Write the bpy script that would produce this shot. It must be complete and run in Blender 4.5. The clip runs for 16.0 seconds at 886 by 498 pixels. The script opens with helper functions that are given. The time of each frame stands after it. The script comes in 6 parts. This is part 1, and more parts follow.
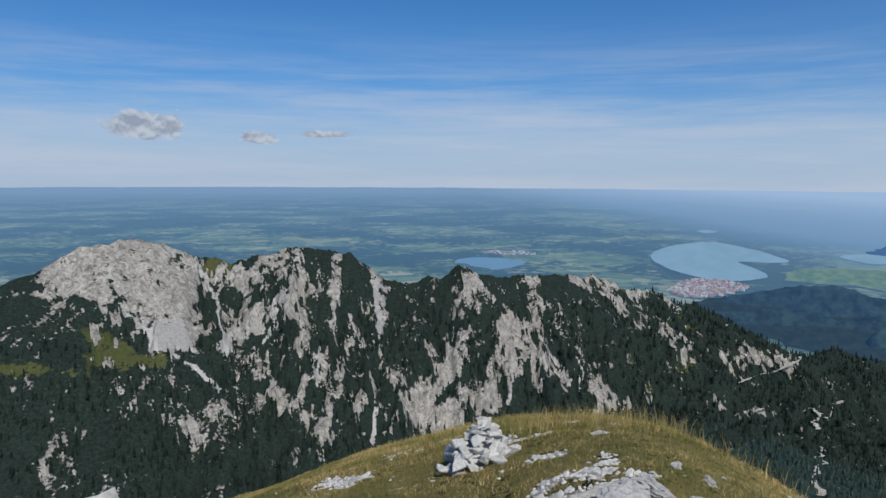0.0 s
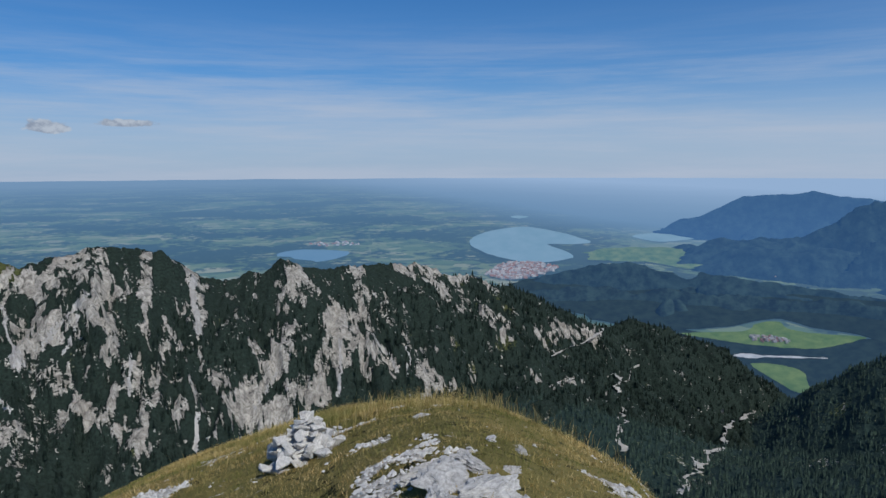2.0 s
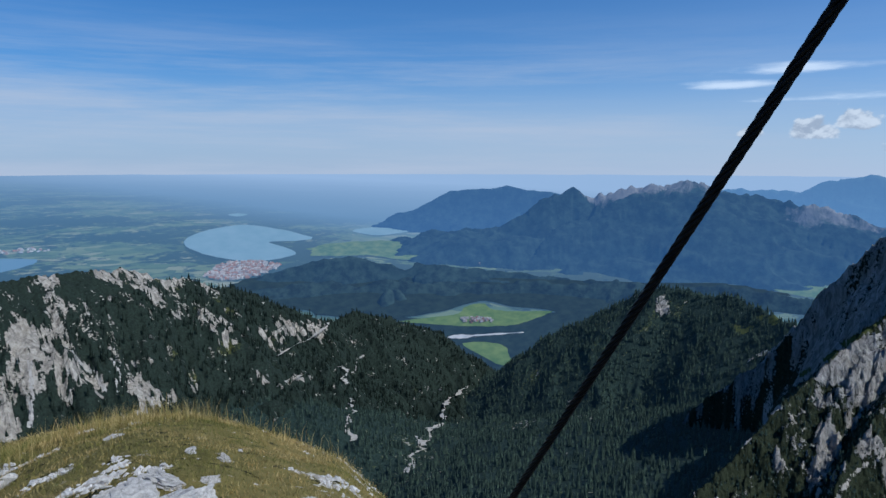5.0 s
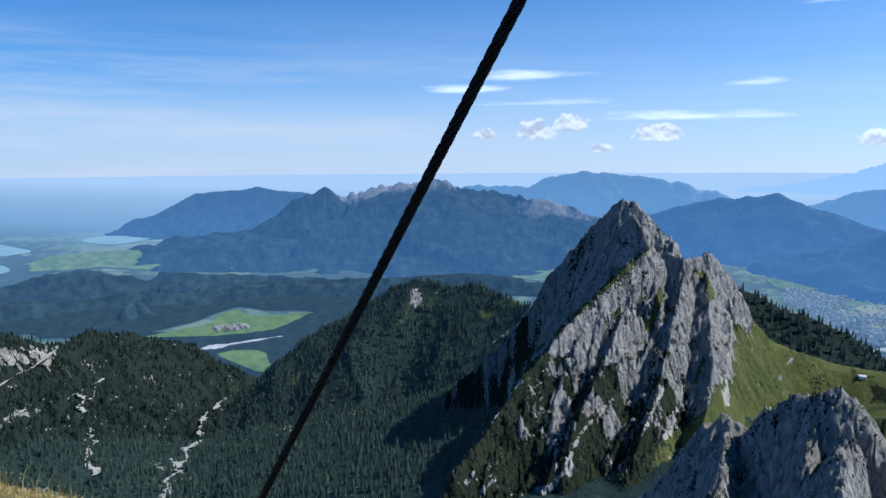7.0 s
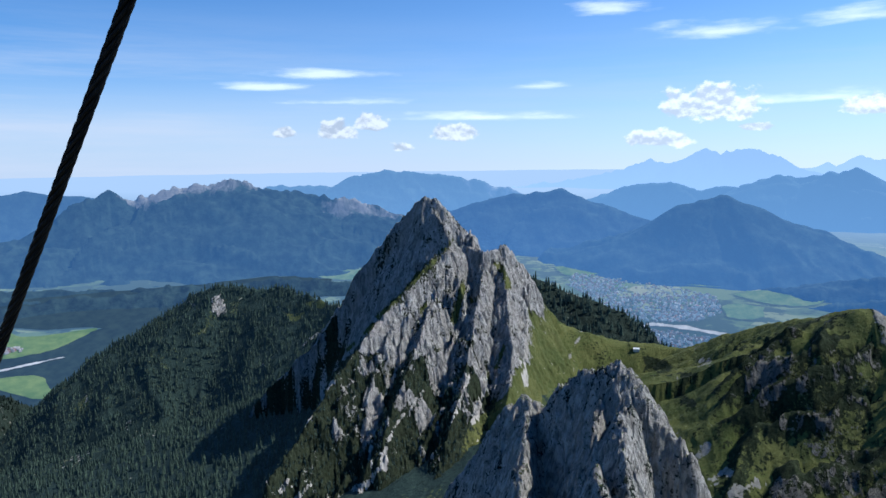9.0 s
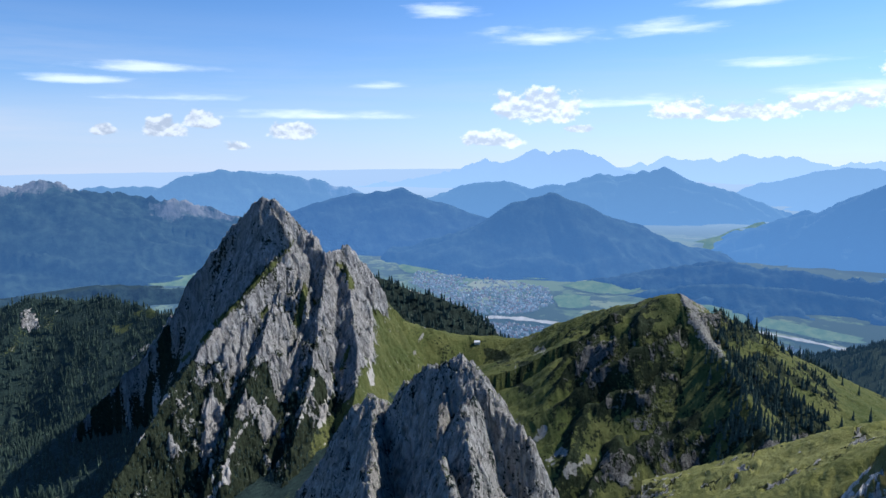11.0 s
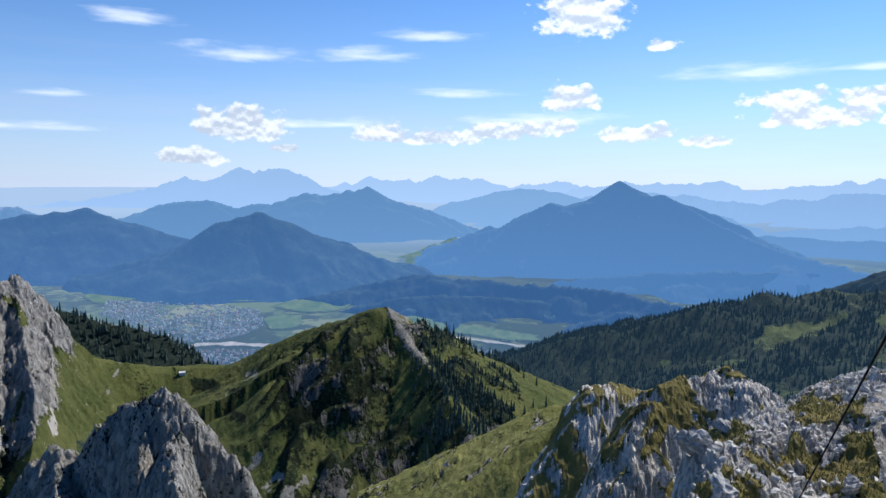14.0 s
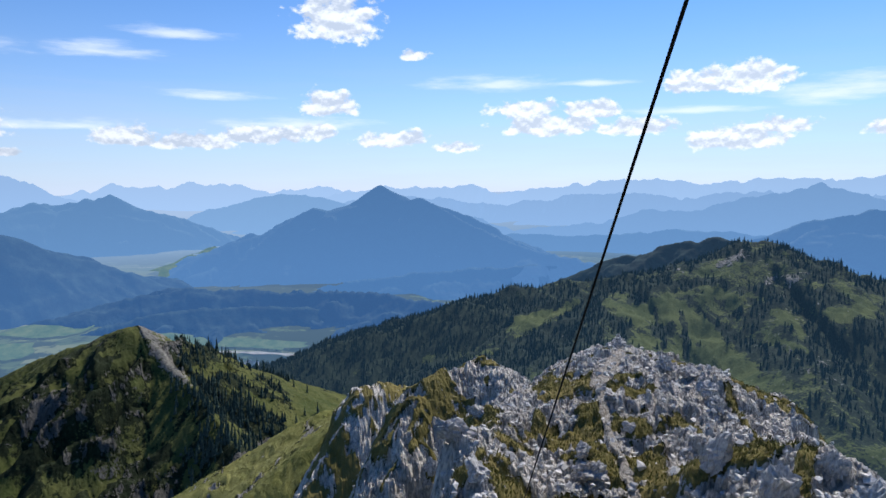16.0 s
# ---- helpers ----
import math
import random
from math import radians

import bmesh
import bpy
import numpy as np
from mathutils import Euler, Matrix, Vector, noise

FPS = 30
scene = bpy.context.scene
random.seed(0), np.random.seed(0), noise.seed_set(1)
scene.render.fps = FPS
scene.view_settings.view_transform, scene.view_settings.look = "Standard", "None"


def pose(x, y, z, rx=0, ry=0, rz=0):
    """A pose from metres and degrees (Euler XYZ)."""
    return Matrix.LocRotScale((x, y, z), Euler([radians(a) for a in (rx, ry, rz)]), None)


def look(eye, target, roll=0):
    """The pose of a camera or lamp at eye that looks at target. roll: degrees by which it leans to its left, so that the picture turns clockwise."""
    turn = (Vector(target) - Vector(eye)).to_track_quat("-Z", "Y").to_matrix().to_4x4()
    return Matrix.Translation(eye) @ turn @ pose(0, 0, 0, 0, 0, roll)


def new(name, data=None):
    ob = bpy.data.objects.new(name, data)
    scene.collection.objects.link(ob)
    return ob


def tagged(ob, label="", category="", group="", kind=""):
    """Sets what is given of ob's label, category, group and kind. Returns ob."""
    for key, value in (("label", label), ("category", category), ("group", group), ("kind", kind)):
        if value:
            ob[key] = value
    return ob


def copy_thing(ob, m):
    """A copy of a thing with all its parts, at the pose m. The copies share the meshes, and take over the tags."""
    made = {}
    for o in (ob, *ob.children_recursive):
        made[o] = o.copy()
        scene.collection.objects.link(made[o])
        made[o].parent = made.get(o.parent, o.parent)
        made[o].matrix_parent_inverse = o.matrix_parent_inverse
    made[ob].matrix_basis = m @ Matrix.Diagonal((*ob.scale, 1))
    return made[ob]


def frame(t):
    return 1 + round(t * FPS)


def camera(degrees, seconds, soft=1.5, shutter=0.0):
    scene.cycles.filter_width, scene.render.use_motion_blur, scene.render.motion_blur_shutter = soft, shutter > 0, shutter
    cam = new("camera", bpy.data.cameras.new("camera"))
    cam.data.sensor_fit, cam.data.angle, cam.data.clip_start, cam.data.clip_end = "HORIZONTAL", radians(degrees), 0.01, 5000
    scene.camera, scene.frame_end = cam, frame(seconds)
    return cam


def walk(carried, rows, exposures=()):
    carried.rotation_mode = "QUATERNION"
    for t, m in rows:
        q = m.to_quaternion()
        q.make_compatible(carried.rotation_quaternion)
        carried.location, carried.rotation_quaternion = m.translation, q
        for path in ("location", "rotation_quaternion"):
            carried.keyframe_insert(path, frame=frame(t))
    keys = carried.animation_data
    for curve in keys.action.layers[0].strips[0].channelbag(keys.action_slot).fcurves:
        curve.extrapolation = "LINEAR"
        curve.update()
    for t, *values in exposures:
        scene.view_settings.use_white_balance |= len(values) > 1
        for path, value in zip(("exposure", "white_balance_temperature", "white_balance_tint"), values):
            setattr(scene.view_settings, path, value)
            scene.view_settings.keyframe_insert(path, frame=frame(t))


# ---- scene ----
# camera: a hand-held turn on the summit, eye 1.6 m up; metres and degrees
cam = camera(65.54, 16.0)
PATH = [
    (0.0, 0.051, 0.352, 1.597, 83.90, -0.33, 0.04),
    (0.5, 0.060, 0.348, 1.596, 83.65, -0.31, -3.53),
    (1.0, 0.069, 0.347, 1.596, 83.44, -0.38, -7.43),
    (1.5, 0.076, 0.348, 1.596, 83.29, -0.28, -11.23),
    (2.0, 0.105, 0.343, 1.595, 83.11, 0.23, -14.70),
    (2.5, 0.137, 0.335, 1.597, 82.95, 0.04, -19.39),
    (3.0, 0.162, 0.327, 1.597, 82.82, -0.02, -23.99),
    (5.5, 0.259, 0.270, 1.597, 82.79, -0.01, -42.68),
    (6.0, 0.268, 0.273, 1.607, 82.74, 0.15, -48.75),
    (6.5, 0.279, 0.261, 1.605, 82.70, 0.22, -53.49),
    (7.0, 0.288, 0.250, 1.606, 82.73, 0.36, -58.02),
    (7.5, 0.298, 0.233, 1.606, 82.71, 0.43, -62.09),
    (8.0, 0.306, 0.219, 1.613, 82.71, 0.32, -66.16),
    (8.5, 0.327, 0.184, 1.614, 82.60, 0.79, -70.16),
    (9.0, 0.367, 0.121, 1.601, 82.52, 0.70, -74.19),
    (11.5, 0.397, -0.007, 1.598, 82.26, 0.49, -90.16),
    (12.0, 0.402, -0.037, 1.599, 82.22, 0.25, -92.81),
    (12.5, 0.400, -0.059, 1.602, 82.28, -0.18, -95.64),
    (13.0, 0.392, -0.090, 1.605, 82.41, -0.26, -100.78),
    (13.5, 0.382, -0.111, 1.604, 83.38, -0.12, -105.48),
    (14.0, 0.364, -0.140, 1.598, 83.87, -0.28, -111.26),
    (14.5, 0.346, -0.167, 1.592, 84.04, -0.32, -116.98),
    (15.0, 0.332, -0.195, 1.590, 84.17, -0.41, -123.35),
    (15.5, 0.315, -0.227, 1.599, 84.03, -0.02, -128.08),
    (16.0, 0.281, -0.269, 1.607, 84.28, 0.24, -130.80),
]
EXPOSURE = [(0.0, -0.25, 5900, 7), (1.0, -0.32, 5850, 7), (3.0, -0.4, 5700, 7), (5.5, -0.2, 5450, 6), (6.5, 0.02, 5450, 6), (7.5, 0.2, 5500, 6), (9.0, 0.22, 5600, 7), (12.0, 0.22, 5800, 9), (13.0, 0.2, 5900, 9), (14.5, 0.06, 6000, 10), (16.0, 0.02, 6050, 11)]
walk(cam, [(t, pose(x, y, z, rx, ry, rz)) for t, x, y, z, rx, ry, rz in PATH], EXPOSURE)

# ---------------------------------------------------------------- world and sun
SUN_BEARING, SUN_HEIGHT = 158.0, 47.0      # clockwise from +y, and above the horizon, in degrees
EYE = np.array([0.0, 0.0, 1.6])


def node(nt, kind, **settings):
    n = nt.nodes.new(kind)
    for key, value in settings.items():
        if key in n.inputs:
            n.inputs[key].default_value = value
    return n


def make_world():
    w = bpy.data.worlds.new("sky")
    scene.world = w
    w.use_nodes = True
    nt = w.node_tree
    nt.nodes.clear()
    out = nt.nodes.new("ShaderNodeOutputWorld")
    bg = nt.nodes.new("ShaderNodeBackground")
    sky = nt.nodes.new("ShaderNodeTexSky")
    sky.sky_type, sky.sun_disc = "NISHITA", False
    sky.sun_elevation, sky.sun_rotation = radians(SUN_HEIGHT), radians(SUN_BEARING)
    sky.altitude, sky.air_density, sky.dust_density, sky.ozone_density = 1900, 1.0, 0.2, 2.5
    link = nt.links.new
    co = nt.nodes.new("ShaderNodeTexCoord")
    sep = nt.nodes.new("ShaderNodeSeparateXYZ")
    link(co.outputs["Generated"], sep.inputs[0])

    def math_node(op, a, b_=0.0, c=0.0):
        m = nt.nodes.new("ShaderNodeMath")
        m.operation = op
        for value, slot in ((a, 0), (b_, 1), (c, 2)):
            if hasattr(value, "links"):
                link(value, m.inputs[slot])
            else:
                m.inputs[slot].default_value = value
        return m.outputs[0]

    def span(value, a, b_, lo=0.0, hi=1.0):
        m = nt.nodes.new("ShaderNodeMapRange")
        m.interpolation_type = "SMOOTHSTEP"
        link(value, m.inputs[0])
        for k, v in enumerate((a, b_, lo, hi)):
            m.inputs[k + 1].default_value = v
        return m.outputs[0]

    def mixed(fac, a, b_):
        m = nt.nodes.new("ShaderNodeMix")
        m.data_type = "RGBA"
        link(fac, m.inputs[0])
        for value, slot in ((a, 6), (b_, 7)):
            if hasattr(value, "links"):
                link(value, m.inputs[slot])
            else:
                m.inputs[slot].default_value = (*value, 1)
        return m.outputs[2]

    rise = math_node("DEGREES", math_node("ARCSINE", sep.outputs[2]))
    bearing = math_node("DEGREES", math_node("ARCTAN2", sep.outputs[0], sep.outputs[1]))
    plane = nt.nodes.new("ShaderNodeCombineXYZ")
    link(bearing, plane.inputs[0])
    link(rise, plane.inputs[1])

    def sky_noise(sx, sy, detail, rough, lift=0.0, distortion=0.0):
        mp = nt.nodes.new("ShaderNodeMapping")
        mp.inputs["Scale"].default_value = (sx, sy, 1)
        mp.inputs["Location"].default_value = (0, lift * sy, 0)
        link(plane.outputs[0], mp.inputs[0])
        n = node(nt, "ShaderNodeTexNoise", Scale=1.0, Detail=detail, Roughness=rough, Distortion=distortion)
        link(mp.outputs[0], n.inputs["Vector"])
        return n.outputs[0]

    # dry haze thickening towards the horizon
    air = nt.nodes.new("ShaderNodeMix")
    air.data_type, air.blend_type = "RGBA", "MULTIPLY"
    air.inputs[0].default_value = 1.0
    link(sky.outputs[0], air.inputs[6])
    glare = span(math_node("ABSOLUTE", math_node("SUBTRACT", bearing, 165.0)), 155.0, 20.0)
    link(mixed(glare, TINT_NORTH, TINT_SUN), air.inputs[7])
    haze_col = mixed(glare, HAZE_NORTH, HAZE_SUN)
    band = math_node("POWER", 2.718, math_node("MULTIPLY", math_node("MAXIMUM", math_node("ADD", rise, 1.0), 0.0), -0.125))
    base = mixed(math_node("MULTIPLY", band, 0.93), air.outputs[2], haze_col)
    # thin cirrus drawn out along the horizon
    wisps = span(sky_noise(0.022, 0.3, 9.0, 0.66, distortion=0.12), 0.38, 0.68)
    low = math_node("MULTIPLY", span(rise, 13.0, 3.0, 0.0, 1.0), span(bearing, 80.0, 30.0, 0.25, 1.0))
    base = mixed(math_node("MULTIPLY", math_node("MULTIPLY", wisps, low), 0.8), base, CIRRUS)
    veil = math_node("MULTIPLY", span(rise, 7.5, 1.5, 0.0, 0.55), span(bearing, 95.0, 45.0, 0.3, 1.0))
    base = mixed(veil, base, CIRRUS)
    puff, puff_up = sky_noise(0.6, 0.85, 8.0, 0.56), sky_noise(0.6, 0.85, 8.0, 0.56, 0.35)

    def gathered(rows, soft, shred):
        body = None
        for a, e, w, h_ in rows:
            dx = math_node("DIVIDE", math_node("SUBTRACT", bearing, a), w * 1.2)
            dy = math_node("DIVIDE", math_node("SUBTRACT", rise, e), h_ * 1.2)
            below = math_node("MULTIPLY", math_node("MINIMUM", dy, 0.0), 0.8)
            dy = math_node("ADD", dy, below)
            q = math_node("SUBTRACT", 1.0, math_node("SQRT", math_node("ADD", math_node("MULTIPLY", dx, dx), math_node("MULTIPLY", dy, dy))))
            body = q if body is None else math_node("MAXIMUM", body, q)
        return math_node("ADD", body, math_node("MULTIPLY", math_node("SUBTRACT", shred, 0.5), soft))

    streak = sky_noise(0.16, 0.9, 8.0, 0.58)
    thin = gathered(STREAKS, 2.6, streak)
    base = mixed(math_node("MULTIPLY", span(thin, 0.0, 1.1), 0.62), base, CLOUD_LIT)
    heap = gathered(CUMULUS + CUMULUS_SOUTH, 2.1, puff)
    shade = span(math_node("SUBTRACT", puff, puff_up), -0.10, 0.12)
    grey = mixed(glare, (3.6, 3.9, 4.6), CLOUD_SHADE)
    lit = mixed(glare, (6.2, 6.4, 6.8), CLOUD_LIT)
    base = mixed(math_node("MULTIPLY", span(heap, 0.04, 0.36), 0.95), base, mixed(shade, grey, lit))
    link(base, bg.inputs[0])
    bg.inputs[1].default_value = 0.1
    link(bg.outputs[0], out.inputs[0])


# clouds by bearing, rise, and half-sizes, all in degrees
CUMULUS = [(-23.3, 3.4, 2.6, 1.3), (-15.0, 2.8, 1.6, 0.6), (-9.7, 3.2, 2.0, 0.4), (61.4, 2.1, 0.9, 0.6), (65.6, 2.2, 1.5, 1.0), (68.2, 2.9, 1.4, 1.0), (75.3, 2.0, 1.9, 0.9),
           (70.8, 0.9, 0.9, 0.5), (95.0, 3.6, 3.8, 1.6), (91.6, 1.2, 2.4, 0.9), (105.7, 3.3, 1.9, 1.1), (98.5, 2.0, 1.2, 0.4), (122.4, 12.4, 3.4, 2.6), (128.6, 9.9, 1.2, 0.6), (121.6, 5.9, 2.6, 1.3),
           (120.5, 3.7, 1.5, 0.9)]
CUMULUS_SOUTH = [(110.5, 2.9, 4.0, 0.8), (116.0, 3.4, 3.5, 0.9), (126.9, 3.2, 2.8, 0.9), (139.5, 4.2, 4.0, 1.2), (137.5, 5.6, 2.6, 0.9), (142.8, 5.4, 2.4, 0.9), (146.5, 4.0, 3.2, 0.9), (132.0, 2.6, 1.9, 0.6),
           (151.0, 7.2, 2.6, 1.3), (154.6, 7.4, 2.6, 1.5), (153.8, 2.9, 3.6, 1.2), (156.8, 3.8, 2.2, 0.8), (164.0, 3.4, 2.0, 0.8), (171.0, 4.5, 3.0, 1.3), (185.0, 6.5, 4.0, 1.6), (204.0, 4.0, 4.0, 1.4)]
STREAKS = [(95.8, 9.2, 5.0, 0.9), (104.6, 9.4, 4.0, 0.8), (88.0, 11.2, 3.2, 0.7), (64.0, 6.7, 5.0, 0.55), (60.0, 5.7, 3.4, 0.4), (82.3, 5.7, 2.8, 0.4), (135.0, 7.5, 6.5, 0.75), (142.5, 7.6, 3.6, 0.4), (160.5, 6.2, 5.5, 1.3),
           (113.0, 6.5, 4.5, 0.5), (77.0, 3.3, 7.5, 0.5), (103.0, 4.0, 7.0, 0.5), (118.5, 4.4, 6.0, 0.6), (150.0, 5.2, 5.0, 0.5), (110.0, 11.0, 4.0, 0.7), (66.0, 4.6, 4.0, 0.4)]
TINT_NORTH, TINT_SUN = (0.17, 0.64, 1.02), (0.41, 0.92, 1.32)
HAZE_NORTH, HAZE_SUN = (3.7, 4.75, 6.2), (8.7, 9.2, 10.6)
CIRRUS, CLOUD_LIT, CLOUD_SHADE = (6.1, 6.4, 7.2), (11.0, 11.2, 11.5), (6.5, 7.2, 8.2)
make_world()
sun = new("sun", bpy.data.lights.new("sun", "SUN"))
sun.data.energy, sun.data.angle, sun.data.color = 5.0, radians(0.53), (1.0, 0.91, 0.79)
b, h = radians(SUN_BEARING), radians(SUN_HEIGHT)
sun.matrix_world = look((math.sin(b) * math.cos(h) * 100, math.cos(b) * math.cos(h) * 100, math.sin(h) * 100), (0, 0, 0))


# ---------------------------------------------------------------- noise and plan helpers
def lattice(ix, iy, seed):
    n = (ix.astype(np.int64) * 374761393 + iy.astype(np.int64) * 668265263 + seed * 974634777) & 0xFFFFFFFF
    n = ((n ^ (n >> 13)) * 1274126177) & 0xFFFFFFFF
    n = ((n ^ (n >> 16)) * 2246822519) & 0xFFFFFFFF
    return ((n ^ (n >> 15)) & 0xFFFFFF) / 0xFFFFFF * 2 - 1


def vnoise(x, y, seed=0):
    ix, iy = np.floor(x), np.floor(y)
    u, v = x - ix, y - iy
    u, v = u * u * u * (u * (u * 6 - 15) + 10), v * v * v * (v * (v * 6 - 15) + 10)
    a, b_ = lattice(ix, iy, seed), lattice(ix + 1, iy, seed)
    c, d = lattice(ix, iy + 1, seed), lattice(ix + 1, iy + 1, seed)
    return (a * (1 - u) + b_ * u) * (1 - v) + (c * (1 - u) + d * u) * v


def fbm(x, y, octaves=5, seed=0, gain=0.5):
    total, amp = 0.0, 1.0
    for k in range(octaves):
        total = total + amp * vnoise(x + 17.3 * k, y - 9.1 * k, seed + k)
        x, y, amp = x * 1.93 + 0.31 * y, y * 1.93 - 0.31 * x, amp * gain
    return total


def ridged(x, y, octaves=4, seed=0, gain=0.5):
    total, amp = 0.0, 1.0
    for k in range(octaves):
        total = total + amp * (1 - 2 * np.abs(vnoise(x + 7.7 * k, y + 3.1 * k, seed + k)))
        x, y, amp = x * 2.03 + 0.2 * y, y * 2.03 - 0.2 * x, amp * gain
    return total


def smooth(a, b_, x):
    t = np.clip((x - a) / (b_ - a), 0, 1)
    return t * t * (3 - 2 * t)


def spot(bearing, rise, dist):
    """A place by bearing and rise in degrees and level distance in metres from the eye."""
    a = radians(bearing)
    return np.array([dist * math.sin(a), dist * math.cos(a), dist * math.tan(radians(rise))])


NEARBY, RIM, FALL = 2500.0, 2350.0, 5000.0


def drawn_in(v):
    """True places, from the eye, brought inside 5 km: beyond 2.5 km the distance shrinks, bearing and rise stay."""
    d = np.linalg.norm(v, axis=1)
    r = np.where(d < NEARBY, d, NEARBY + RIM * (1 - np.exp(-(np.maximum(d, NEARBY) - NEARBY) / FALL)))
    return v * (r / np.maximum(d, 1e-6))[:, None] + EYE


def mesh_from(name, verts, faces, material=None, sm=True):
    me = bpy.data.meshes.new(name)
    verts = np.asarray(verts, dtype=np.float32)
    faces = np.asarray(faces, dtype=np.int32)
    k = faces.shape[1]
    me.vertices.add(len(verts))
    me.vertices.foreach_set("co", verts.ravel())
    me.loops.add(faces.size)
    me.loops.foreach_set("vertex_index", faces.ravel())
    me.polygons.add(len(faces))
    me.polygons.foreach_set("loop_start", np.arange(0, faces.size, k, dtype=np.int32))
    me.polygons.foreach_set("use_smooth", np.full(len(faces), sm))
    me.update(calc_edges=True)
    if material:
        me.materials.append(material)
    return me


def give(me, name, values):
    """A value or colour at each vertex: what covers the ground there."""
    values = np.asarray(values, dtype=np.float32)
    if values.ndim == 1:
        me.attributes.new(name, "FLOAT", "POINT").data.foreach_set("value", values)
    else:
        rgba = np.ones((len(values), 4), dtype=np.float32)
        rgba[:, :values.shape[1]] = values
        me.attributes.new(name, "FLOAT_COLOR", "POINT").data.foreach_set("color", rgba.ravel())


def crest_height(X, Y, crests):
    """The highest of several ridges: each a list of crest places, the fall to either side, how it flattens, and over what length."""
    H = np.full(X.shape, -1e9)
    S, Dd = np.zeros(X.shape), np.zeros(X.shape)
    start = 0.0
    for pts, fall_l, fall_r, flat, length, *more in crests:
        r0 = more[0] if more else 0.0
        for p, q in zip(pts[:-1], pts[1:]):
            vx, vy = q[0] - p[0], q[1] - p[1]
            L2 = vx * vx + vy * vy + 1e-9
            raw = ((X - p[0]) * vx + (Y - p[1]) * vy) / L2
            t = np.clip(raw, 0, 1)
            dx, dy = X - (p[0] + t * vx), Y - (p[1] + t * vy)
            d = np.hypot(dx, dy)
            side = (vx * dy - vy * dx) > 0
            fall = np.where(side, fall_l, fall_r)
            dd = np.sqrt(d * d + r0 * r0) - r0
            h_ = p[2] + t * (q[2] - p[2]) - fall * dd * (1 - flat * d / (d + length))
            up = h_ > H
            H = np.where(up, h_, H)
            S = np.where(up, start + t * math.sqrt(L2), S)
            Dd = np.where(up, d, Dd)
            start += math.sqrt(L2)
        start += 977.0
    return H, S, Dd


def polar(a0, a1, da, r0, r1, dr, power=False):
    az = np.radians(np.arange(a0, a1 + da / 2, da))
    r = r0 * (1 + dr) ** np.arange(int(math.log(r1 / r0) / math.log(1 + dr)) + 2) if power else np.arange(r0, r1 + dr / 2, dr)
    A, Rr = np.meshgrid(az, r, indexing="ij")
    return A, Rr, Rr * np.sin(A), Rr * np.cos(A)


def grid_faces(na, nr, keep=None):
    i = np.arange(na * nr).reshape(na, nr)
    f = np.stack([i[:-1, :-1].ravel(), i[:-1, 1:].ravel(), i[1:, 1:].ravel(), i[1:, :-1].ravel()], 1)
    if keep is not None:
        k = keep.ravel()
        f = f[k[f].any(axis=1)]
        used = np.unique(f)
        back = np.full(na * nr, -1)
        back[used] = np.arange(len(used))
        return back[f], used
    return f, np.arange(na * nr)


def steepness(A, Rr, H):
    da, dr = A[1, 0] - A[0, 0], np.gradient(Rr[0])
    ga = np.gradient(H, axis=0) / da / Rr
    gr = np.gradient(H, axis=1) / dr[None, :]
    return np.hypot(ga, gr)


# ---------------------------------------------------------------- materials
def material(name, build, rough=0.9):
    m = bpy.data.materials.new(name)
    m.use_nodes = True
    nt = m.node_tree
    bsdf = nt.nodes["Principled BSDF"]
    bsdf.inputs["Roughness"].default_value = rough
    bsdf.inputs["Specular IOR Level"].default_value = 0.08
    build(nt, bsdf)
    return m


def noise_at(nt, scale, detail=6.0, rough=0.6, stretch=None, source="Object", distortion=0.0):
    co = nt.nodes.new("ShaderNodeTexCoord")
    n = node(nt, "ShaderNodeTexNoise", Scale=scale, Detail=detail, Roughness=rough, Distortion=distortion)
    if stretch:
        mp = nt.nodes.new("ShaderNodeMapping")
        mp.inputs["Scale"].default_value = stretch
        nt.links.new(co.outputs[source], mp.inputs[0])
        nt.links.new(mp.outputs[0], n.inputs["Vector"])
    else:
        nt.links.new(co.outputs[source], n.inputs["Vector"])
    return n.outputs[0]


def ramp_of(nt, value, stops):
    r = nt.nodes.new("ShaderNodeValToRGB")
    while len(r.color_ramp.elements) < len(stops):
        r.color_ramp.elements.new(0.5)
    for el, (pos, col) in zip(r.color_ramp.elements, stops):
        el.position, el.color = pos, (*col, 1)
    nt.links.new(value, r.inputs[0])
    return r.outputs[0]


def blend(nt, fac, a, b_):
    m = nt.nodes.new("ShaderNodeMix")
    m.data_type = "RGBA"
    for value, slot in ((fac, 0), (a, 6), (b_, 7)):
        if hasattr(value, "links"):
            nt.links.new(value, m.inputs[slot])
        else:
            m.inputs[slot].default_value = value if slot == 0 else (*value, 1)
    return m.outputs[2]


def calc(nt, op, a, b_=0.0, c=0.0):
    m = nt.nodes.new("ShaderNodeMath")
    m.operation = op
    for value, slot in ((a, 0), (b_, 1), (c, 2)):
        if hasattr(value, "links"):
            nt.links.new(value, m.inputs[slot])
        else:
            m.inputs[slot].default_value = value
    return m.outputs[0]


def ranged(nt, value, a, b_, lo=0.0, hi=1.0):
    m = nt.nodes.new("ShaderNodeMapRange")
    nt.links.new(value, m.inputs[0])
    for k, v in enumerate((a, b_, lo, hi)):
        m.inputs[k + 1].default_value = v
    return m.outputs[0]


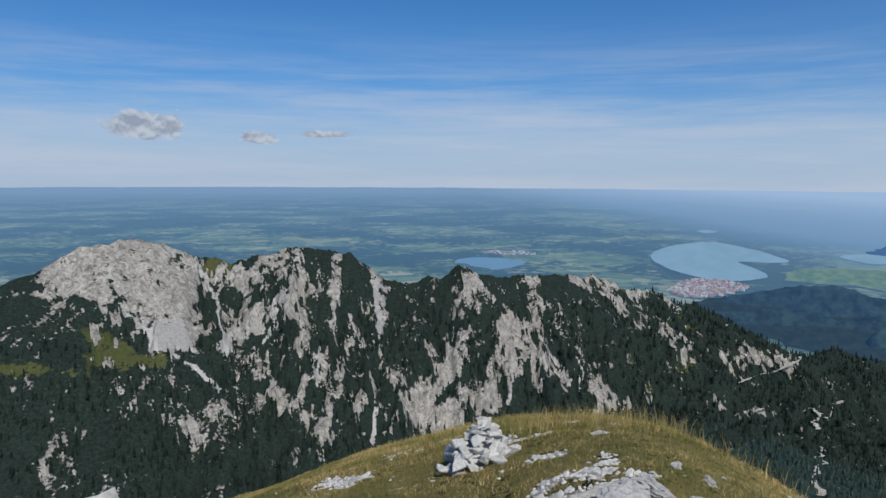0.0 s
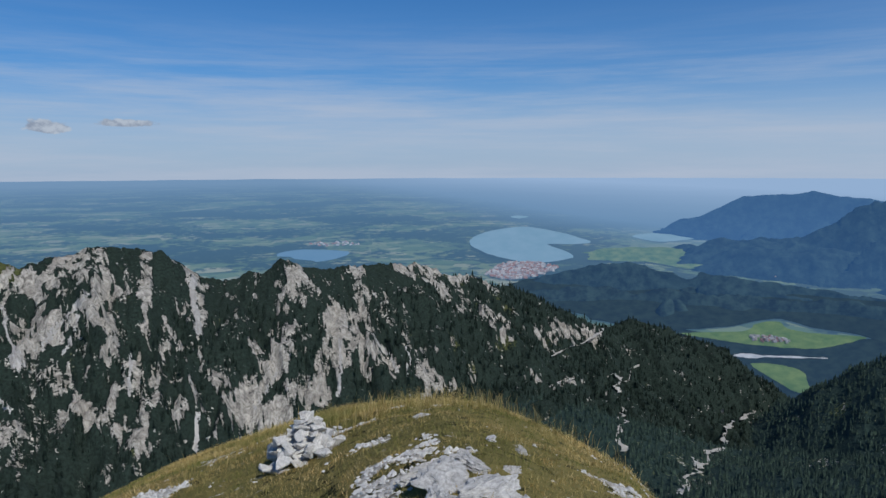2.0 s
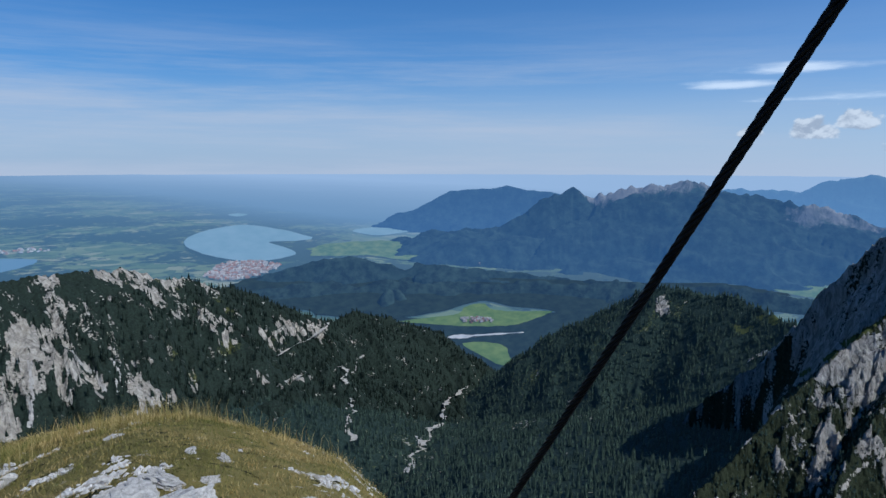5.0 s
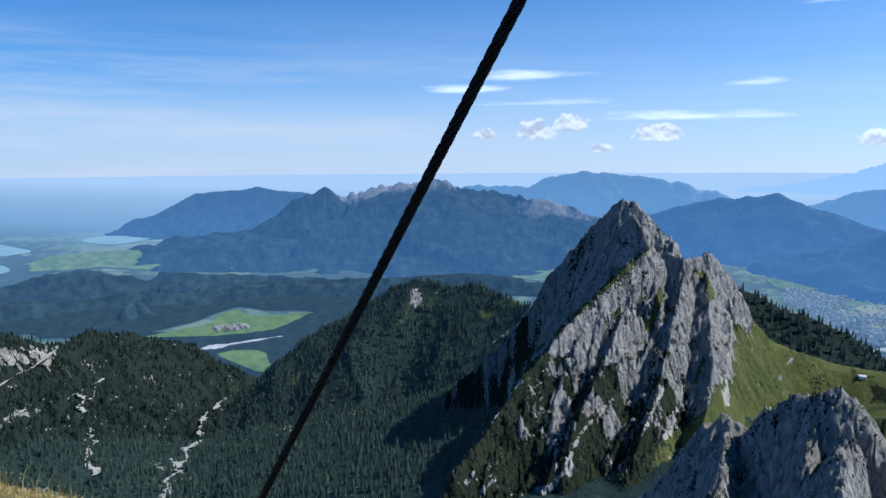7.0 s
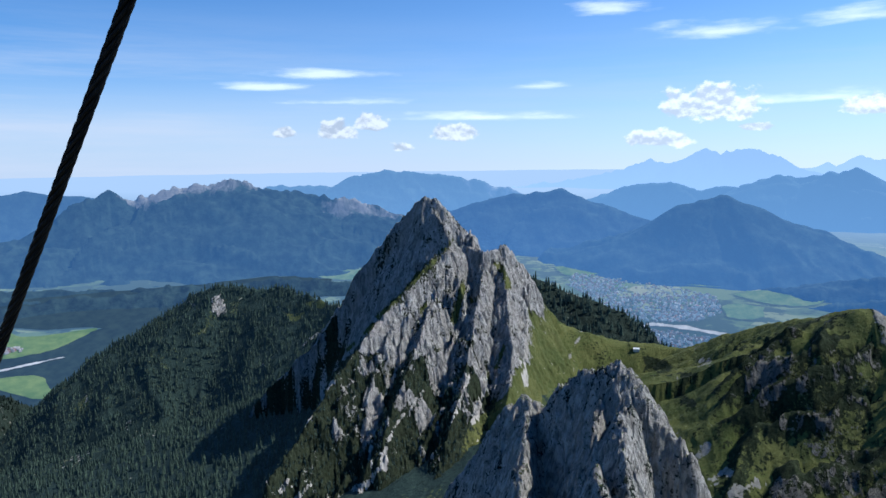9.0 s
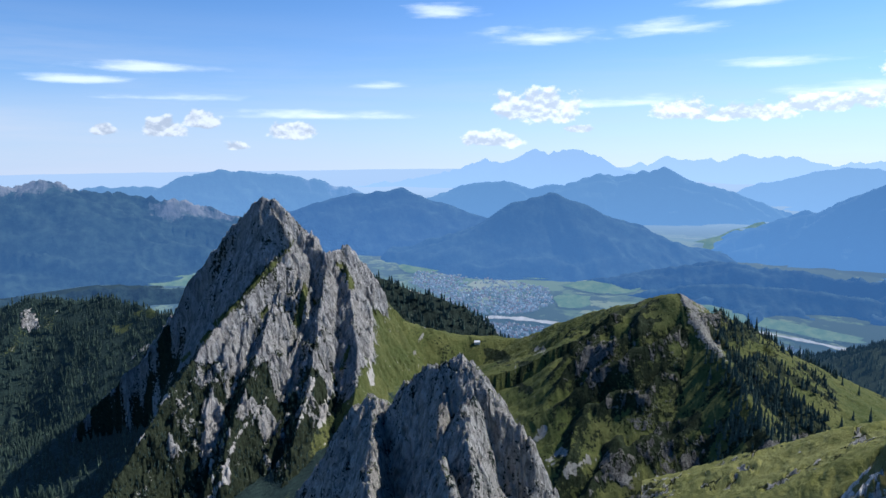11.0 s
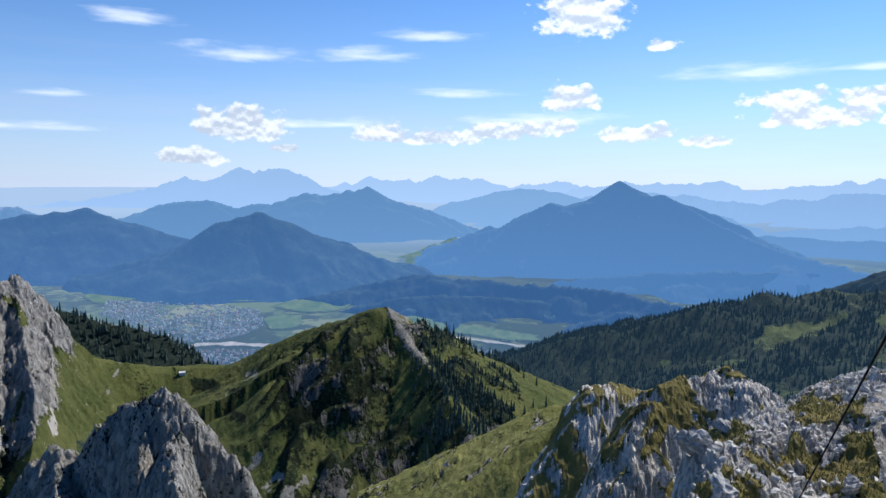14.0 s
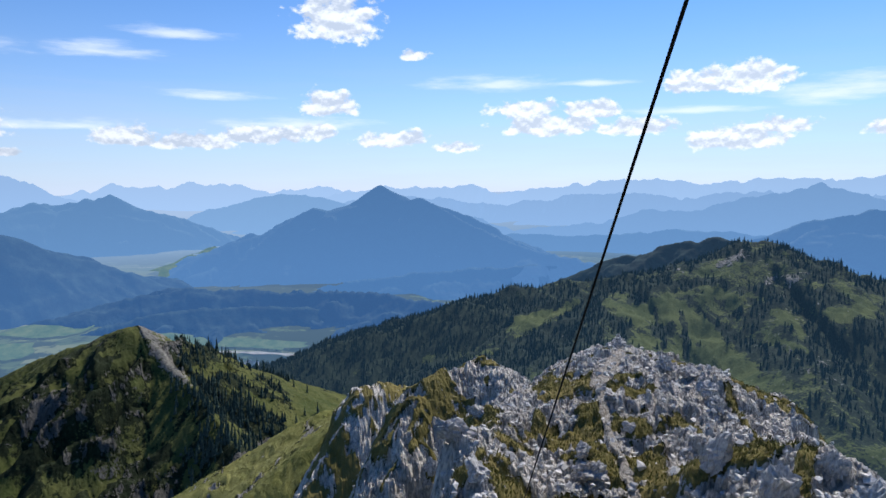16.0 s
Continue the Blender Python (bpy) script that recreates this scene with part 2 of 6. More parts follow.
def bump(nt, bsdf, height, strength, distance):
    n = node(nt, "ShaderNodeBump", Strength=strength, Distance=distance)
    nt.links.new(height, n.inputs["Height"])
    nt.links.new(n.outputs[0], bsdf.inputs["Normal"])


def covered(nt, name="cover"):
    at = nt.nodes.new("ShaderNodeAttribute")
    at.attribute_name = name
    sep = nt.nodes.new("ShaderNodeSeparateColor")
    nt.links.new(at.outputs["Color"], sep.inputs[0])
    return sep.outputs


def slope_material(name, grain, rock_a, rock_b, wood=(0.018, 0.027, 0.021), grass_a=(0.05, 0.075, 0.014), grass_b=(0.11, 0.12, 0.03), scree_a=(0.33, 0.31, 0.28), scree_b=(0.5, 0.475, 0.44), lift=0.0, air=None):
    """Mountain ground: rock, grass, pale scree and dark wood, by what covers each vertex; grain is the size of the finest detail."""
    def build(nt, bsdf):
        rock, grass, scree = covered(nt)[:3]
        fine = noise_at(nt, 1.0 / grain, 8, 0.65)
        wide = noise_at(nt, 0.06 / grain, 6, 0.6)
        mid = noise_at(nt, 0.33 / grain, 7, 0.65, (1, 1, 0.28))
        cracks = noise_at(nt, 0.45 / grain, 8, 0.7, (1, 1, 0.35), distortion=1.2)
        edge = calc(nt, "ADD", calc(nt, "MULTIPLY", calc(nt, "SUBTRACT", fine, 0.5), 2.4), calc(nt, "MULTIPLY", calc(nt, "SUBTRACT", mid, 0.5), 2.4))
        rock_col = blend(nt, ranged(nt, cracks, 0.36 + lift, 0.62 + lift), rock_a, rock_b)
        rock_col = blend(nt, ranged(nt, wide, 0.45, 0.75, 0, 0.45), rock_col, (0.27, 0.24, 0.2))
        grass_col = blend(nt, ranged(nt, calc(nt, "ADD", calc(nt, "MULTIPLY", wide, 0.6), calc(nt, "MULTIPLY", fine, 0.4)), 0.38, 0.62), grass_a, grass_b)
        wood_col = blend(nt, ranged(nt, fine, 0.35, 0.65), tuple(0.6 * k for k in wood), tuple(1.5 * k for k in wood))
        col = blend(nt, ranged(nt, calc(nt, "ADD", grass, edge), 0.4, 0.6), wood_col, grass_col)
        col = blend(nt, ranged(nt, calc(nt, "ADD", rock, edge), 0.42, 0.58), col, rock_col)
        scree_col = blend(nt, ranged(nt, fine, 0.3, 0.7), scree_a, scree_b)
        col = blend(nt, ranged(nt, calc(nt, "ADD", scree, calc(nt, "MULTIPLY", edge, 0.7)), 0.45, 0.6), col, scree_col)
        nt.links.new(col, bsdf.inputs["Base Color"])
        relief = calc(nt, "ADD", cracks, calc(nt, "MULTIPLY", fine, 0.6))
        relief = calc(nt, "MULTIPLY", relief, ranged(nt, rock, 0.2, 0.7, 0.25, 1.0))
        bump(nt, bsdf, relief, 0.8, grain * 2.2)
        # air: colour of the haze painted over the slope as emission
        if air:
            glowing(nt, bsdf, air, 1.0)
    return material(name, build, 0.95)


def glowing(nt, bsdf, colour, strength):
    bsdf.inputs["Emission Color"].default_value = (*colour, 1)
    if hasattr(strength, "links"):
        nt.links.new(strength, bsdf.inputs["Emission Strength"])
    else:
        bsdf.inputs["Emission Strength"].default_value = strength


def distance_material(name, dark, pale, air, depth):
    """Far backdrop slopes: woods and pale screes, with the haze in front of them painted on as emission."""
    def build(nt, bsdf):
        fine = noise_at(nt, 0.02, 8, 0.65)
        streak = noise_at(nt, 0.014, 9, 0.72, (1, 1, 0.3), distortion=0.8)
        # base colours dimmed by the depth of the painted haze
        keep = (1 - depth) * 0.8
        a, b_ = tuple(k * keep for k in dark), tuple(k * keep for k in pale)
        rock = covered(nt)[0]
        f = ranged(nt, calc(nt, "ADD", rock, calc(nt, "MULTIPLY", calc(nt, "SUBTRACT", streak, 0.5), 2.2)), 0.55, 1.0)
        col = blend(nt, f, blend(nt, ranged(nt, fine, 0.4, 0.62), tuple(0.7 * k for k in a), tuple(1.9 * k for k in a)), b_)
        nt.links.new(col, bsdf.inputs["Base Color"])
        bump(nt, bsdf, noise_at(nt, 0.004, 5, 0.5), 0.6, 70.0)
        # haze emission set stronger low down, weaker towards the crests
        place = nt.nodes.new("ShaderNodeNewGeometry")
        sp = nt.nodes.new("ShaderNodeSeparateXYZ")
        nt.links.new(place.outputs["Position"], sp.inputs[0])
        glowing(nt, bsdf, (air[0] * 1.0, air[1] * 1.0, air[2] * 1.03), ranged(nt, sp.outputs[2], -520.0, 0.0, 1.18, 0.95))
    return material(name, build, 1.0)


def uv_x(nt, uv):
    sp = nt.nodes.new("ShaderNodeSeparateXYZ")
    nt.links.new(uv.outputs[0], sp.inputs[0])
    return sp.outputs[0]


def plain_material():
    def build(nt, bsdf):
        uv = nt.nodes.new("ShaderNodeUVMap")
        uv.uv_map = "plan"
        vor = node(nt, "ShaderNodeTexVoronoi", Scale=3.6, Randomness=1.0)
        nt.links.new(uv.outputs[0], vor.inputs["Vector"])
        n1 = node(nt, "ShaderNodeTexNoise", Scale=0.4, Detail=9.0, Roughness=0.62)
        nt.links.new(uv.outputs[0], n1.inputs["Vector"])
        n2 = node(nt, "ShaderNodeTexNoise", Scale=7.0, Detail=5.0, Roughness=0.6)
        nt.links.new(uv.outputs[0], n2.inputs["Vector"])
        sepc = nt.nodes.new("ShaderNodeSeparateColor")
        nt.links.new(vor.outputs["Color"], sepc.inputs[0])
        fields = ramp_of(nt, sepc.outputs[0], [(0.0, (0.07, 0.105, 0.04)), (0.4, (0.12, 0.17, 0.06)), (0.75, (0.21, 0.24, 0.1)), (1.0, (0.36, 0.34, 0.2))])
        woods = ranged(nt, calc(nt, "ADD", n1.outputs[0], calc(nt, "MULTIPLY", calc(nt, "SUBTRACT", n2.outputs[0], 0.5), 0.5)), 0.46, 0.5)
        col = blend(nt, woods, fields, (0.014, 0.026, 0.018))
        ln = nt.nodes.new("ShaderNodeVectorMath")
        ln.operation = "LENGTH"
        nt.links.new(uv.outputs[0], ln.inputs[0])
        # painted haze: with distance the base colour fades and pale blue emission takes over
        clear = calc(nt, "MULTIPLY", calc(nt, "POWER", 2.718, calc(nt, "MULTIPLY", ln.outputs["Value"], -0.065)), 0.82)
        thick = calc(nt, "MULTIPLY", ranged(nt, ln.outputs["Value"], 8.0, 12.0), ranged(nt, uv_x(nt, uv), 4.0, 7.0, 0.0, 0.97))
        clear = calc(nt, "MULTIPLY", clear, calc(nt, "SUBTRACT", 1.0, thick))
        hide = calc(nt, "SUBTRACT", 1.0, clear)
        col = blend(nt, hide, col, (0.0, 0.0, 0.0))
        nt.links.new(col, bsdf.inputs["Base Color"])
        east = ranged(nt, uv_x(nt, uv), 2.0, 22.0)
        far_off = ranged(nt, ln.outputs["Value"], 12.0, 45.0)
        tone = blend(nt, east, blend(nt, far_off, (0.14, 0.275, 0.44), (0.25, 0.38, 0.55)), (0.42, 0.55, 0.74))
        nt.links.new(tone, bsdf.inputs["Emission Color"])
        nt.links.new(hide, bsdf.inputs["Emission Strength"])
    return material("distant_plain", build, 1.0)


SOUTH_HAZE = (0.009, 0.02, 0.034)      # haze painted as emission on the far slopes and trees of the sunny side
# fainter painted haze, emitted by the eastern woods and their floor
EAST_HAZE = (0.0018, 0.0038, 0.0062)
MAT_NORTH = slope_material("limestone_and_pine", 4.5, (0.14, 0.129, 0.112), (0.6, 0.555, 0.48), grass_a=(0.035, 0.047, 0.015), grass_b=(0.085, 0.088, 0.032))
MAT_PEAK = slope_material("grey_limestone", 3.2, (0.11, 0.108, 0.105), (0.42, 0.405, 0.38), wood=(0.022, 0.028, 0.016), scree_a=(0.27, 0.255, 0.23), scree_b=(0.46, 0.43, 0.39), grass_a=(0.045, 0.06, 0.018), grass_b=(0.11, 0.115, 0.04))
MAT_GREEN = slope_material("alpine_meadow", 3.0, (0.05, 0.05, 0.046), (0.15, 0.145, 0.13), wood=(0.02, 0.027, 0.013), scree_a=(0.15, 0.145, 0.125), scree_b=(0.3, 0.285, 0.25), grass_a=(0.05, 0.066, 0.019), grass_b=(0.12, 0.124, 0.04))
# grass lightened and made to emit, as haze over the pastures
MAT_PASTURE = slope_material("dark_hazed_pasture", 6.0, (0.12, 0.12, 0.11), (0.24, 0.23, 0.21), wood=(0.018, 0.026, 0.015), grass_a=(0.045, 0.062, 0.018), grass_b=(0.1, 0.115, 0.036), air=SOUTH_HAZE)
MAT_PINNACLE = slope_material("pinnacle_limestone", 1.0, (0.12, 0.117, 0.11), (0.46, 0.44, 0.405))
MAT_SUMMIT = slope_material("summit_ground", 0.1, (0.11, 0.103, 0.092), (0.74, 0.695, 0.62), wood=(0.03, 0.031, 0.012), grass_a=(0.104, 0.096, 0.028), grass_b=(0.22, 0.178, 0.064), scree_a=(0.24, 0.215, 0.175), scree_b=(0.55, 0.5, 0.43), lift=-0.05)
# brighter, yellower copy of the meadow grass: sunlight put into its colour
MAT_LAWN = slope_material("painted_sunlit_turf", 1.2, (0.15, 0.145, 0.135), (0.36, 0.35, 0.32), wood=(0.04, 0.045, 0.015), grass_a=(0.11, 0.118, 0.03), grass_b=(0.225, 0.215, 0.07))
# wood colour lifted towards blue, with emission, to paint in the haze
MAT_WOODED = slope_material("hazed_spruce_floor", 4.5, (0.15, 0.14, 0.125), (0.42, 0.395, 0.355), wood=(0.022, 0.036, 0.029), grass_a=(0.045, 0.06, 0.02), grass_b=(0.1, 0.11, 0.035), air=EAST_HAZE)
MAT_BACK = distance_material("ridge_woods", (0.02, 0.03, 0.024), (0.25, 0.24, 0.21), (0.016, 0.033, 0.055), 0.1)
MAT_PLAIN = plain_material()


# ---------------------------------------------------------------- the far plain and valley floor: one sheet to the horizon
FLOOR = -1100.0


def valley_floor():
    A, Rr, X, Y = polar(-180, 180, 0.4, 300, 62000, 0.026, power=True)
    H = FLOOR + 25 * fbm(X / 2500, Y / 2500, 4, 5) * smooth(5000, 9000, Rr)
    v = np.stack([X.ravel(), Y.ravel(), H.ravel()], 1)
    f, used = grid_faces(*X.shape)
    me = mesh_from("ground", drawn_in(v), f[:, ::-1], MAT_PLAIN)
    uv = me.uv_layers.new(name="plan")
    xy = (v[:, :2] / 1000).astype(np.float32)
    uv.data.foreach_set("uv", xy[f[:, ::-1].ravel()].ravel())
    tagged(new("ground", me), "hazy green plain and valley floor of fields and woods", "ground", kind="structure")


valley_floor()


# ---------------------------------------------------------------- far ranges
def far_range(name, label, dist, profile, foot, mat, rough=1.0, rocky=0.0, step=0.12, seed=1):
    """A distant range by bearing and rise along its crest."""
    pts = [spot(m[0], m[1], m[2] if len(m) > 2 else dist * (1 + 0.02 * math.sin(3.1 * k))) for k, m in enumerate(profile)]
    nearest = min(math.hypot(p[0], p[1]) for p in pts)
    a0, a1 = profile[0][0] - 6, profile[-1][0] + 6
    sc = dist / 10000
    span = max(p[2] for p in pts) - FLOOR
    A, Rr, X, Y = polar(a0, a1, step, max(min(dist - span / (0.62 * (1 - foot)) * 1.25, nearest - 1500), 3000), dist * 1.1, dist * 0.008)
    H, S, Dd = crest_height(X, Y, [(pts, 0.62, 0.62, foot, 700 * sc)])
    H = H + rough * (60 * sc * fbm(X / (700 * sc), Y / (700 * sc), 5, seed) * smooth(0, 500 * sc, Dd) + (12 + 26 * rocky) * sc * (ridged(S / (300 * sc), Dd / (900 * sc), 5, seed + 9, 0.6) - 0.3))
    H = H + rough * 150 * sc * (ridged(S / (900 * sc) + 0.4 * fbm(X / 900, Y / 900, 3, seed), Dd / (4000 * sc), 3, seed + 3) - 0.3) * smooth(0, 1200 * sc, Dd)
    keep = H > FLOOR - 60
    v = np.stack([X.ravel(), Y.ravel(), H.ravel()], 1)
    f, used = grid_faces(*X.shape, keep)
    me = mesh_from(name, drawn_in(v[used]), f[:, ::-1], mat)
    r = (rocky * (1 - smooth(0, 1000 * sc, Dd)) + 0.1 * rocky) * (0.75 + 0.9 * fbm(S / (1100 * sc), Dd / (1500 * sc), 3, seed + 15))
    give(me, "cover", np.repeat(r.ravel()[used][:, None], 3, 1))
    tagged(new(name, me), label, "mountains", "far ranges", kind="structure")


WOODS, PALE = (0.026, 0.042, 0.032), (0.3, 0.29, 0.27)


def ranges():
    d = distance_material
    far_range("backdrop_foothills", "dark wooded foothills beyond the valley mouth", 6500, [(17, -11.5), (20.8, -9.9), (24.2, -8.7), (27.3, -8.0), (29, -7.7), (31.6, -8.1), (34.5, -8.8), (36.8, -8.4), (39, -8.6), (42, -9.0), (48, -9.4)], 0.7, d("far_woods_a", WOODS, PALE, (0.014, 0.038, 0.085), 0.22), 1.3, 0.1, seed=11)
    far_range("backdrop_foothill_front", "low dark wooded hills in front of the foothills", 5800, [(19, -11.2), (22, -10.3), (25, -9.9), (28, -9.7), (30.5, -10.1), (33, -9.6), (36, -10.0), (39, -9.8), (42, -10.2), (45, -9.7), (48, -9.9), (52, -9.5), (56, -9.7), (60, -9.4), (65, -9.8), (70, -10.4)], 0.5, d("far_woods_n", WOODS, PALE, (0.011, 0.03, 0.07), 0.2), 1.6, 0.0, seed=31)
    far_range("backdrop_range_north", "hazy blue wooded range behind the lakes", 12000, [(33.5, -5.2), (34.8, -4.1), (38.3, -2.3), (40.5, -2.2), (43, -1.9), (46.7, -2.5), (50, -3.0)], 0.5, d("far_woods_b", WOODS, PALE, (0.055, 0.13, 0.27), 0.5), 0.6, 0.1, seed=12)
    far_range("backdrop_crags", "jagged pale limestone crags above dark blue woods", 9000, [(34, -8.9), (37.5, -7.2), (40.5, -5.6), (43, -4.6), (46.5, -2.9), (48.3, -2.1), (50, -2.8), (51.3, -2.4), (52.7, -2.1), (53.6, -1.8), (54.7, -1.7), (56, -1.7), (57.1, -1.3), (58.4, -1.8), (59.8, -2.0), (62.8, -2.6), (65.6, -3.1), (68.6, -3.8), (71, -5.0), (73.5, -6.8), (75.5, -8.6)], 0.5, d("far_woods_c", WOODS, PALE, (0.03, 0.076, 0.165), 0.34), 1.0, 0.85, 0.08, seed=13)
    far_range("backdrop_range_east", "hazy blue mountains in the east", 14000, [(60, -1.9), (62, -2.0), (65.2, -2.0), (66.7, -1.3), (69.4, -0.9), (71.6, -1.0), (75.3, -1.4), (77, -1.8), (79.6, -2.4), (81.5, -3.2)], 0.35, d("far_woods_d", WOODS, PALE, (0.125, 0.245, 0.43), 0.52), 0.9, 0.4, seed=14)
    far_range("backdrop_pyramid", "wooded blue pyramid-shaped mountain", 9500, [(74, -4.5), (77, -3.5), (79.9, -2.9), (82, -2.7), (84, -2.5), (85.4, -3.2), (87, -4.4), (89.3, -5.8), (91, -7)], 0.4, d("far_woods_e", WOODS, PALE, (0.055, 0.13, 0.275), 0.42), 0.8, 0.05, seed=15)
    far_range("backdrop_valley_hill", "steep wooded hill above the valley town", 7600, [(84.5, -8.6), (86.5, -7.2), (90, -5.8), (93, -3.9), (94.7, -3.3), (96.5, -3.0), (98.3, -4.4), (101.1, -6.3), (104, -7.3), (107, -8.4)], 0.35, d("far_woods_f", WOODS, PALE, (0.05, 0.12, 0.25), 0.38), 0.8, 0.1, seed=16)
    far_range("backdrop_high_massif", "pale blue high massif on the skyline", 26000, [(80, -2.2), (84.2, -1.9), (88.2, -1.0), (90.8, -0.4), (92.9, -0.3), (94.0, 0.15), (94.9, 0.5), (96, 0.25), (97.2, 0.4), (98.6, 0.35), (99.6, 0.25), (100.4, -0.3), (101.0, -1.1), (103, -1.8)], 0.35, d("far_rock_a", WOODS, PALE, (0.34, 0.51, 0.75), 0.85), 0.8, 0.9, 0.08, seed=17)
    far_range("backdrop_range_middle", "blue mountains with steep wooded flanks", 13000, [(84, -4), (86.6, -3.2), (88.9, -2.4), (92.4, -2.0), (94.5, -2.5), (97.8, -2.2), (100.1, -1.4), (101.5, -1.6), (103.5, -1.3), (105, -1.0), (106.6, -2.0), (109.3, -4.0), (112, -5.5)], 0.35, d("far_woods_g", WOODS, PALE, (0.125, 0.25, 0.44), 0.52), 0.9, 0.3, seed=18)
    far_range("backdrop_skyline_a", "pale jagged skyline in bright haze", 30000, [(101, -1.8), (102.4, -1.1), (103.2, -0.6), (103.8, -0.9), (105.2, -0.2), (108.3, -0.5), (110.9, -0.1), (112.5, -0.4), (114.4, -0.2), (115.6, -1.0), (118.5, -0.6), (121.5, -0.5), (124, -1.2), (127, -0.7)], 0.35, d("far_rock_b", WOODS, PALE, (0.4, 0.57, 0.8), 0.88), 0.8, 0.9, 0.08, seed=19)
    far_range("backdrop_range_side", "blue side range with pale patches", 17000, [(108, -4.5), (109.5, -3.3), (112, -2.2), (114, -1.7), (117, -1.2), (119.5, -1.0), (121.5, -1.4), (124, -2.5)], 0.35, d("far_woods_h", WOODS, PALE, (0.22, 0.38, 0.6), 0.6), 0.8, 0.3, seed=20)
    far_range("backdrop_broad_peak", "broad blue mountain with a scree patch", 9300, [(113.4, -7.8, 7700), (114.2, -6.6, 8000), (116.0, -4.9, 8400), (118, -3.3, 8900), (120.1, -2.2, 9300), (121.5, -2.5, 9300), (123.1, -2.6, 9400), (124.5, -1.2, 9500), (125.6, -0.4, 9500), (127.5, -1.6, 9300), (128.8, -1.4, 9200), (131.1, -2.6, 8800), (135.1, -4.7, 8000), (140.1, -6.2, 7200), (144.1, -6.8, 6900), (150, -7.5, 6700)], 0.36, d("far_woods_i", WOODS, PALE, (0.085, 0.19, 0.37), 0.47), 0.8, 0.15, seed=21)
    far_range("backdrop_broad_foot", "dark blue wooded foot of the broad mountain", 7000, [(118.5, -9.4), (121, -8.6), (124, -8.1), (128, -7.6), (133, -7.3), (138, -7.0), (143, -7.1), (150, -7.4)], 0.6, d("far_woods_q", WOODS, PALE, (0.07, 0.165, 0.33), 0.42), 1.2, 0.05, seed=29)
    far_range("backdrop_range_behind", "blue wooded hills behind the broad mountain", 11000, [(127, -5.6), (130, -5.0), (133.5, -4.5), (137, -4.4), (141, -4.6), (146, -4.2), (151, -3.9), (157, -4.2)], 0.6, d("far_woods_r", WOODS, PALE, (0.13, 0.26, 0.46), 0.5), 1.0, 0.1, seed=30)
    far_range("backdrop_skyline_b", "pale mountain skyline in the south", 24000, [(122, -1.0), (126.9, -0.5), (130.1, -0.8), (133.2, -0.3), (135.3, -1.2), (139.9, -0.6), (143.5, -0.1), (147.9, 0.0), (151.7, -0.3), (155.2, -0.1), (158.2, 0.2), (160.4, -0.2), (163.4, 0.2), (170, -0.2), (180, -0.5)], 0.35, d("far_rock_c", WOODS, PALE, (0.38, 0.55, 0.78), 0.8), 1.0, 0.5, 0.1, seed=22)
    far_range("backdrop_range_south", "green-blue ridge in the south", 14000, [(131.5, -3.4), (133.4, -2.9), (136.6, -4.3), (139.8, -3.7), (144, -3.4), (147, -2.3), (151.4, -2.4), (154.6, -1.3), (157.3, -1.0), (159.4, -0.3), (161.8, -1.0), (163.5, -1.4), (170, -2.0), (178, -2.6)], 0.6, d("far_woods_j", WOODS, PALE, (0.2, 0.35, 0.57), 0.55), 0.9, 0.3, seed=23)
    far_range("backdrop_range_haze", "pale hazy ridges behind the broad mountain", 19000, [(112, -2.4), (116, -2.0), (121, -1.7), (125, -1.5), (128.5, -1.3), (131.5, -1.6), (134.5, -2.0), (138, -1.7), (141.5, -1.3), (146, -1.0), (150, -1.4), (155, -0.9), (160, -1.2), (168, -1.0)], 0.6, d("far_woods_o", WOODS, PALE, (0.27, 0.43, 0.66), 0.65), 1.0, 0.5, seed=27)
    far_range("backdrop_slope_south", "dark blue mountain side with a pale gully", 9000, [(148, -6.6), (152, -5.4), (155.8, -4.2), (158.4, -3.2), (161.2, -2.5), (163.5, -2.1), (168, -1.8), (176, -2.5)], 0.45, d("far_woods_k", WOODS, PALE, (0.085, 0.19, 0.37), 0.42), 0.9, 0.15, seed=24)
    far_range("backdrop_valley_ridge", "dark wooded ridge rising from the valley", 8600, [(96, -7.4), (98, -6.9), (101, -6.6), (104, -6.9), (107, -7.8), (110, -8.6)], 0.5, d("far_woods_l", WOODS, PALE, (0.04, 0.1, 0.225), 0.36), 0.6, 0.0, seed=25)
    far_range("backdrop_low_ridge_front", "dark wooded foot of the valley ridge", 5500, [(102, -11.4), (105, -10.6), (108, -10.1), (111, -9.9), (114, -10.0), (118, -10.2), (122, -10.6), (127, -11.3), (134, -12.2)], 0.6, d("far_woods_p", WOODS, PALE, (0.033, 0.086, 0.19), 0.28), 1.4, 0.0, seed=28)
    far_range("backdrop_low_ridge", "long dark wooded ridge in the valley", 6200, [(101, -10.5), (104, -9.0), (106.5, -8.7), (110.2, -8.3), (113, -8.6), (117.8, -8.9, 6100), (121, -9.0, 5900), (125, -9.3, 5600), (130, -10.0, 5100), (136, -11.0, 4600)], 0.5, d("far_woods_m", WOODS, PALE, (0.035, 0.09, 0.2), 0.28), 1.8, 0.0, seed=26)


ranges()


# ---------------------------------------------------------------- the mountains round the summit
def line(*marks):
    return [spot(*m) for m in marks]


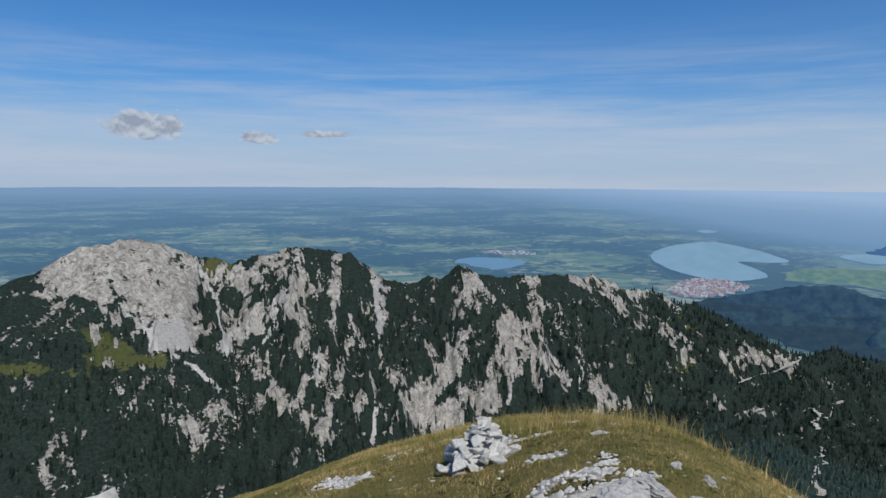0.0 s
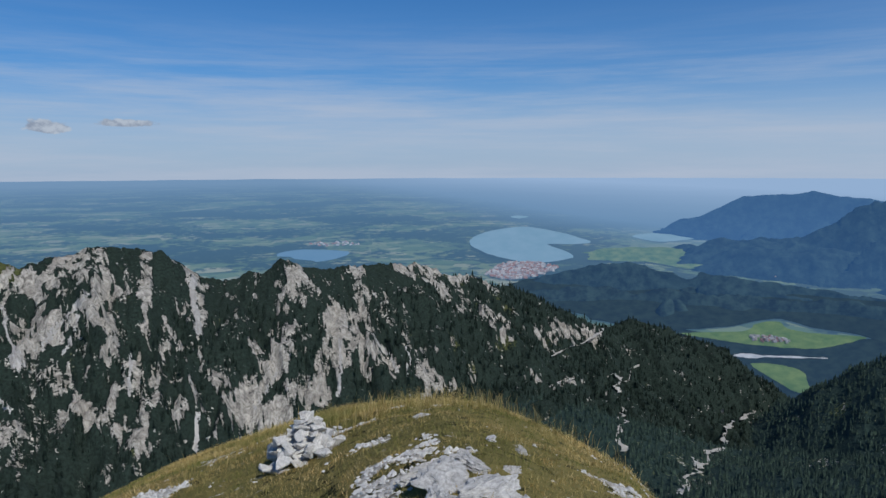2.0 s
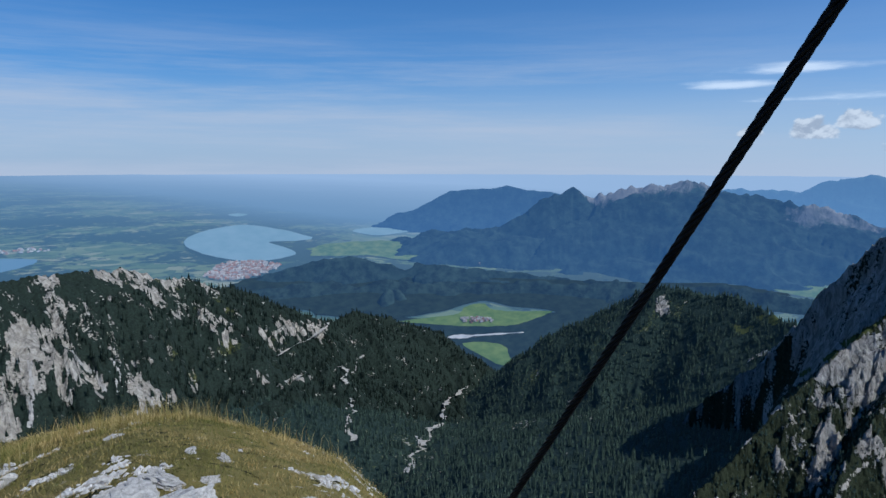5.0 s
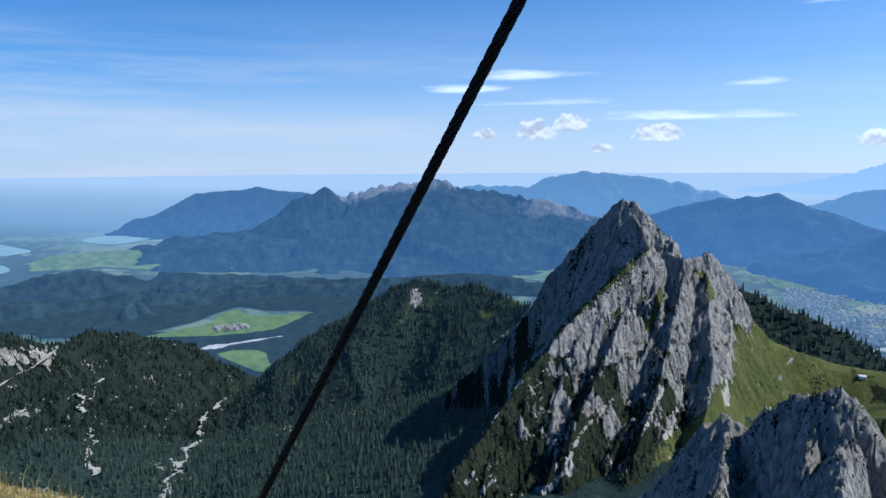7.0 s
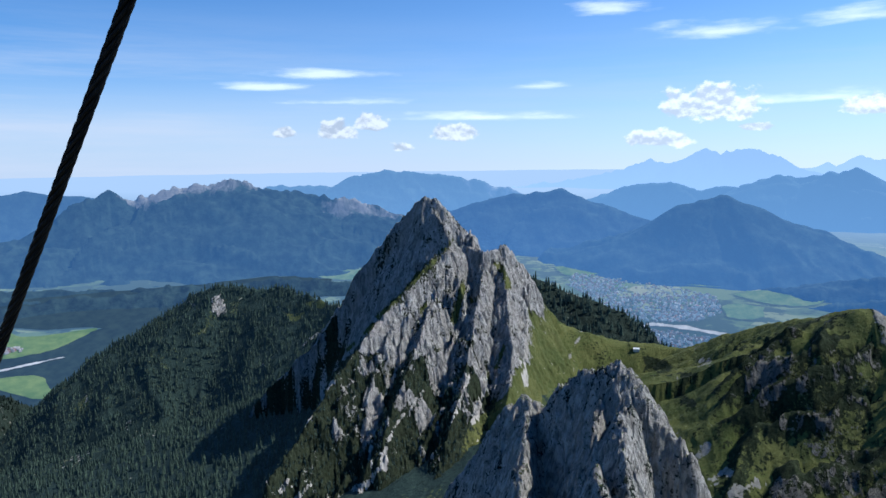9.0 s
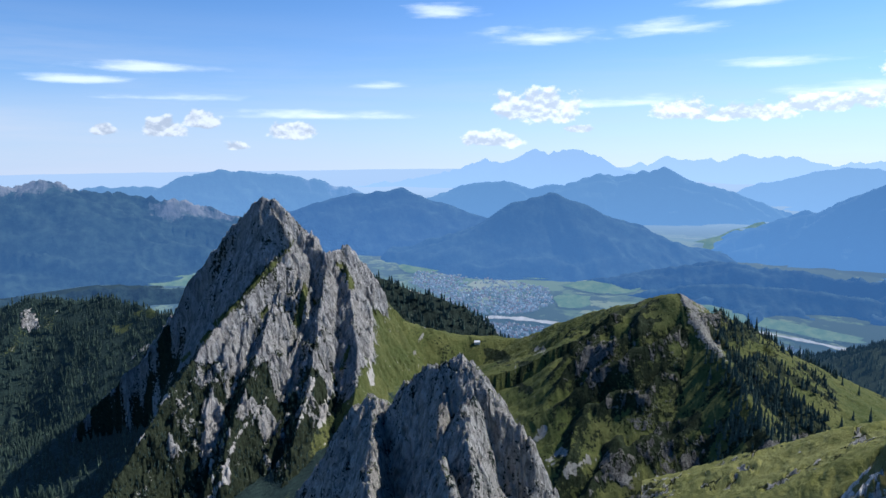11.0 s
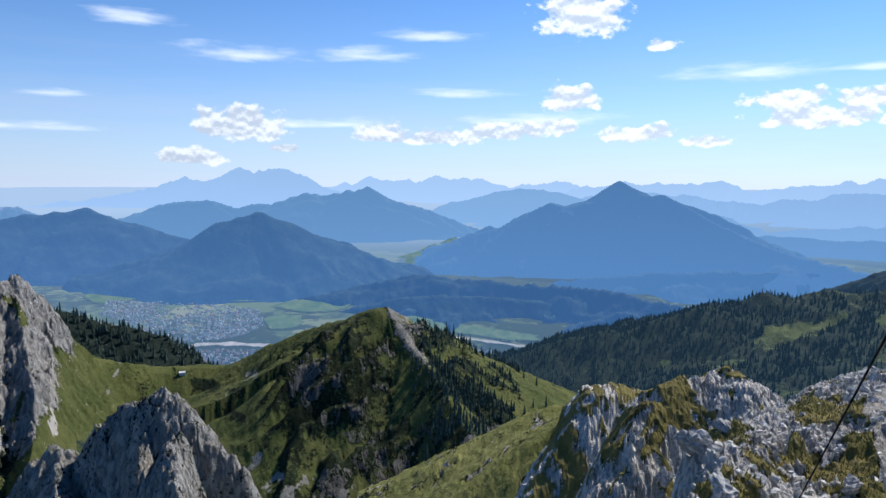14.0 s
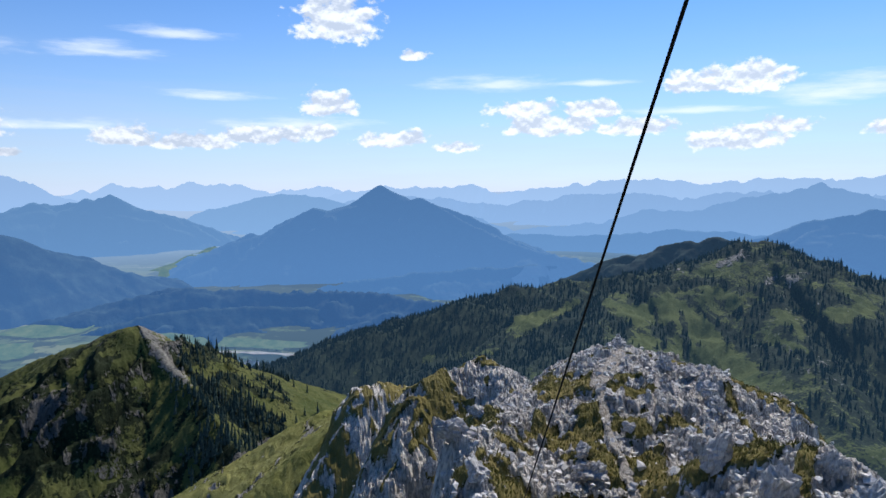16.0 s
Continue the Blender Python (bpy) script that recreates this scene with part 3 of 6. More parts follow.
NORTH = [(line((-60, -10, 1500), (-45, -9, 1400), (-33.1, -7.8, 1330), (-31, -7.2, 1330), (-29.1, -5.9, 1330), (-27.6, -5.2, 1340), (-24.6, -4.9, 1360), (-22.2, -5.4, 1370), (-20.1, -6.3, 1360), (-17.2, -6.8, 1350), (-14.1, -6.0, 1350), (-10, -5.7, 1340), (-7.7, -6.4, 1330), (-4.9, -8.3, 1340), (-2.1, -8.9, 1350), (0.3, -7.9, 1340), (1.9, -7.5, 1330), (3.6, -8.1, 1350), (6.4, -8.2, 1400), (9.5, -7.9, 1450), (12.9, -8.2, 1520), (16.1, -8.9, 1600), (18.7, -9.6, 1680), (21.7, -10.5, 1780), (24.6, -11.8, 1880), (27.4, -12.8, 1950), (28.1, -13, 1980), (30.1, -12.2, 2050), (33.1, -12.8, 2120), (36.8, -14.7, 2200), (38.6, -16.0, 2240), (40.5, -17.6, 2290), (42.4, -19.4, 2330), (43.6, -21.0, 2350)), 0.8, 0.72, 0.25, 900)]
KNOB = [(line((42.5, -20.2, 2280), (43.9, -18.8, 2250), (45.4, -17.3, 2200), (49, -14.4, 2070), (51.1, -12.8, 2000), (53.5, -10.5, 1900), (55.9, -9.6, 1850), (58.2, -10.4, 1800), (61.1, -10.3, 1750), (63, -11, 1650), (67, -12.5, 1450), (71, -14, 1250)), 1.0, 0.85, 0.3, 700)]
PEAK = [(line((52, -30, 1450), (58, -20.7, 1300), (61.5, -16.6, 1200), (65.3, -12.0, 1090), (66.8, -9.8, 1040), (68.3, -7.6, 985), (70.2, -5.3, 925), (72.1, -3.5, 880), (72.7, -3.0, 866), (73.4, -3.05, 862), (74.2, -4.0, 855), (75.3, -6.0, 845), (76.3, -7.2, 835)), 1.3, 2.3, 0.25, 260),
        (line((76.3, -7.2, 835), (77.5, -7.3, 820), (79.1, -7.0, 835), (80.5, -8.4, 845), (81.6, -10.2, 850), (82.2, -11.6, 855)), 1.6, 2.0, 0.3, 120),
        (line((75.0, -6.2, 842), (74.2, -7.6, 815), (72, -9.6, 780), (69.5, -12.0, 745), (67.6, -14.2, 715), (64, -18.6, 655), (60.5, -23, 600), (57, -28, 540)), 1.25, 2.2, 0.3, 120),
        (line((74.6, -8.0, 815), (73.6, -10.6, 775), (72.2, -14.0, 720), (70.4, -18.4, 650), (68.4, -23.4, 585)), 1.35, 1.45, 0.3, 120),
        (line((77.6, -8.3, 810), (77.0, -12.0, 752), (76.2, -16.0, 690), (75.0, -20.6, 622), (73.4, -25.2, 562)), 1.5, 1.45, 0.3, 120),
        (line((79.1, -7.6, 832), (79.5, -11.4, 765), (79.9, -15.4, 705), (79.6, -19.4, 645), (78.0, -24, 575)), 1.8, 1.4, 0.3, 120)]
SPUR = [(line((78, -8.5, 1150), (81.9, -9.9, 1130), (85.7, -11.4, 1120), (89.3, -12.9, 1110), (92, -14.8, 1100), (95, -18, 1100)), 0.8, 0.8, 0.3, 400)]
MEADOW = [(line((78, -15, 860), (82, -13.0, 880), (84.8, -14.0, 880), (89.4, -14.9, 880), (93.4, -15.1, 870), (97.1, -13.7, 835), (100, -12.7, 790), (102.7, -12.0, 745), (104.6, -11.4, 705), (106, -11.0, 670), (107.8, -12.3, 670), (110.1, -14.2, 665), (112.9, -16, 655), (116, -17.8, 640), (119.5, -19.5, 620), (124, -22, 600)), 0.7, 0.84, 0.4, 200, 14.0),
          (line((106, -11.0, 670), (107.6, -12.5, 640), (108.9, -14.4, 610), (110.1, -15.8, 585), (111.4, -17.7, 550), (113.0, -20.4, 505), (114.4, -23.0, 470), (115.6, -27, 430)), 1.0, 0.95, 0.4, 110, 2.5)]
PINNACLE = [(line((70, -33, 255), (75, -26, 245), (78.6, -21.5, 233), (79.8, -20.0, 230), (80.9, -19.3, 227), (82.0, -19.6, 225), (82.9, -20.3, 223), (83.7, -19.1, 221), (84.4, -18.0, 218), (85.6, -17.1, 214), (86.7, -16.7, 211), (87.8, -16.6, 209), (88.6, -16.3, 207), (89.7, -17.0, 205), (90.8, -18.2, 203), (91.1, -20.2, 201)), 3.2, 3.4, 0.35, 40, 5.0),
            (line((81.4, -19.5, 226), (81.2, -21.6, 210), (80.7, -25.5, 190), (80.2, -31, 170)), 3.4, 2.6, 0.3, 40, 2.0),
            (line((86.7, -16.8, 211), (87.4, -18.6, 203), (86.9, -20.9, 195)), 3.6, 2.6, 0.3, 40, 1.5),
            (line((89.8, -19.6, 197), (89.0, -20.4, 187), (89.6, -24, 172), (90.0, -31, 152)), 3.6, 2.6, 0.25, 40, 2.5),
            (line((87.0, -24.2, 174), (87.8, -26.4, 162), (88.3, -30, 150)), 3.4, 2.6, 0.25, 40, 1.5),
            (line((91.5, -20.9, 200), (91.9, -20.3, 199), (92.9, -21.1, 198), (93.7, -21.7, 197), (94.5, -22.6, 195), (94.9, -24.2, 194), (95.6, -30, 192)), 3.2, 3.2, 0.3, 40, 2.0)]
RIGHT = [(line((108, -19, 1500), (113.7, -16.1, 1600), (120.1, -13.8, 1700), (126.7, -12.3, 1800), (132, -10.2, 1900), (135.3, -9.9, 1950), (136.5, -9.0, 1960), (139.1, -9.0, 2000), (140.9, -8.1, 2020), (145.4, -7.8, 2080), (148.9, -7.5, 2120), (152.3, -6.6, 2180), (154.8, -4.7, 2200), (155.8, -4.6, 2210), (157.1, -5.1, 2230), (158.9, -6.3, 2250), (160.6, -7.0, 2265), (162.1, -8.1, 2280), (163.9, -9.3, 2300), (170, -11, 2350), (180, -13, 2400)), 0.5, 0.42, 0.3, 900),
         (line((145.4, -7.9, 2080), (143, -13, 1500), (140, -19, 1000)), 0.35, 0.35, 0.2, 600),
         (line((155, -4.9, 2200), (158, -11, 1700), (162, -18, 1200)), 0.45, 0.45, 0.2, 600)]
BACK = [(line((133, -10.8, 2900), (139.5, -8.6, 2850), (143.2, -7.1, 2800), (146, -6.0, 2800), (149.7, -5.0, 2750), (152.6, -4.5, 2700), (155, -4.8, 2650), (159, -7, 2600)), 0.5, 0.5, 0.25, 900)]
BASIN = line((-60, -34, 800), (-20, -33, 750), (10, -30, 850), (25, -26.5, 1000), (35.5, -24.4, 1050), (37.4, -21.9, 1300), (39.8, -19.7, 1650), (41.2, -18.4, 2050), (43.2, -17.6, 2650), (44, -17.6, 3400))
BOWL = line((92, -27, 430), (98, -28, 470), (110, -29, 520), (125, -30, 700), (150, -29, 900), (175, -29, 1000))


def cells(x, y, seed):
    """Cell noise: distance to the nearest and next seed, a random value of the cell, and the offset from its seed."""
    ix, iy = np.floor(x), np.floor(y)
    f1, f2 = np.full(x.shape, 9.0), np.full(x.shape, 9.0)
    val, ox, oy = np.zeros(x.shape), np.zeros(x.shape), np.zeros(x.shape)
    for i in (-1, 0, 1):
        for j in (-1, 0, 1):
            cx, cy = ix + i, iy + j
            px, py = cx + 0.5 + 0.45 * lattice(cx, cy, seed), cy + 0.5 + 0.45 * lattice(cx, cy, seed + 1)
            d = np.hypot(x - px, y - py)
            near_ = d < f1
            f2 = np.where(near_, f1, np.minimum(f2, d))
            val = np.where(near_, lattice(cx, cy, seed + 2), val)
            ox, oy = np.where(near_, x - px, ox), np.where(near_, y - py, oy)
            f1 = np.where(near_, d, f1)
    return f1, f2, val, ox, oy


def blocky(X, Y, size, seed, n_oct=3, dome=0.5, gain=0.5):
    """Jointed rock: cells of several sizes, each a rounded block at its own height and tilt, with cracks between."""
    total, amp = 0.0, 1.0
    for k in range(n_oct):
        wx, wy = X / size + 0.35 * vnoise(X / size * 1.7, Y / size * 1.7, seed + 31), Y / size + 0.35 * vnoise(X / size * 1.7, Y / size * 1.7, seed + 37)
        f1, f2, val, ox, oy = cells(wx, wy, seed + 11 * k)
        total = total + amp * (0.32 * val + (0.75 - 0.8 * dome) * (ox * np.sin(val * 40) + oy * np.cos(val * 40)) + dome * (1 - smooth(0.1, 0.8, f1)) - 0.3 * smooth(0.14, 0.0, f2 - f1) - 0.25)
        size, amp = size * 0.45, amp * gain
    return total


def raw_height(X, Y, ridges, axis, warp, rib, rib_len, rough, scale, seed, blocks=0.0, calm=None, along=6.0):
    a = radians(axis)
    U, V = X * math.cos(a) - Y * math.sin(a), X * math.sin(a) + Y * math.cos(a)
    wx, wy = fbm(X / (scale * 6), Y / (scale * 6), 4, seed), fbm(X / (scale * 6) + 50, Y / (scale * 6), 4, seed + 40)
    H0, S, Dd = crest_height(X, Y, ridges)
    amt = warp * smooth(0, scale * 4, Dd)
    H, S, Dd = crest_height(X + amt * wx, Y + amt * wy, ridges)
    S2 = U + 0.6 * scale * fbm(X / (scale * 3), Y / (scale * 3), 3, seed + 2)
    ribs = ridged(S2 / rib_len, V / (rib_len * along), 4, seed + 5, 0.58) - 0.35
    if calm:
        p, q = spot(*calm[0]), spot(*calm[1])
        side = ((q[0] - p[0]) * (Y - p[1]) - (q[1] - p[1]) * (X - p[0])) / math.hypot(q[0] - p[0], q[1] - p[1])
        quiet = 1 - 0.8 * smooth(-15, 30, -side)
        ribs = ribs * quiet
        blocks = blocks * quiet
    H = H + rib * ribs * smooth(0, scale * 3, Dd)
    H = H + rough * fbm(X / scale, Y / scale, 6, seed + 7, 0.55) + 0.5 * rough * (ridged(X / (scale * 0.7), Y / (scale * 0.7), 4, seed + 8) - 0.3)
    if calm or blocks:
        H = H + blocks * blocky(X, Y, scale, seed + 60, 4, 0.12)
    return H, S2, Dd, ribs


def lawn_of(X, Y, H):
    """The grass that climbs the foot of the rock peak from the saddle."""
    bearing, rise = np.degrees(np.arctan2(X, Y)), np.degrees(np.arctan2(H, np.hypot(X, Y)))
    n = 0.9 * fbm(X / 40, Y / 40, 5, 211) + 0.6 * fbm(X / 14, Y / 14, 4, 213)
    return smooth(-0.6, 0.6, bearing + n - np.interp(rise, (-26, -21.5, -19.6, -16.7, -12.8, -11.5), (73.5, 76.2, 78.7, 81, 82, 84)))


def ground_height(which, X, Y):
    if which == "north":
        H, S, Dd, ribs = raw_height(X, Y, NORTH, -5, 40, 22, 105, 6, 40, 101, 4.0)
        dome = smooth(-18.5, -21.0, np.degrees(np.arctan2(X, Y)))
        if dome.any():
            even = raw_height(X, Y, NORTH, -5, 20, 7, 80, 2.5, 40, 101, 0.8)[0]
            H = H + dome * (even - H)
        return H, S, Dd, ribs
    if which == "knob":
        return raw_height(X, Y, KNOB, 52, 30, 16, 200, 5, 80, 111)
    if which == "peak":
        H, S, Dd, ribs = raw_height(X, Y, PEAK, 100, 12, 14, 27, 3.4, 14, 121, 7.5, ((75, -6, 842), (60.5, -20, 600)), 2.6)
        lawn = lawn_of(X, Y, H)
        return H - 13.0 * ribs * lawn * smooth(0, 42, Dd) - 6.8 * lawn * blocky(X, Y, 14, 181, 4, 0.12), S, Dd, ribs * (1 - lawn)
    if which == "spur":
        return raw_height(X, Y, SPUR, 86, 30, 18, 160, 5, 60, 131)
    if which == "meadow":
        H, S, Dd, ribs = raw_height(X, Y, MEADOW, -32, 10, 0.0, 38, 1.5, 24, 141, 0.9)
        bearing = np.degrees(np.arctan2(X, Y))
        hill = smooth(95.5, 98.5, bearing) * smooth(115, 112, bearing)
        a = radians(-32)
        U, V = X * math.cos(a) - Y * math.sin(a), X * math.sin(a) + Y * math.cos(a)
        u = U / 37 + 0.5 * fbm(X / 90, Y / 90, 3, 147) + 0.16 * fbm(X / 22, Y / 22, 3, 149)
        part_ = u - np.floor(u)
        saw = np.where(part_ < 0.68, part_ / 0.68, (1 - part_) / 0.32) - 0.5
        deep = 0.55 + 0.55 * smooth(-0.5, 0.6, vnoise(U / 60, V / 110, 153))
        # the last value marks each rib's lee, where meadow_cover paints shade
        return H + 19.0 * hill * deep * saw * smooth(10, 60, Dd) * smooth(330, 200, Dd), S, Dd, deep * smooth(0.34, 0.54, part_ + 0.14 * fbm(X / 14, Y / 14, 3, 157)) * smooth(1.0, 0.94, part_)
    if which == "pinnacle":
        return raw_height(X, Y, PINNACLE, 100, 2.0, 2.0, 8, 0.8, 4.5, 151, 2.2)
    if which == "right":
        return raw_height(X, Y, RIGHT, 150, 70, 22, 240, 8, 90, 161)
    if which == "back":
        return raw_height(X, Y, BACK, 147, 60, 30, 240, 8, 90, 171)
    H = np.full(X.shape, 1e9)
    for pts in (BASIN, BOWL):
        for p, q in zip(pts[:-1], pts[1:]):
            vx, vy = q[0] - p[0], q[1] - p[1]
            t = np.clip(((X - p[0]) * vx + (Y - p[1]) * vy) / (vx * vx + vy * vy), 0, 1)
            d = np.hypot(X - p[0] - t * vx, Y - p[1] - t * vy)
            H = np.minimum(H, p[2] + t * (q[2] - p[2]) - 10 + 0.32 * d * smooth(2100, 1000, np.hypot(X, Y)))
    H = np.minimum(H, -30 - 0.3 * np.hypot(X, Y))
    return H + 8 * fbm(X / 120, Y / 120, 5, 181), X * 0, X * 0 + 500, X * 0


ORDER = ("north", "knob", "peak", "spur", "meadow", "pinnacle", "right", "back")


# what grows or lies on the north ridge: strips by bearing and rise of both ends, and breadth, in degrees
BARE_DOME = [(-13.3, -6.3, -12.4, -9.2, 2.92), (-13.7, -17.3, -11.7, -18.8, 1.92), (-24.9, -5.4, -23.6, -10.6, 6.25), (-13.5, -6.9, -16.6, -10.7, 3.83), (-17.3, -10.9, -15.8, -12.0, 1.67), (-28.5, -6.8, -22.5, -6.6, 3.0), (-26.5, -7.5, -21, -8.5, 3.6), (-23.5, -9.5, -20.5, -11.3, 3.2), (-18.5, -8.6, -14.5, -8.2, 2.6), (-33.1, -8.6, -27.6, -8.7, 0.6)]
BARE_SUMMIT = [(-8.7, -6.6, -9.2, -12.8, 0.58), (-11.9, -11.6, -10.8, -16.2, 1.42), (-10.8, -16.2, -8.2, -17.8, 3.33), (-10.3, -15.1, -10.2, -18.3, 2.29), (-7.8, -13.3, -7.3, -15.5, 2.5), (-5.9, -8.0, -5.4, -13.2, 1.5), (-6.5, -11.4, -5.8, -14.0, 1.92), (-4.9, -9.4, -5.0, -12.4, 0.92), (-10.6, -19.8, -10.3, -20.6, 1.42), (-4.2, -16.7, -3.8, -17.2, 1.17), (-4.5, -19.2, -4.1, -20.1, 1.42)]
BARE_SLAB = [(-1.3, -14.0, -0.9, -14.5, 0.92), (2.2, -8.0, 2.7, -10.3, 2.17), (1.6, -10.2, 1.5, -13.8, 1.08), (2.4, -13.9, -2.2, -19.1, 3.83), (-3.1, -19.4, -3.5, -20.6, 1.25), (5.7, -14.5, 0.8, -19.8, 4.38), (6.0, -12.3, 4.8, -15.8, 2.33), (7.0, -8.7, 8.1, -12.4, 1.42), (6.0, -11.6, 7.8, -12.4, 1.58), (8.0, -14.2, 10.5, -16.6, 0.83), (11.2, -14.3, 13.4, -18.1, 1.5), (12.4, -16.2, 15.3, -18.1, 1.08), (7.6, -8.2, 7.9, -9.2, 0.75), (11.2, -8.0, 18.2, -9.4, 1.42), (14.9, -10.2, 19.7, -13.3, 1.92), (23.5, -13.5, 27.3, -13.7, 1.5), (21.8, -16.8, 22.6, -17.0, 1.08), (24.0, -18.1, 25.5, -17.6, 0.58), (17.2, -17.0, 17.5, -17.7, 0.58)]
RUBBLE_RUNS = [(-5.7, -8.5, -5.5, -12.8, 0.54), (-5.8, -19.0, -6.0, -21.8, 0.38), (-10.4, -14.2, -10.8, -17.4, 0.21), (0.9, -16.4, -1.1, -19.2, 0.29), (6.0, -14.1, 5.6, -18.5, 0.25), (8.7, -13.8, 10.8, -16.8, 0.25), (11.3, -14.8, 11.7, -17.1, 0.17), (-19.6, -7.3, -18.4, -10.1, 0.33), (-18.4, -10.1, -17.7, -13.4, 0.33), (-22.9, -12.3, -21.6, -12.9, 2.33), (-21.4, -10.8, -20.0, -14.0, 0.5), (-17.8, -13.2, -17.6, -13.6, 0.83), (-25.5, -9.9, -23.5, -12.4, 0.33), (-23.5, -12.4, -19.8, -15.4, 0.33), (-19.8, -15.4, -18.5, -16.8, 0.33), (-13.1, -9.4, -16.1, -12.7, 0.29), (-13.4, -10.9, -14.7, -13.6, 0.25)]
PINE_BAND = [(4.6, -13.6, -0.2, -18.6, 0.62)]
ALP = [(-26.8, -13.0, -25.4, -13.6, 2.1), (-25.0, -14.0, -22.6, -14.3, 0.8), (-33.4, -13.6, -28.0, -14.5, 0.9), (-18.6, -7.6, -17.7, -7.4, 1.42), (-27.4, -12.2, -26.2, -12.5, 1.0)]


def strips(rows, bearing, rise, ragged):
    """How far inside the nearest of some strips a place lies."""
    best = np.full(bearing.shape, -9.0)
    for a0, e0, a1, e1, w in rows:
        vx, vy = a1 - a0, e1 - e0
        t = np.clip(((bearing - a0) * vx + (rise - e0) * vy) / (vx * vx + vy * vy + 1e-6), 0, 1)
        d = np.hypot(bearing - a0 - t * vx, rise - e0 - t * vy)
        best = np.maximum(best, (w / 2 - d) / (w / 2 + 0.12))
    return smooth(-0.3, 0.35, best + ragged)


def north_cover(X, Y, H, st, S, Dd, ribs):
    n = fbm(X / 60, Y / 60, 6, 201, 0.62)
    m = fbm(X / 16, Y / 16, 4, 207, 0.6)
    bearing = np.degrees(np.arctan2(X, Y)) + 0.25 * n
    rise = np.degrees(np.arctan2(H, np.hypot(X, Y))) + 0.12 * m
    grainy = fbm(S / 9 + 0.5 * n, Dd / 42, 4, 223, 0.65)
    bare = strips(BARE_DOME + BARE_SUMMIT + BARE_SLAB, bearing, rise, -0.22 + 0.25 * n + 0.25 * m + 0.5 * grainy)
    runs = strips(RUBBLE_RUNS, bearing, rise, 0.2 * m)
    crown = smooth(-31.2, -29.6, bearing) * smooth(-19.4, -20.6, bearing) * smooth(-0.5, 0.4, rise - np.interp(bearing, (-31, -28.9, -25.5, -24.7, -22.0, -20.5), (-8.0, -8.8, -9.7, -10.9, -12.4, -13.0)) + 0.5 * m)
    bare = np.maximum(bare, crown)
    pine = strips(PINE_BAND, bearing, rise, 0.2 * m)
    alp = strips(ALP, bearing, rise, 0.4 * n)
    flecks = smooth(0.5, 0.85, ridged(S / 24 + 0.9 * n, Dd / 160, 4, 217, 0.6)) * smooth(-0.1, 0.3, n) * smooth(16, 12, bearing)
    dots = fbm(X / 5, Y / 14, 4, 229, 0.65)
    clean = np.maximum(smooth(0.0, 0.5, n + 0.3 * grainy), crown)
    rock = -0.3 + 0.25 * n + 0.3 * m + 0.45 * flecks + 0.2 * grainy + 0.3 * dots + (0.95 + 0.45 * clean) * bare - 1.2 * pine - 0.5 * alp
    shoulder = smooth(9, 11, bearing) * smooth(26, 20, bearing)
    grass = -0.3 + 0.4 * n + 1.0 * alp + 0.5 * shoulder * smooth(0.15, 0.5, bare + 0.3 * n) + 0.25 * smooth(-14, -18, bearing) * bare
    return rock, grass, 0.95 * runs


PEAK_LEDGES = [(75.0, -6.8, 72.1, -9.4, 0.3), (72.1, -9.4, 70.1, -11.6, 0.3), (70.1, -11.6, 68.5, -12.9, 0.4), (68.0, -13.6, 67.3, -14.3, 0.3), (77.2, -11.5, 76.3, -11.9, 0.3), (75.6, -10.6, 74.9, -13.2, 0.55), (78.6, -8.6, 79.6, -10.4, 0.5), (72.6, -12.0, 71.9, -12.8, 0.3), (79.4, -15.6, 78.6, -17.2, 0.5), (66.0, -15.4, 66.5, -15.0, 0.3)]
PEAK_RUNS = [(64.5, -18.0, 63.2, -19.8, 0.3), (63.2, -19.8, 61.8, -21.5, 0.5), (69.9, -17.4, 68.5, -20.1, 0.5), (68.5, -20.1, 67.1, -21.7, 0.35), (70.7, -20.8, 69.1, -23.0, 0.35), (69.1, -23.0, 68.4, -25.0, 0.4), (68.4, -25.0, 66.7, -26.3, 0.7), (66.7, -26.3, 64.7, -27.2, 0.7), (67.7, -23.2, 67.5, -24.9, 0.25), (60.0, -22.4, 59.7, -23.3, 0.25),
             (62.2, -25.7, 61.1, -26.7, 0.3), (60.5, -25.2, 60.0, -25.9, 0.3), (81.2, -13.2, 81.2, -15.0, 0.3), (81.2, -15.0, 81.0, -18.6, 0.4), (77.6, -18.2, 76.4, -21.7, 0.4), (76.0, -18.0, 74.6, -21.6, 0.3), (72.2, -19.0, 71.0, -21.0, 0.3), (68.5, -25.2, 68.9, -27.0, 0.3)]


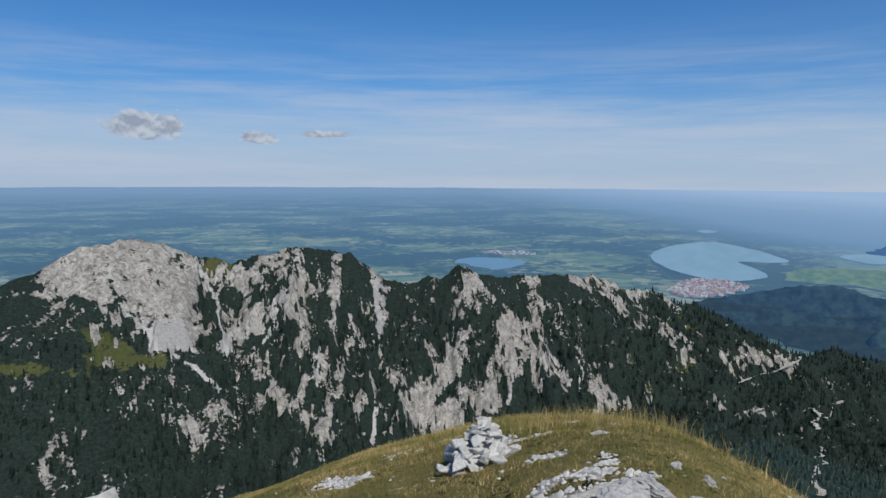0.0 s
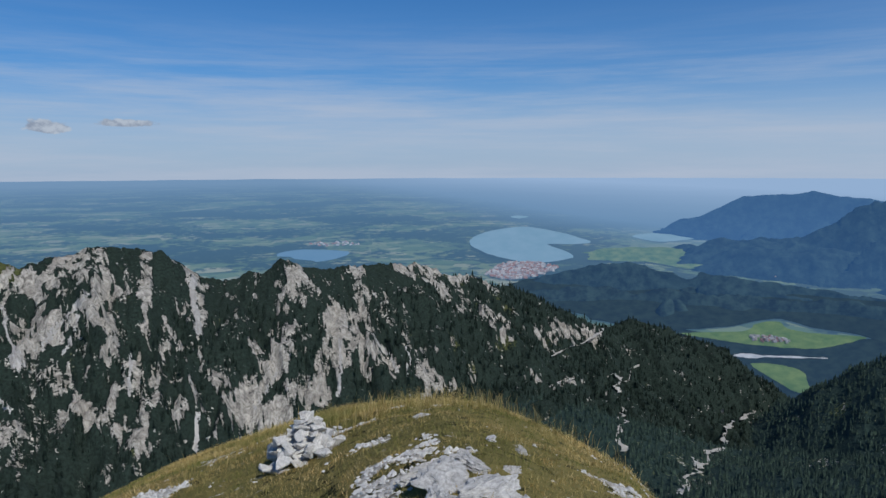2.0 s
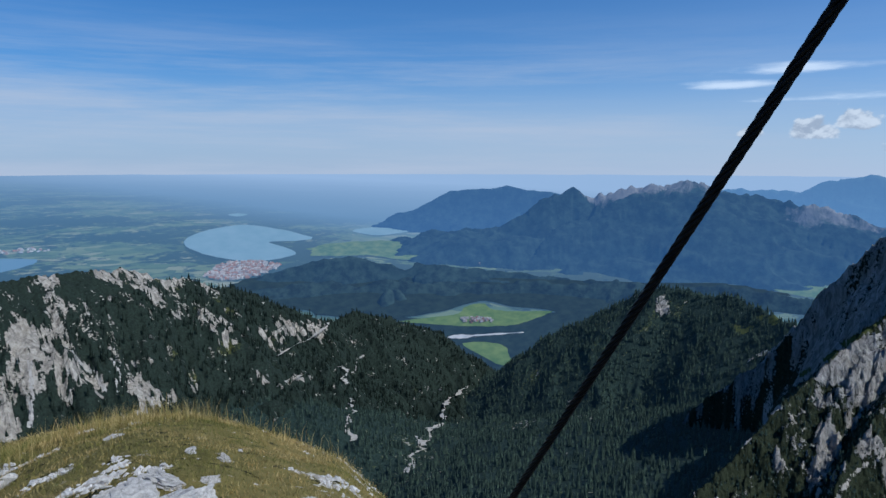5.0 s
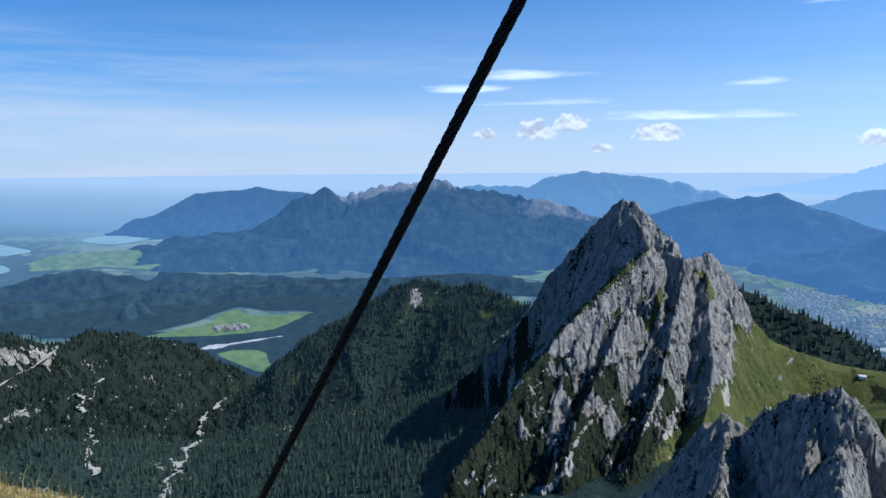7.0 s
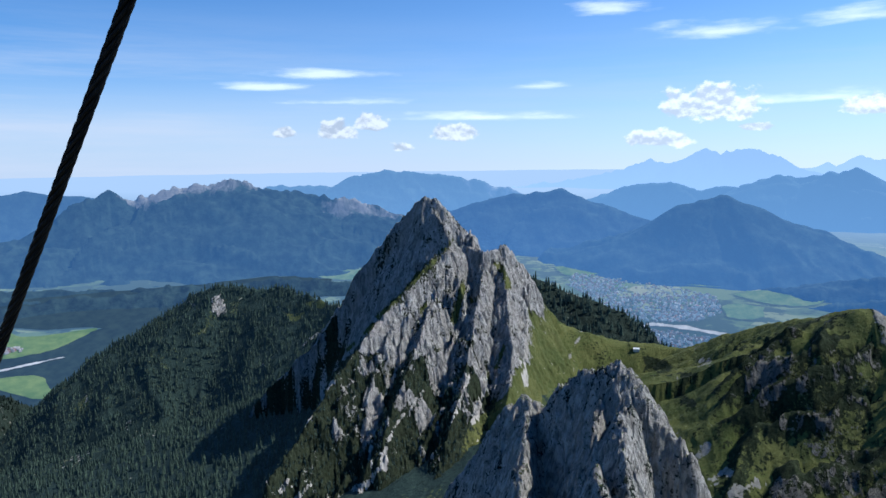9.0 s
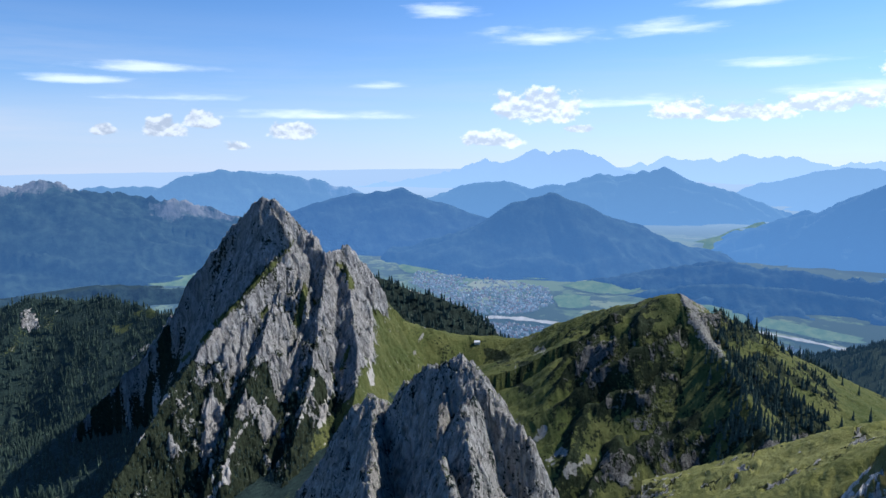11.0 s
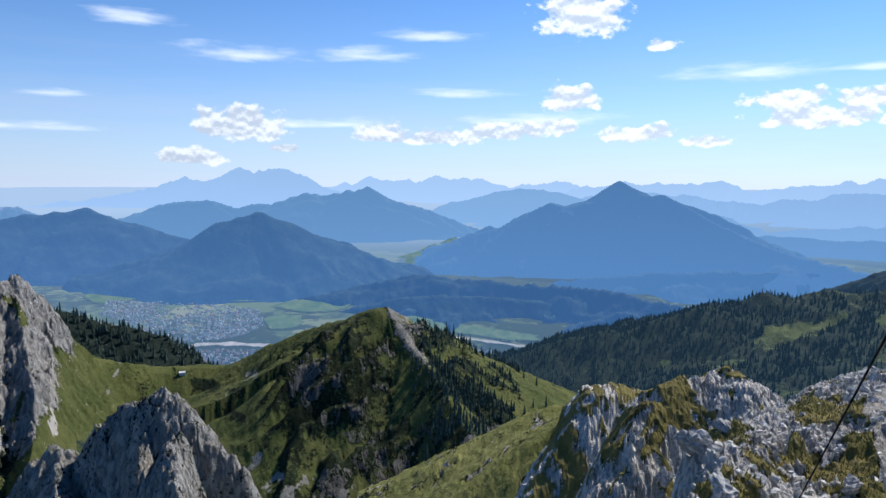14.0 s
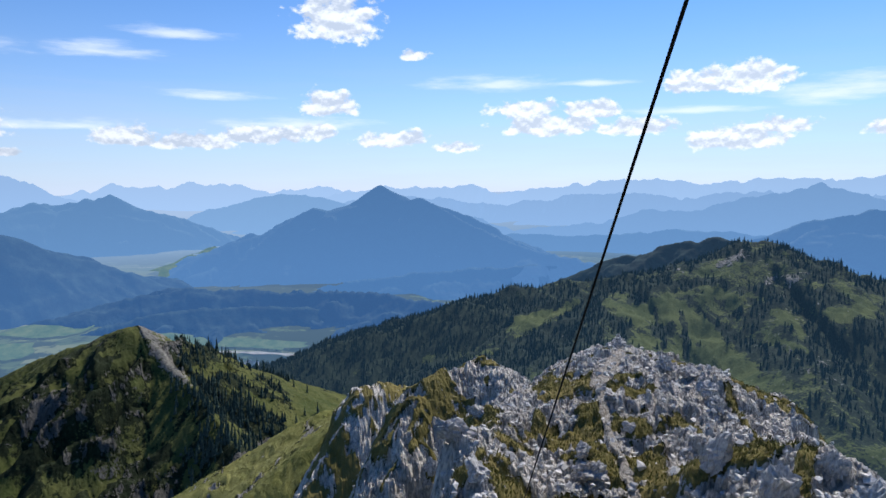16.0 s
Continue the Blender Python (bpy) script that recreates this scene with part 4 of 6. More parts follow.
def peak_cover(X, Y, H, st, S, Dd, ribs):
    n = fbm(X / 40, Y / 40, 5, 211)
    m = fbm(X / 12, Y / 12, 4, 213, 0.6)
    bearing = np.degrees(np.arctan2(X, Y))
    rise = np.degrees(np.arctan2(H, np.hypot(X, Y)))
    b2, e2 = bearing + 0.2 * n, rise + 0.12 * m
    limit = np.interp(bearing, (54, 58.8, 61.8, 65.0, 67.1, 69.8, 71.7, 73.9, 76.4, 78.3, 81.2), (-25.0, -19.2, -18.6, -15.8, -17.8, -18.4, -18.9, -20.8, -22.0, -21.2, -20.2))
    low = smooth(3.0, -3.0, rise - limit + 1.2 * ribs + 2.0 * n + 2.2 * m)
    ledge = strips(PEAK_LEDGES, b2, e2, 0.4 * m)
    shelf = smooth(0.75, 0.45, st) * smooth(66, 70, bearing)
    rock = 0.95 + 0.3 * n + 0.2 * m - 1.3 * low + 0.45 * low * smooth(0.25, 0.7, ribs + 0.5 * m) - 0.9 * ledge - 0.5 * shelf
    grass = 0.7 + 0.3 * n - 1.35 * low * smooth(80, 76, bearing) + 0.3 * low * smooth(0.1, 0.8, n + m) + 0.4 * ledge
    scree = 0.85 * strips(PEAK_RUNS, b2, e2, 0.5 * m - 0.05)
    lawn = lawn_of(X, Y, H)
    return rock * (1 - 0.9 * lawn) - 0.2 * lawn, grass + 0.5 * lawn, scree


GLADES = [(61.1, -12.6, 62.3, -12.6, 0.6), (63.0, -11.8, 64.6, -11.4, 0.7), (64.4, -11.0, 65.4, -11.0, 0.5)]
CRAGLETS = [(53.3, -10.7, 54.0, -11.6, 0.6), (55.5, -10.6, 56.0, -12.0, 0.8), (63.6, -13.9, 61.8, -15.4, 0.35), (59.0, -16.2, 58.6, -17.2, 0.25), (48.5, -19.4, 48.0, -20.2, 0.5), (53.9, -19.6, 53.4, -20.3, 0.4)]


def knob_cover(X, Y, H, st, S, Dd, ribs):
    n = fbm(X / 90, Y / 90, 5, 221)
    m = fbm(X / 22, Y / 22, 4, 227, 0.6)
    bearing = np.degrees(np.arctan2(X, Y)) + 0.2 * n
    rise = np.degrees(np.arctan2(H, np.hypot(X, Y))) + 0.1 * m
    glade = strips(GLADES, bearing, rise, 0.3 * m)
    crag = strips(CRAGLETS, bearing, rise, 0.5 * m + 0.2 * n)
    return -0.45 + 0.3 * n + 0.4 * m + 0.9 * crag - 0.4 * glade, -0.1 + 0.35 * n + 0.3 * m + 1.1 * glade, 0.35 * crag


def wooded_cover(X, Y, H, st, S, Dd, ribs):
    n = fbm(X / 90, Y / 90, 5, 221)
    return 0.25 * smooth(0.75, 1.1, st) + 0.55 * n - 0.3 + 0.4 * smooth(60, 0, Dd) * smooth(0.1, 0.5, n), 0.45 * n - 0.05, X * 0 + smooth(0.75, 0.95, n) * 0.5


TUFTS = [(91.0, -16.3, 92.4, -16.6, 0.9), (94.0, -17.3, 94.8, -17.2, 0.7), (93.4, -18.6, 94.6, -19.2, 0.5), (92.6, -17.9, 93.0, -18.3, 0.4)]
MEADOW_RUNS = [(95.1, -16.0, 95.6, -15.9, 0.5), (94.9, -23.0, 95.9, -22.2, 0.5), (96.0, -24.6, 97.4, -23.8, 0.5), (97.8, -25.3, 99.2, -24.5, 0.8), (83.1, -14.8, 82.7, -17.5, 0.16), (85.6, -14.2, 84.5, -17.2, 0.22), (102.4, -25.6, 104.0, -24.9, 0.4), (104.4, -26.6, 107.0, -25.4, 0.4), (96.9, -15.6, 99.2, -16.6, 0.14)]
FOOTPATH = [(94.9, -19.4, 95.5, -20.2, 0.05), (95.5, -20.2, 97.3, -21.5, 0.05), (97.3, -21.5, 98.4, -22.5, 0.05), (93.4, -16.6, 93.3, -18.8, 0.06), (99.0, -24.9, 102.0, -23.4, 0.06)]


def sunny_side(X, Y):
    """Metres to the sunny side of the hill's front ridge."""
    p, q = spot(106, -11, 670), spot(111.4, -17.7, 550)
    return ((q[0] - p[0]) * (Y - p[1]) - (q[1] - p[1]) * (X - p[0])) / math.hypot(q[0] - p[0], q[1] - p[1])


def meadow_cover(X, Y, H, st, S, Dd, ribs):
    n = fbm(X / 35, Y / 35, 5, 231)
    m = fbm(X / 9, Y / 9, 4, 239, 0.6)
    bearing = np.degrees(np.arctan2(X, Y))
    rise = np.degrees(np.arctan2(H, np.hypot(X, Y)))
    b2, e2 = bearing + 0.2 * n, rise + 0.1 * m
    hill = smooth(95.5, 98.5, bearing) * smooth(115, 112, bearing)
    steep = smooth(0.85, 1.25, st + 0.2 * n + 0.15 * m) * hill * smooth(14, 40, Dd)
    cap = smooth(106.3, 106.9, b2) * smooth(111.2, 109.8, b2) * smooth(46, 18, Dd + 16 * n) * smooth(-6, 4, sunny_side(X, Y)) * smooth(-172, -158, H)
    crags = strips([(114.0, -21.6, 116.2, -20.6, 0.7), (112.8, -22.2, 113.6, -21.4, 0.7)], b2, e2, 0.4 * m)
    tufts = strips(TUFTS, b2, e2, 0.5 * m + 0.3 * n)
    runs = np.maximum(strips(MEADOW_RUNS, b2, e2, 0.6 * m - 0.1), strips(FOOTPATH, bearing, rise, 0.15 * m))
    # shade on the ribs' lee put into the cover, along with real pine and rock
    lee_shade = smooth(0.25, 0.8, ribs + 0.25 * n) * hill * smooth(12, 45, Dd + 25 * n) * smooth(300, 220, Dd)
    rock = -0.25 + 0.25 * n + 0.35 * lee_shade * smooth(0.0, 0.5, n + m) + 0.45 * steep * smooth(-0.3, 0.3, n + m) + 1.0 * cap + 0.9 * crags
    grass = 0.95 + 0.3 * n - 0.6 * steep - 1.2 * lee_shade - 1.3 * tufts - 1.1 * smooth(109.5, 111.5, bearing) * smooth(119, 116.5, bearing) * smooth(-0.3, 0.15, n)
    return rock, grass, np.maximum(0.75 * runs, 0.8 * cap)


PASTURE = [(129.5, -14.9, 134.6, -13.9, 0.9), (134.6, -13.9, 138.6, -11.7, 1.2), (138.6, -11.7, 141.7, -10.1, 1.2), (145.2, -9.4, 146.7, -10.8, 2.2), (146.7, -10.8, 151, -11.1, 2.2), (151, -11.1, 153, -12.7, 2.2), (147, -13, 155, -14.5, 2.4),
           (155, -8.9, 157.9, -10.6, 0.8), (157.9, -10.6, 158.9, -11.6, 0.6), (160.7, -9.8, 163, -9.6, 0.9), (152, -8.6, 154, -9.2, 0.7), (157, -12.2, 159, -12.6, 0.7)]
COPSE = [(136.8, -14.4, 139.9, -12.8, 1.7), (139.9, -12.8, 143.2, -10.0, 1.2), (143.6, -8.8, 148.7, -8.4, 0.7), (146.2, -9.7, 147.1, -9.7, 0.8), (148.3, -10.1, 148.6, -13, 0.35), (150.3, -10.6, 150.5, -14, 0.45), (151, -9.7, 153.8, -12.1, 0.45),
         (153.8, -12.1, 158.5, -14.1, 0.8), (155.3, -10.8, 156.3, -9.6, 0.8), (160.1, -11.5, 161.4, -13.4, 2.4), (163.1, -10.9, 164, -12, 2.0), (158, -8.5, 161, -8.8, 0.9), (149.5, -8.4, 152.5, -8.0, 0.5)]
CLIFFS = [(153.0, -6.7, 154.3, -5.6, 0.6), (156.2, -7.7, 158.7, -7.0, 0.4), (148.6, -7.15, 150.3, -7.05, 0.25)]


def right_cover(X, Y, H, st, S, Dd, ribs):
    n = fbm(X / 120, Y / 120, 5, 241)
    m = fbm(X / 30, Y / 30, 4, 243, 0.6)
    bearing = np.degrees(np.arctan2(X, Y)) + 0.3 * n
    rise = np.degrees(np.arctan2(H, np.hypot(X, Y))) + 0.15 * m
    open_ = strips(PASTURE, bearing, rise, 0.3 * n + 0.3 * m)
    copse = strips(COPSE, bearing, rise, 0.25 * n + 0.45 * m)
    cliff = strips(CLIFFS, bearing, rise, 0.4 * m)
    grass = 0.32 + 0.5 * n + 0.35 * m + 0.9 * open_ - 1.4 * copse - 0.85 * smooth(142, 134, bearing) - 0.2 * smooth(120, 0, Dd) * smooth(150, 146, bearing)
    rock = -0.45 + 0.3 * m + 1.1 * cliff + 0.35 * smooth(150, 154, bearing) * smooth(160, 30, Dd)
    return rock, grass, 0.25 * cliff


def pinnacle_cover(X, Y, H, st, S, Dd, ribs):
    n = fbm(X / 9, Y / 9, 5, 251)
    return 0.95 + 0.3 * n - 0.9 * smooth(1.0, 0.5, st), 0.7 + n, X * 0


def basin_cover(X, Y, H, st, S, Dd, ribs):
    n = fbm(X / 80, Y / 80, 5, 261)
    bearing = np.degrees(np.arctan2(X, Y))
    stream = 1e9
    for p, q in zip(BASIN[:-1], BASIN[1:]):
        vx, vy = q[0] - p[0], q[1] - p[1]
        t = np.clip(((X - p[0]) * vx + (Y - p[1]) * vy) / (vx * vx + vy * vy), 0, 1)
        stream = np.minimum(stream, np.hypot(X - p[0] - t * vx + 30 * n, Y - p[1] - t * vy + 20 * fbm(X / 60, Y / 60, 3, 263)))
    return 0.5 * n - 0.35, smooth(70, 88, bearing) * 1.2 + 0.4 * n - 0.1, 0.8 * smooth(14, 4, stream) * smooth(-0.2, 0.2, n)


PATCHES = {
    "north": ("mountain_ridge", "long limestone ridge with pale rock gullies and dark dwarf pine", MAT_NORTH, (-44, 45, 0.105, 640, 2450, 8.5), north_cover),
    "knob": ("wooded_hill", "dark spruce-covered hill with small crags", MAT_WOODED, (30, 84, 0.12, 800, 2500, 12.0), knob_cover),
    "peak": ("rock_peak", "steep grey limestone peak with ribs and grassy ledges", MAT_PEAK, (46, 92, 0.07, 430, 1250, 1.9), peak_cover),
    "spur": ("wooded_spur", "dark wooded spur running down towards the town", MAT_NORTH, (72, 98, 0.12, 900, 1500, 7.0), wooded_cover),
    "meadow": ("grassy_hill", "green grassy hill and saddle with rocky ribs, their shade painted dark", MAT_GREEN, (74, 128, 0.08, 340, 960, 2.9), meadow_cover),
    "pinnacle": ("rock_pinnacle", "grey limestone pinnacle with rounded heads", MAT_PINNACLE, (68, 98, 0.08, 145, 245, 0.33), pinnacle_cover),
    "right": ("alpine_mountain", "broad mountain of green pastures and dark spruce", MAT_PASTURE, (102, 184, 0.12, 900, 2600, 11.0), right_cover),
    "back": ("wooded_ridge", "dark wooded ridge behind the pastures", MAT_BACK, (128, 164, 0.14, 2300, 3300, 16.0), wooded_cover),
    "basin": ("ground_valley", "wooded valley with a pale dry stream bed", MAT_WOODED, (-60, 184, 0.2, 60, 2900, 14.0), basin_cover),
}
WOODED = {}
PARTS = {
    "north": [("rock_dome", -19.0, "rounded grey limestone dome above a scree fan"), ("pine_summit", -5.0, "dark pine-capped summit with pale gullies"), ("crag", 5.0, "small crag above a bare slab"), ("shoulder", 19.0, "pale grassy shoulder"), ("wooded_end", 90.0, "dark wooded end of the ridge")],
    "peak": [("north_face", 70.5, "shaded smooth rock face"), ("main_summit", 76.2, "blunt grey rock summit"), ("rock_tower", 90.0, "ribbed side tower")],
    "pinnacle": [("side_head", 83.9, "lower rock head with a grassy notch"), ("main_head", 91.3, "tall blunt rock head"), ("front_teeth", 120.0, "row of small rock teeth")],
    "meadow": [("saddle", 96.0, "green grassy saddle"), ("shaded_face", 106.8, "dark ribbed grass face"), ("sunny_flank", 140.0, "sunlit grassy flank")],
    "right": [("wooded_flank", 134.0, "dark spruce flank"), ("pasture", 150.0, "open green pasture"), ("summit", 200.0, "dark grassy summit")],
}


def mountain(which):
    name, label, mat, (a0, a1, da, r0, r1, dr), cover = PATCHES[which]
    A, Rr, X, Y = polar(a0, a1, da, r0, r1, dr)
    H, S, Dd, ribs = ground_height(which, X, Y)
    rest = np.full(X.shape, FLOOR - 30.0)
    for other in (*ORDER, "basin"):
        if other != which:
            o = PATCHES[other][3]
            inside = (A > radians(o[0])) & (A < radians(o[1])) & (Rr > o[3]) & (Rr < o[4])
            if inside.any():
                rest[inside] = np.maximum(rest[inside], ground_height(other, X[inside], Y[inside])[0])
    keep = H > rest - 2.0
    st = steepness(A, Rr, H)
    rock, grass, scree = cover(X, Y, H, st, S, Dd, ribs)
    v = np.stack([X.ravel(), Y.ravel(), H.ravel()], 1)
    f, used = grid_faces(*X.shape, keep)
    places = drawn_in(v[used])
    mask = np.clip(np.stack([rock.ravel(), grass.ravel(), scree.ravel()], 1)[used], -0.7, 1.7)
    if which not in PARTS:
        me = mesh_from(name, places, f[:, ::-1], mat)
        give(me, "cover", mask)
        tagged(new(name, me), label, "mountain", kind="structure" if which == "basin" else "")
    else:
        root = tagged(new(name), label, "mountain")
        names = [n_ for n_, _, _ in PARTS[which]]
        ends = [e for _, e, _ in PARTS[which]]
        mid = places[f].mean(axis=1)
        bearing = np.degrees(np.arctan2(mid[:, 0], mid[:, 1])) + 1.2 * fbm(mid[:, 0] / 60, mid[:, 1] / 60, 3, 71)
        which_part = np.searchsorted(ends[:-1], bearing)
        for k, n_ in enumerate(names):
            ff = f[which_part == k]
            inner, back = np.unique(ff, return_inverse=True)
            me = mesh_from(n_, places[inner], back.reshape(-1, 4)[:, ::-1], mat)
            give(me, "cover", mask[inner])
            ob = tagged(new(n_, me), PARTS[which][k][2])
            ob.parent = root
    WOODED[which] = (v, np.where(keep, 1 - np.maximum(np.maximum(rock, grass), scree) * 1.0, -1).ravel(), Rr.ravel() * dr * radians(da))


for which in PATCHES:
    mountain(which)


# ---------------------------------------------------------------- the summit under the camera
def knoll_height(X, Y):
    """The rounded grassy top to the north: it meets the line of sight at the rise and distance given for each bearing."""
    bearing = np.degrees(np.arctan2(X, Y))
    Rr = np.hypot(X, Y)
    marks = (-180, -60, -19, -13.6, -6.9, -1.1, 4.7, 10.4, 15.1, 18.6, 21.7, 25.1, 29.5, 34.6, 45, 70, 100, 180)
    rises = (32, 34, 24.9, 23.7, 22, 20.7, 19.5, 18.9, 18.7, 19.0, 20.0, 21.3, 22.9, 26.9, 36, 42, 40, 32)
    away = (5, 5, 8.5, 9.2, 9.8, 10.0, 9.7, 8.2, 7.2, 6.9, 6.7, 6.5, 6.2, 5.6, 5, 4, 4, 5)
    e, d = np.interp(bearing, marks, rises), np.interp(bearing, marks, away)
    over = np.maximum(Rr - d, 0)
    return -np.tan(np.radians(e)) * Rr - 1.5 / d ** 2 * (Rr - d) ** 2 - 0.02 * over ** 2


# the domes of the rocky ridge: bearing, rise of the brow, its distance
DOMES = [([(112, -52, 6), (122, -44, 8), (126, -35, 11), (128.0, -28.5, 13), (129.2, -24.5, 14.5), (130.4, -20.8, 16), (132, -19.2, 17.5), (134.4, -17.7, 20), (137.5, -16.1, 24), (139.3, -14.9, 26), (141.9, -13.5, 26.8), (143.7, -12.9, 27), (145.0, -12.75, 27), (146.5, -13.0, 27), (149.1, -13.7, 26), (153.5, -14.9, 23), (157.4, -16.7, 19.5), (161.2, -18.9, 16), (164.5, -20.9, 13.5), (167.4, -22.9, 11.5), (174, -28, 9), (182, -34, 7)], 0.014, 0.05),
         ([(108, -46, 28), (116, -38, 30), (120, -31, 32), (122.6, -26, 34), (124.6, -22.5, 36), (126.6, -18.6, 38), (128, -17.1, 39), (130.8, -15.4, 41), (133.4, -14.5, 42), (135.8, -14.8, 41), (137.5, -15.6, 40), (141, -18, 38), (148, -26, 34)], 1.4, 0.03),
         ([(104, -44, 44), (112, -36, 50), (115, -30, 54), (117.4, -25.4, 57), (120, -21.4, 60), (122, -18.4, 62), (123.7, -16.8, 63), (125.5, -16.4, 64), (127.2, -16.7, 64), (129.6, -18.2, 62), (136, -25, 58)], 1.6, 0.02)]
SHOULDER = [(line((126, -17.6, 70), (122, -18.7, 84), (119.6, -19.6, 100), (115.5, -21.9, 125), (111.7, -24.2, 150), (108, -28, 180)), 0.75, 0.7, 0.2, 30, 4.0)]


def dome_height(X, Y):
    bearing, Rr = np.degrees(np.arctan2(X, Y)), np.hypot(X, Y)
    bearing = bearing + smooth(6, 20, Rr) * 0.9 * fbm(X / 4, Y / 4, 3, 323)
    H = np.full(X.shape, -1e9)
    for rows, nearer, beyond in DOMES:
        marks, rises, away = zip(*rows)
        e, d = np.interp(bearing, marks, rises), np.interp(bearing, marks, away)
        c = np.where(Rr < d, nearer, beyond)
        cliff = nearer * (np.sqrt((Rr - d) ** 2 + 9.0) - 3.0)
        h_ = np.tan(np.radians(e)) * Rr - np.where((Rr < d) & (nearer > 1), cliff, c * (Rr - d) ** 2)
        edge = np.maximum(np.maximum(marks[0] - bearing, bearing - marks[-1]), 0)
        h_ = h_ - edge * 0.05 * Rr
        H = np.maximum(H, h_)
    return H - 8 * smooth(8, 3, Rr)


# turf and trodden path on the rocky ridge: strips by bearing and rise of both ends, and breadth, in degrees
RIDGE_TURF = [(148.4, -22.2, 147.5, -20.4, 1.5), (148.8, -24.8, 148.4, -22.2, 2.0), (149.2, -17.4, 150.9, -17.9, 1.0), (155.1, -17.6, 153.4, -15.7, 0.7), (158.4, -21.0, 159.9, -18.6, 0.8), (141.0, -24.7, 143.2, -24.6, 1.2), (133.1, -24.8, 136.5, -24.7, 1.8), (135.3, -21.1, 135.8, -23.9, 1.4), (126.8, -19.1, 125.8, -20.8, 0.6),
              (130.2, -18.9, 128.2, -21.1, 0.9), (131.6, -17.5, 133.1, -18.0, 0.8), (122.6, -22.8, 121.3, -24.9, 0.6), (126.7, -22.4, 125.7, -24.7, 0.6), (133.8, -20.2, 133.1, -20.9, 0.8), (139.0, -17.0, 141.0, -16.2, 0.9), (137.2, -19.6, 138.6, -18.4, 0.9), (128.9, -18.0, 127.6, -20.0, 0.5), (163.0, -22.6, 166.0, -23.5, 1.2)]
RIDGE_PATH = [(145.0, -13.4, 143.6, -15.6, 1.2), (143.6, -15.6, 144.0, -18.5, 0.7), (144.0, -18.5, 145.7, -21.6, 0.7), (145.7, -21.6, 147.0, -25.0, 0.9), (134.5, -14.8, 132.6, -17.3, 0.5), (135.4, -17.0, 138.0, -16.4, 0.4)]


def summit_height(X, Y):
    K = knoll_height(X, Y)
    Rr = np.hypot(X, Y)
    bearing = np.degrees(np.arctan2(X, Y))
    far_, S, Dd = crest_height(X, Y, SHOULDER)
    D0 = dome_height(X, Y)
    lawn = far_ > D0
    H0 = np.maximum(far_, D0)
    size = smooth(5, 11, Rr)
    n = fbm(X / 5, Y / 5, 4, 301)
    m = fbm(X / 0.8, Y / 0.8, 4, 313, 0.6)
    rise = np.degrees(np.arctan2(H0, Rr))
    b2, e2 = bearing + 0.5 * n, rise + 0.3 * m
    path = strips(RIDGE_PATH, b2, e2, 0.3 * m) * smooth(34, 30, Rr)
    t0 = fbm(X / 1.7, Y / 1.7, 5, 305, 0.62) - 0.34 + 0.3 * smooth(28, 42, Rr)
    turf = np.maximum(smooth(0.0, 0.25, t0), strips(RIDGE_TURF, b2, e2, 0.45 * m + 0.15 * n)) * (1 - path)
    turf = np.maximum(turf, np.where(lawn, smooth(0.45, 0.2, fbm(X / 6, Y / 6, 4, 331)), 0))
    flank = smooth(137, 127, bearing) * smooth(75, 20, Rr)
    rock = 0.34 * blocky(X, Y, 1.5, 303, 5, 0.06, 0.6) + flank * (0.5 * blocky(X, Y, 3.4, 341, 4, 0.1, 0.6) + 0.3 * (ridged(X / 2.6, Y / 2.6, 4, 337, 0.6) - 0.3))
    H = H0 + size * (0.3 * n + rock * (1 - 0.85 * turf) * (1 - 0.8 * path) * (0.85 + Rr / 90) + turf * (0.16 * m - 0.1) - 0.05 * path)
    return np.maximum(K + 0.04 * fbm(X, Y, 5, 309), H), K > H, turf, path


def bare_ground(X, Y):
    """Where gravel shows through the turf of the knoll."""
    bearing, Rr = np.degrees(np.arctan2(X, Y)), np.hypot(X, Y)
    where = 0.56 * smooth(-16, -6, bearing) * smooth(20, 14, bearing) * smooth(6.0, 4.8, Rr) + 0.3 * smooth(4, 10, bearing) * smooth(28, 22, bearing) * smooth(4.4, 3.6, Rr)
    return smooth(0.12, 0.4, fbm(X / 0.8, Y / 0.8, 6, 311, 0.62) - 0.72 + 1.45 * where)


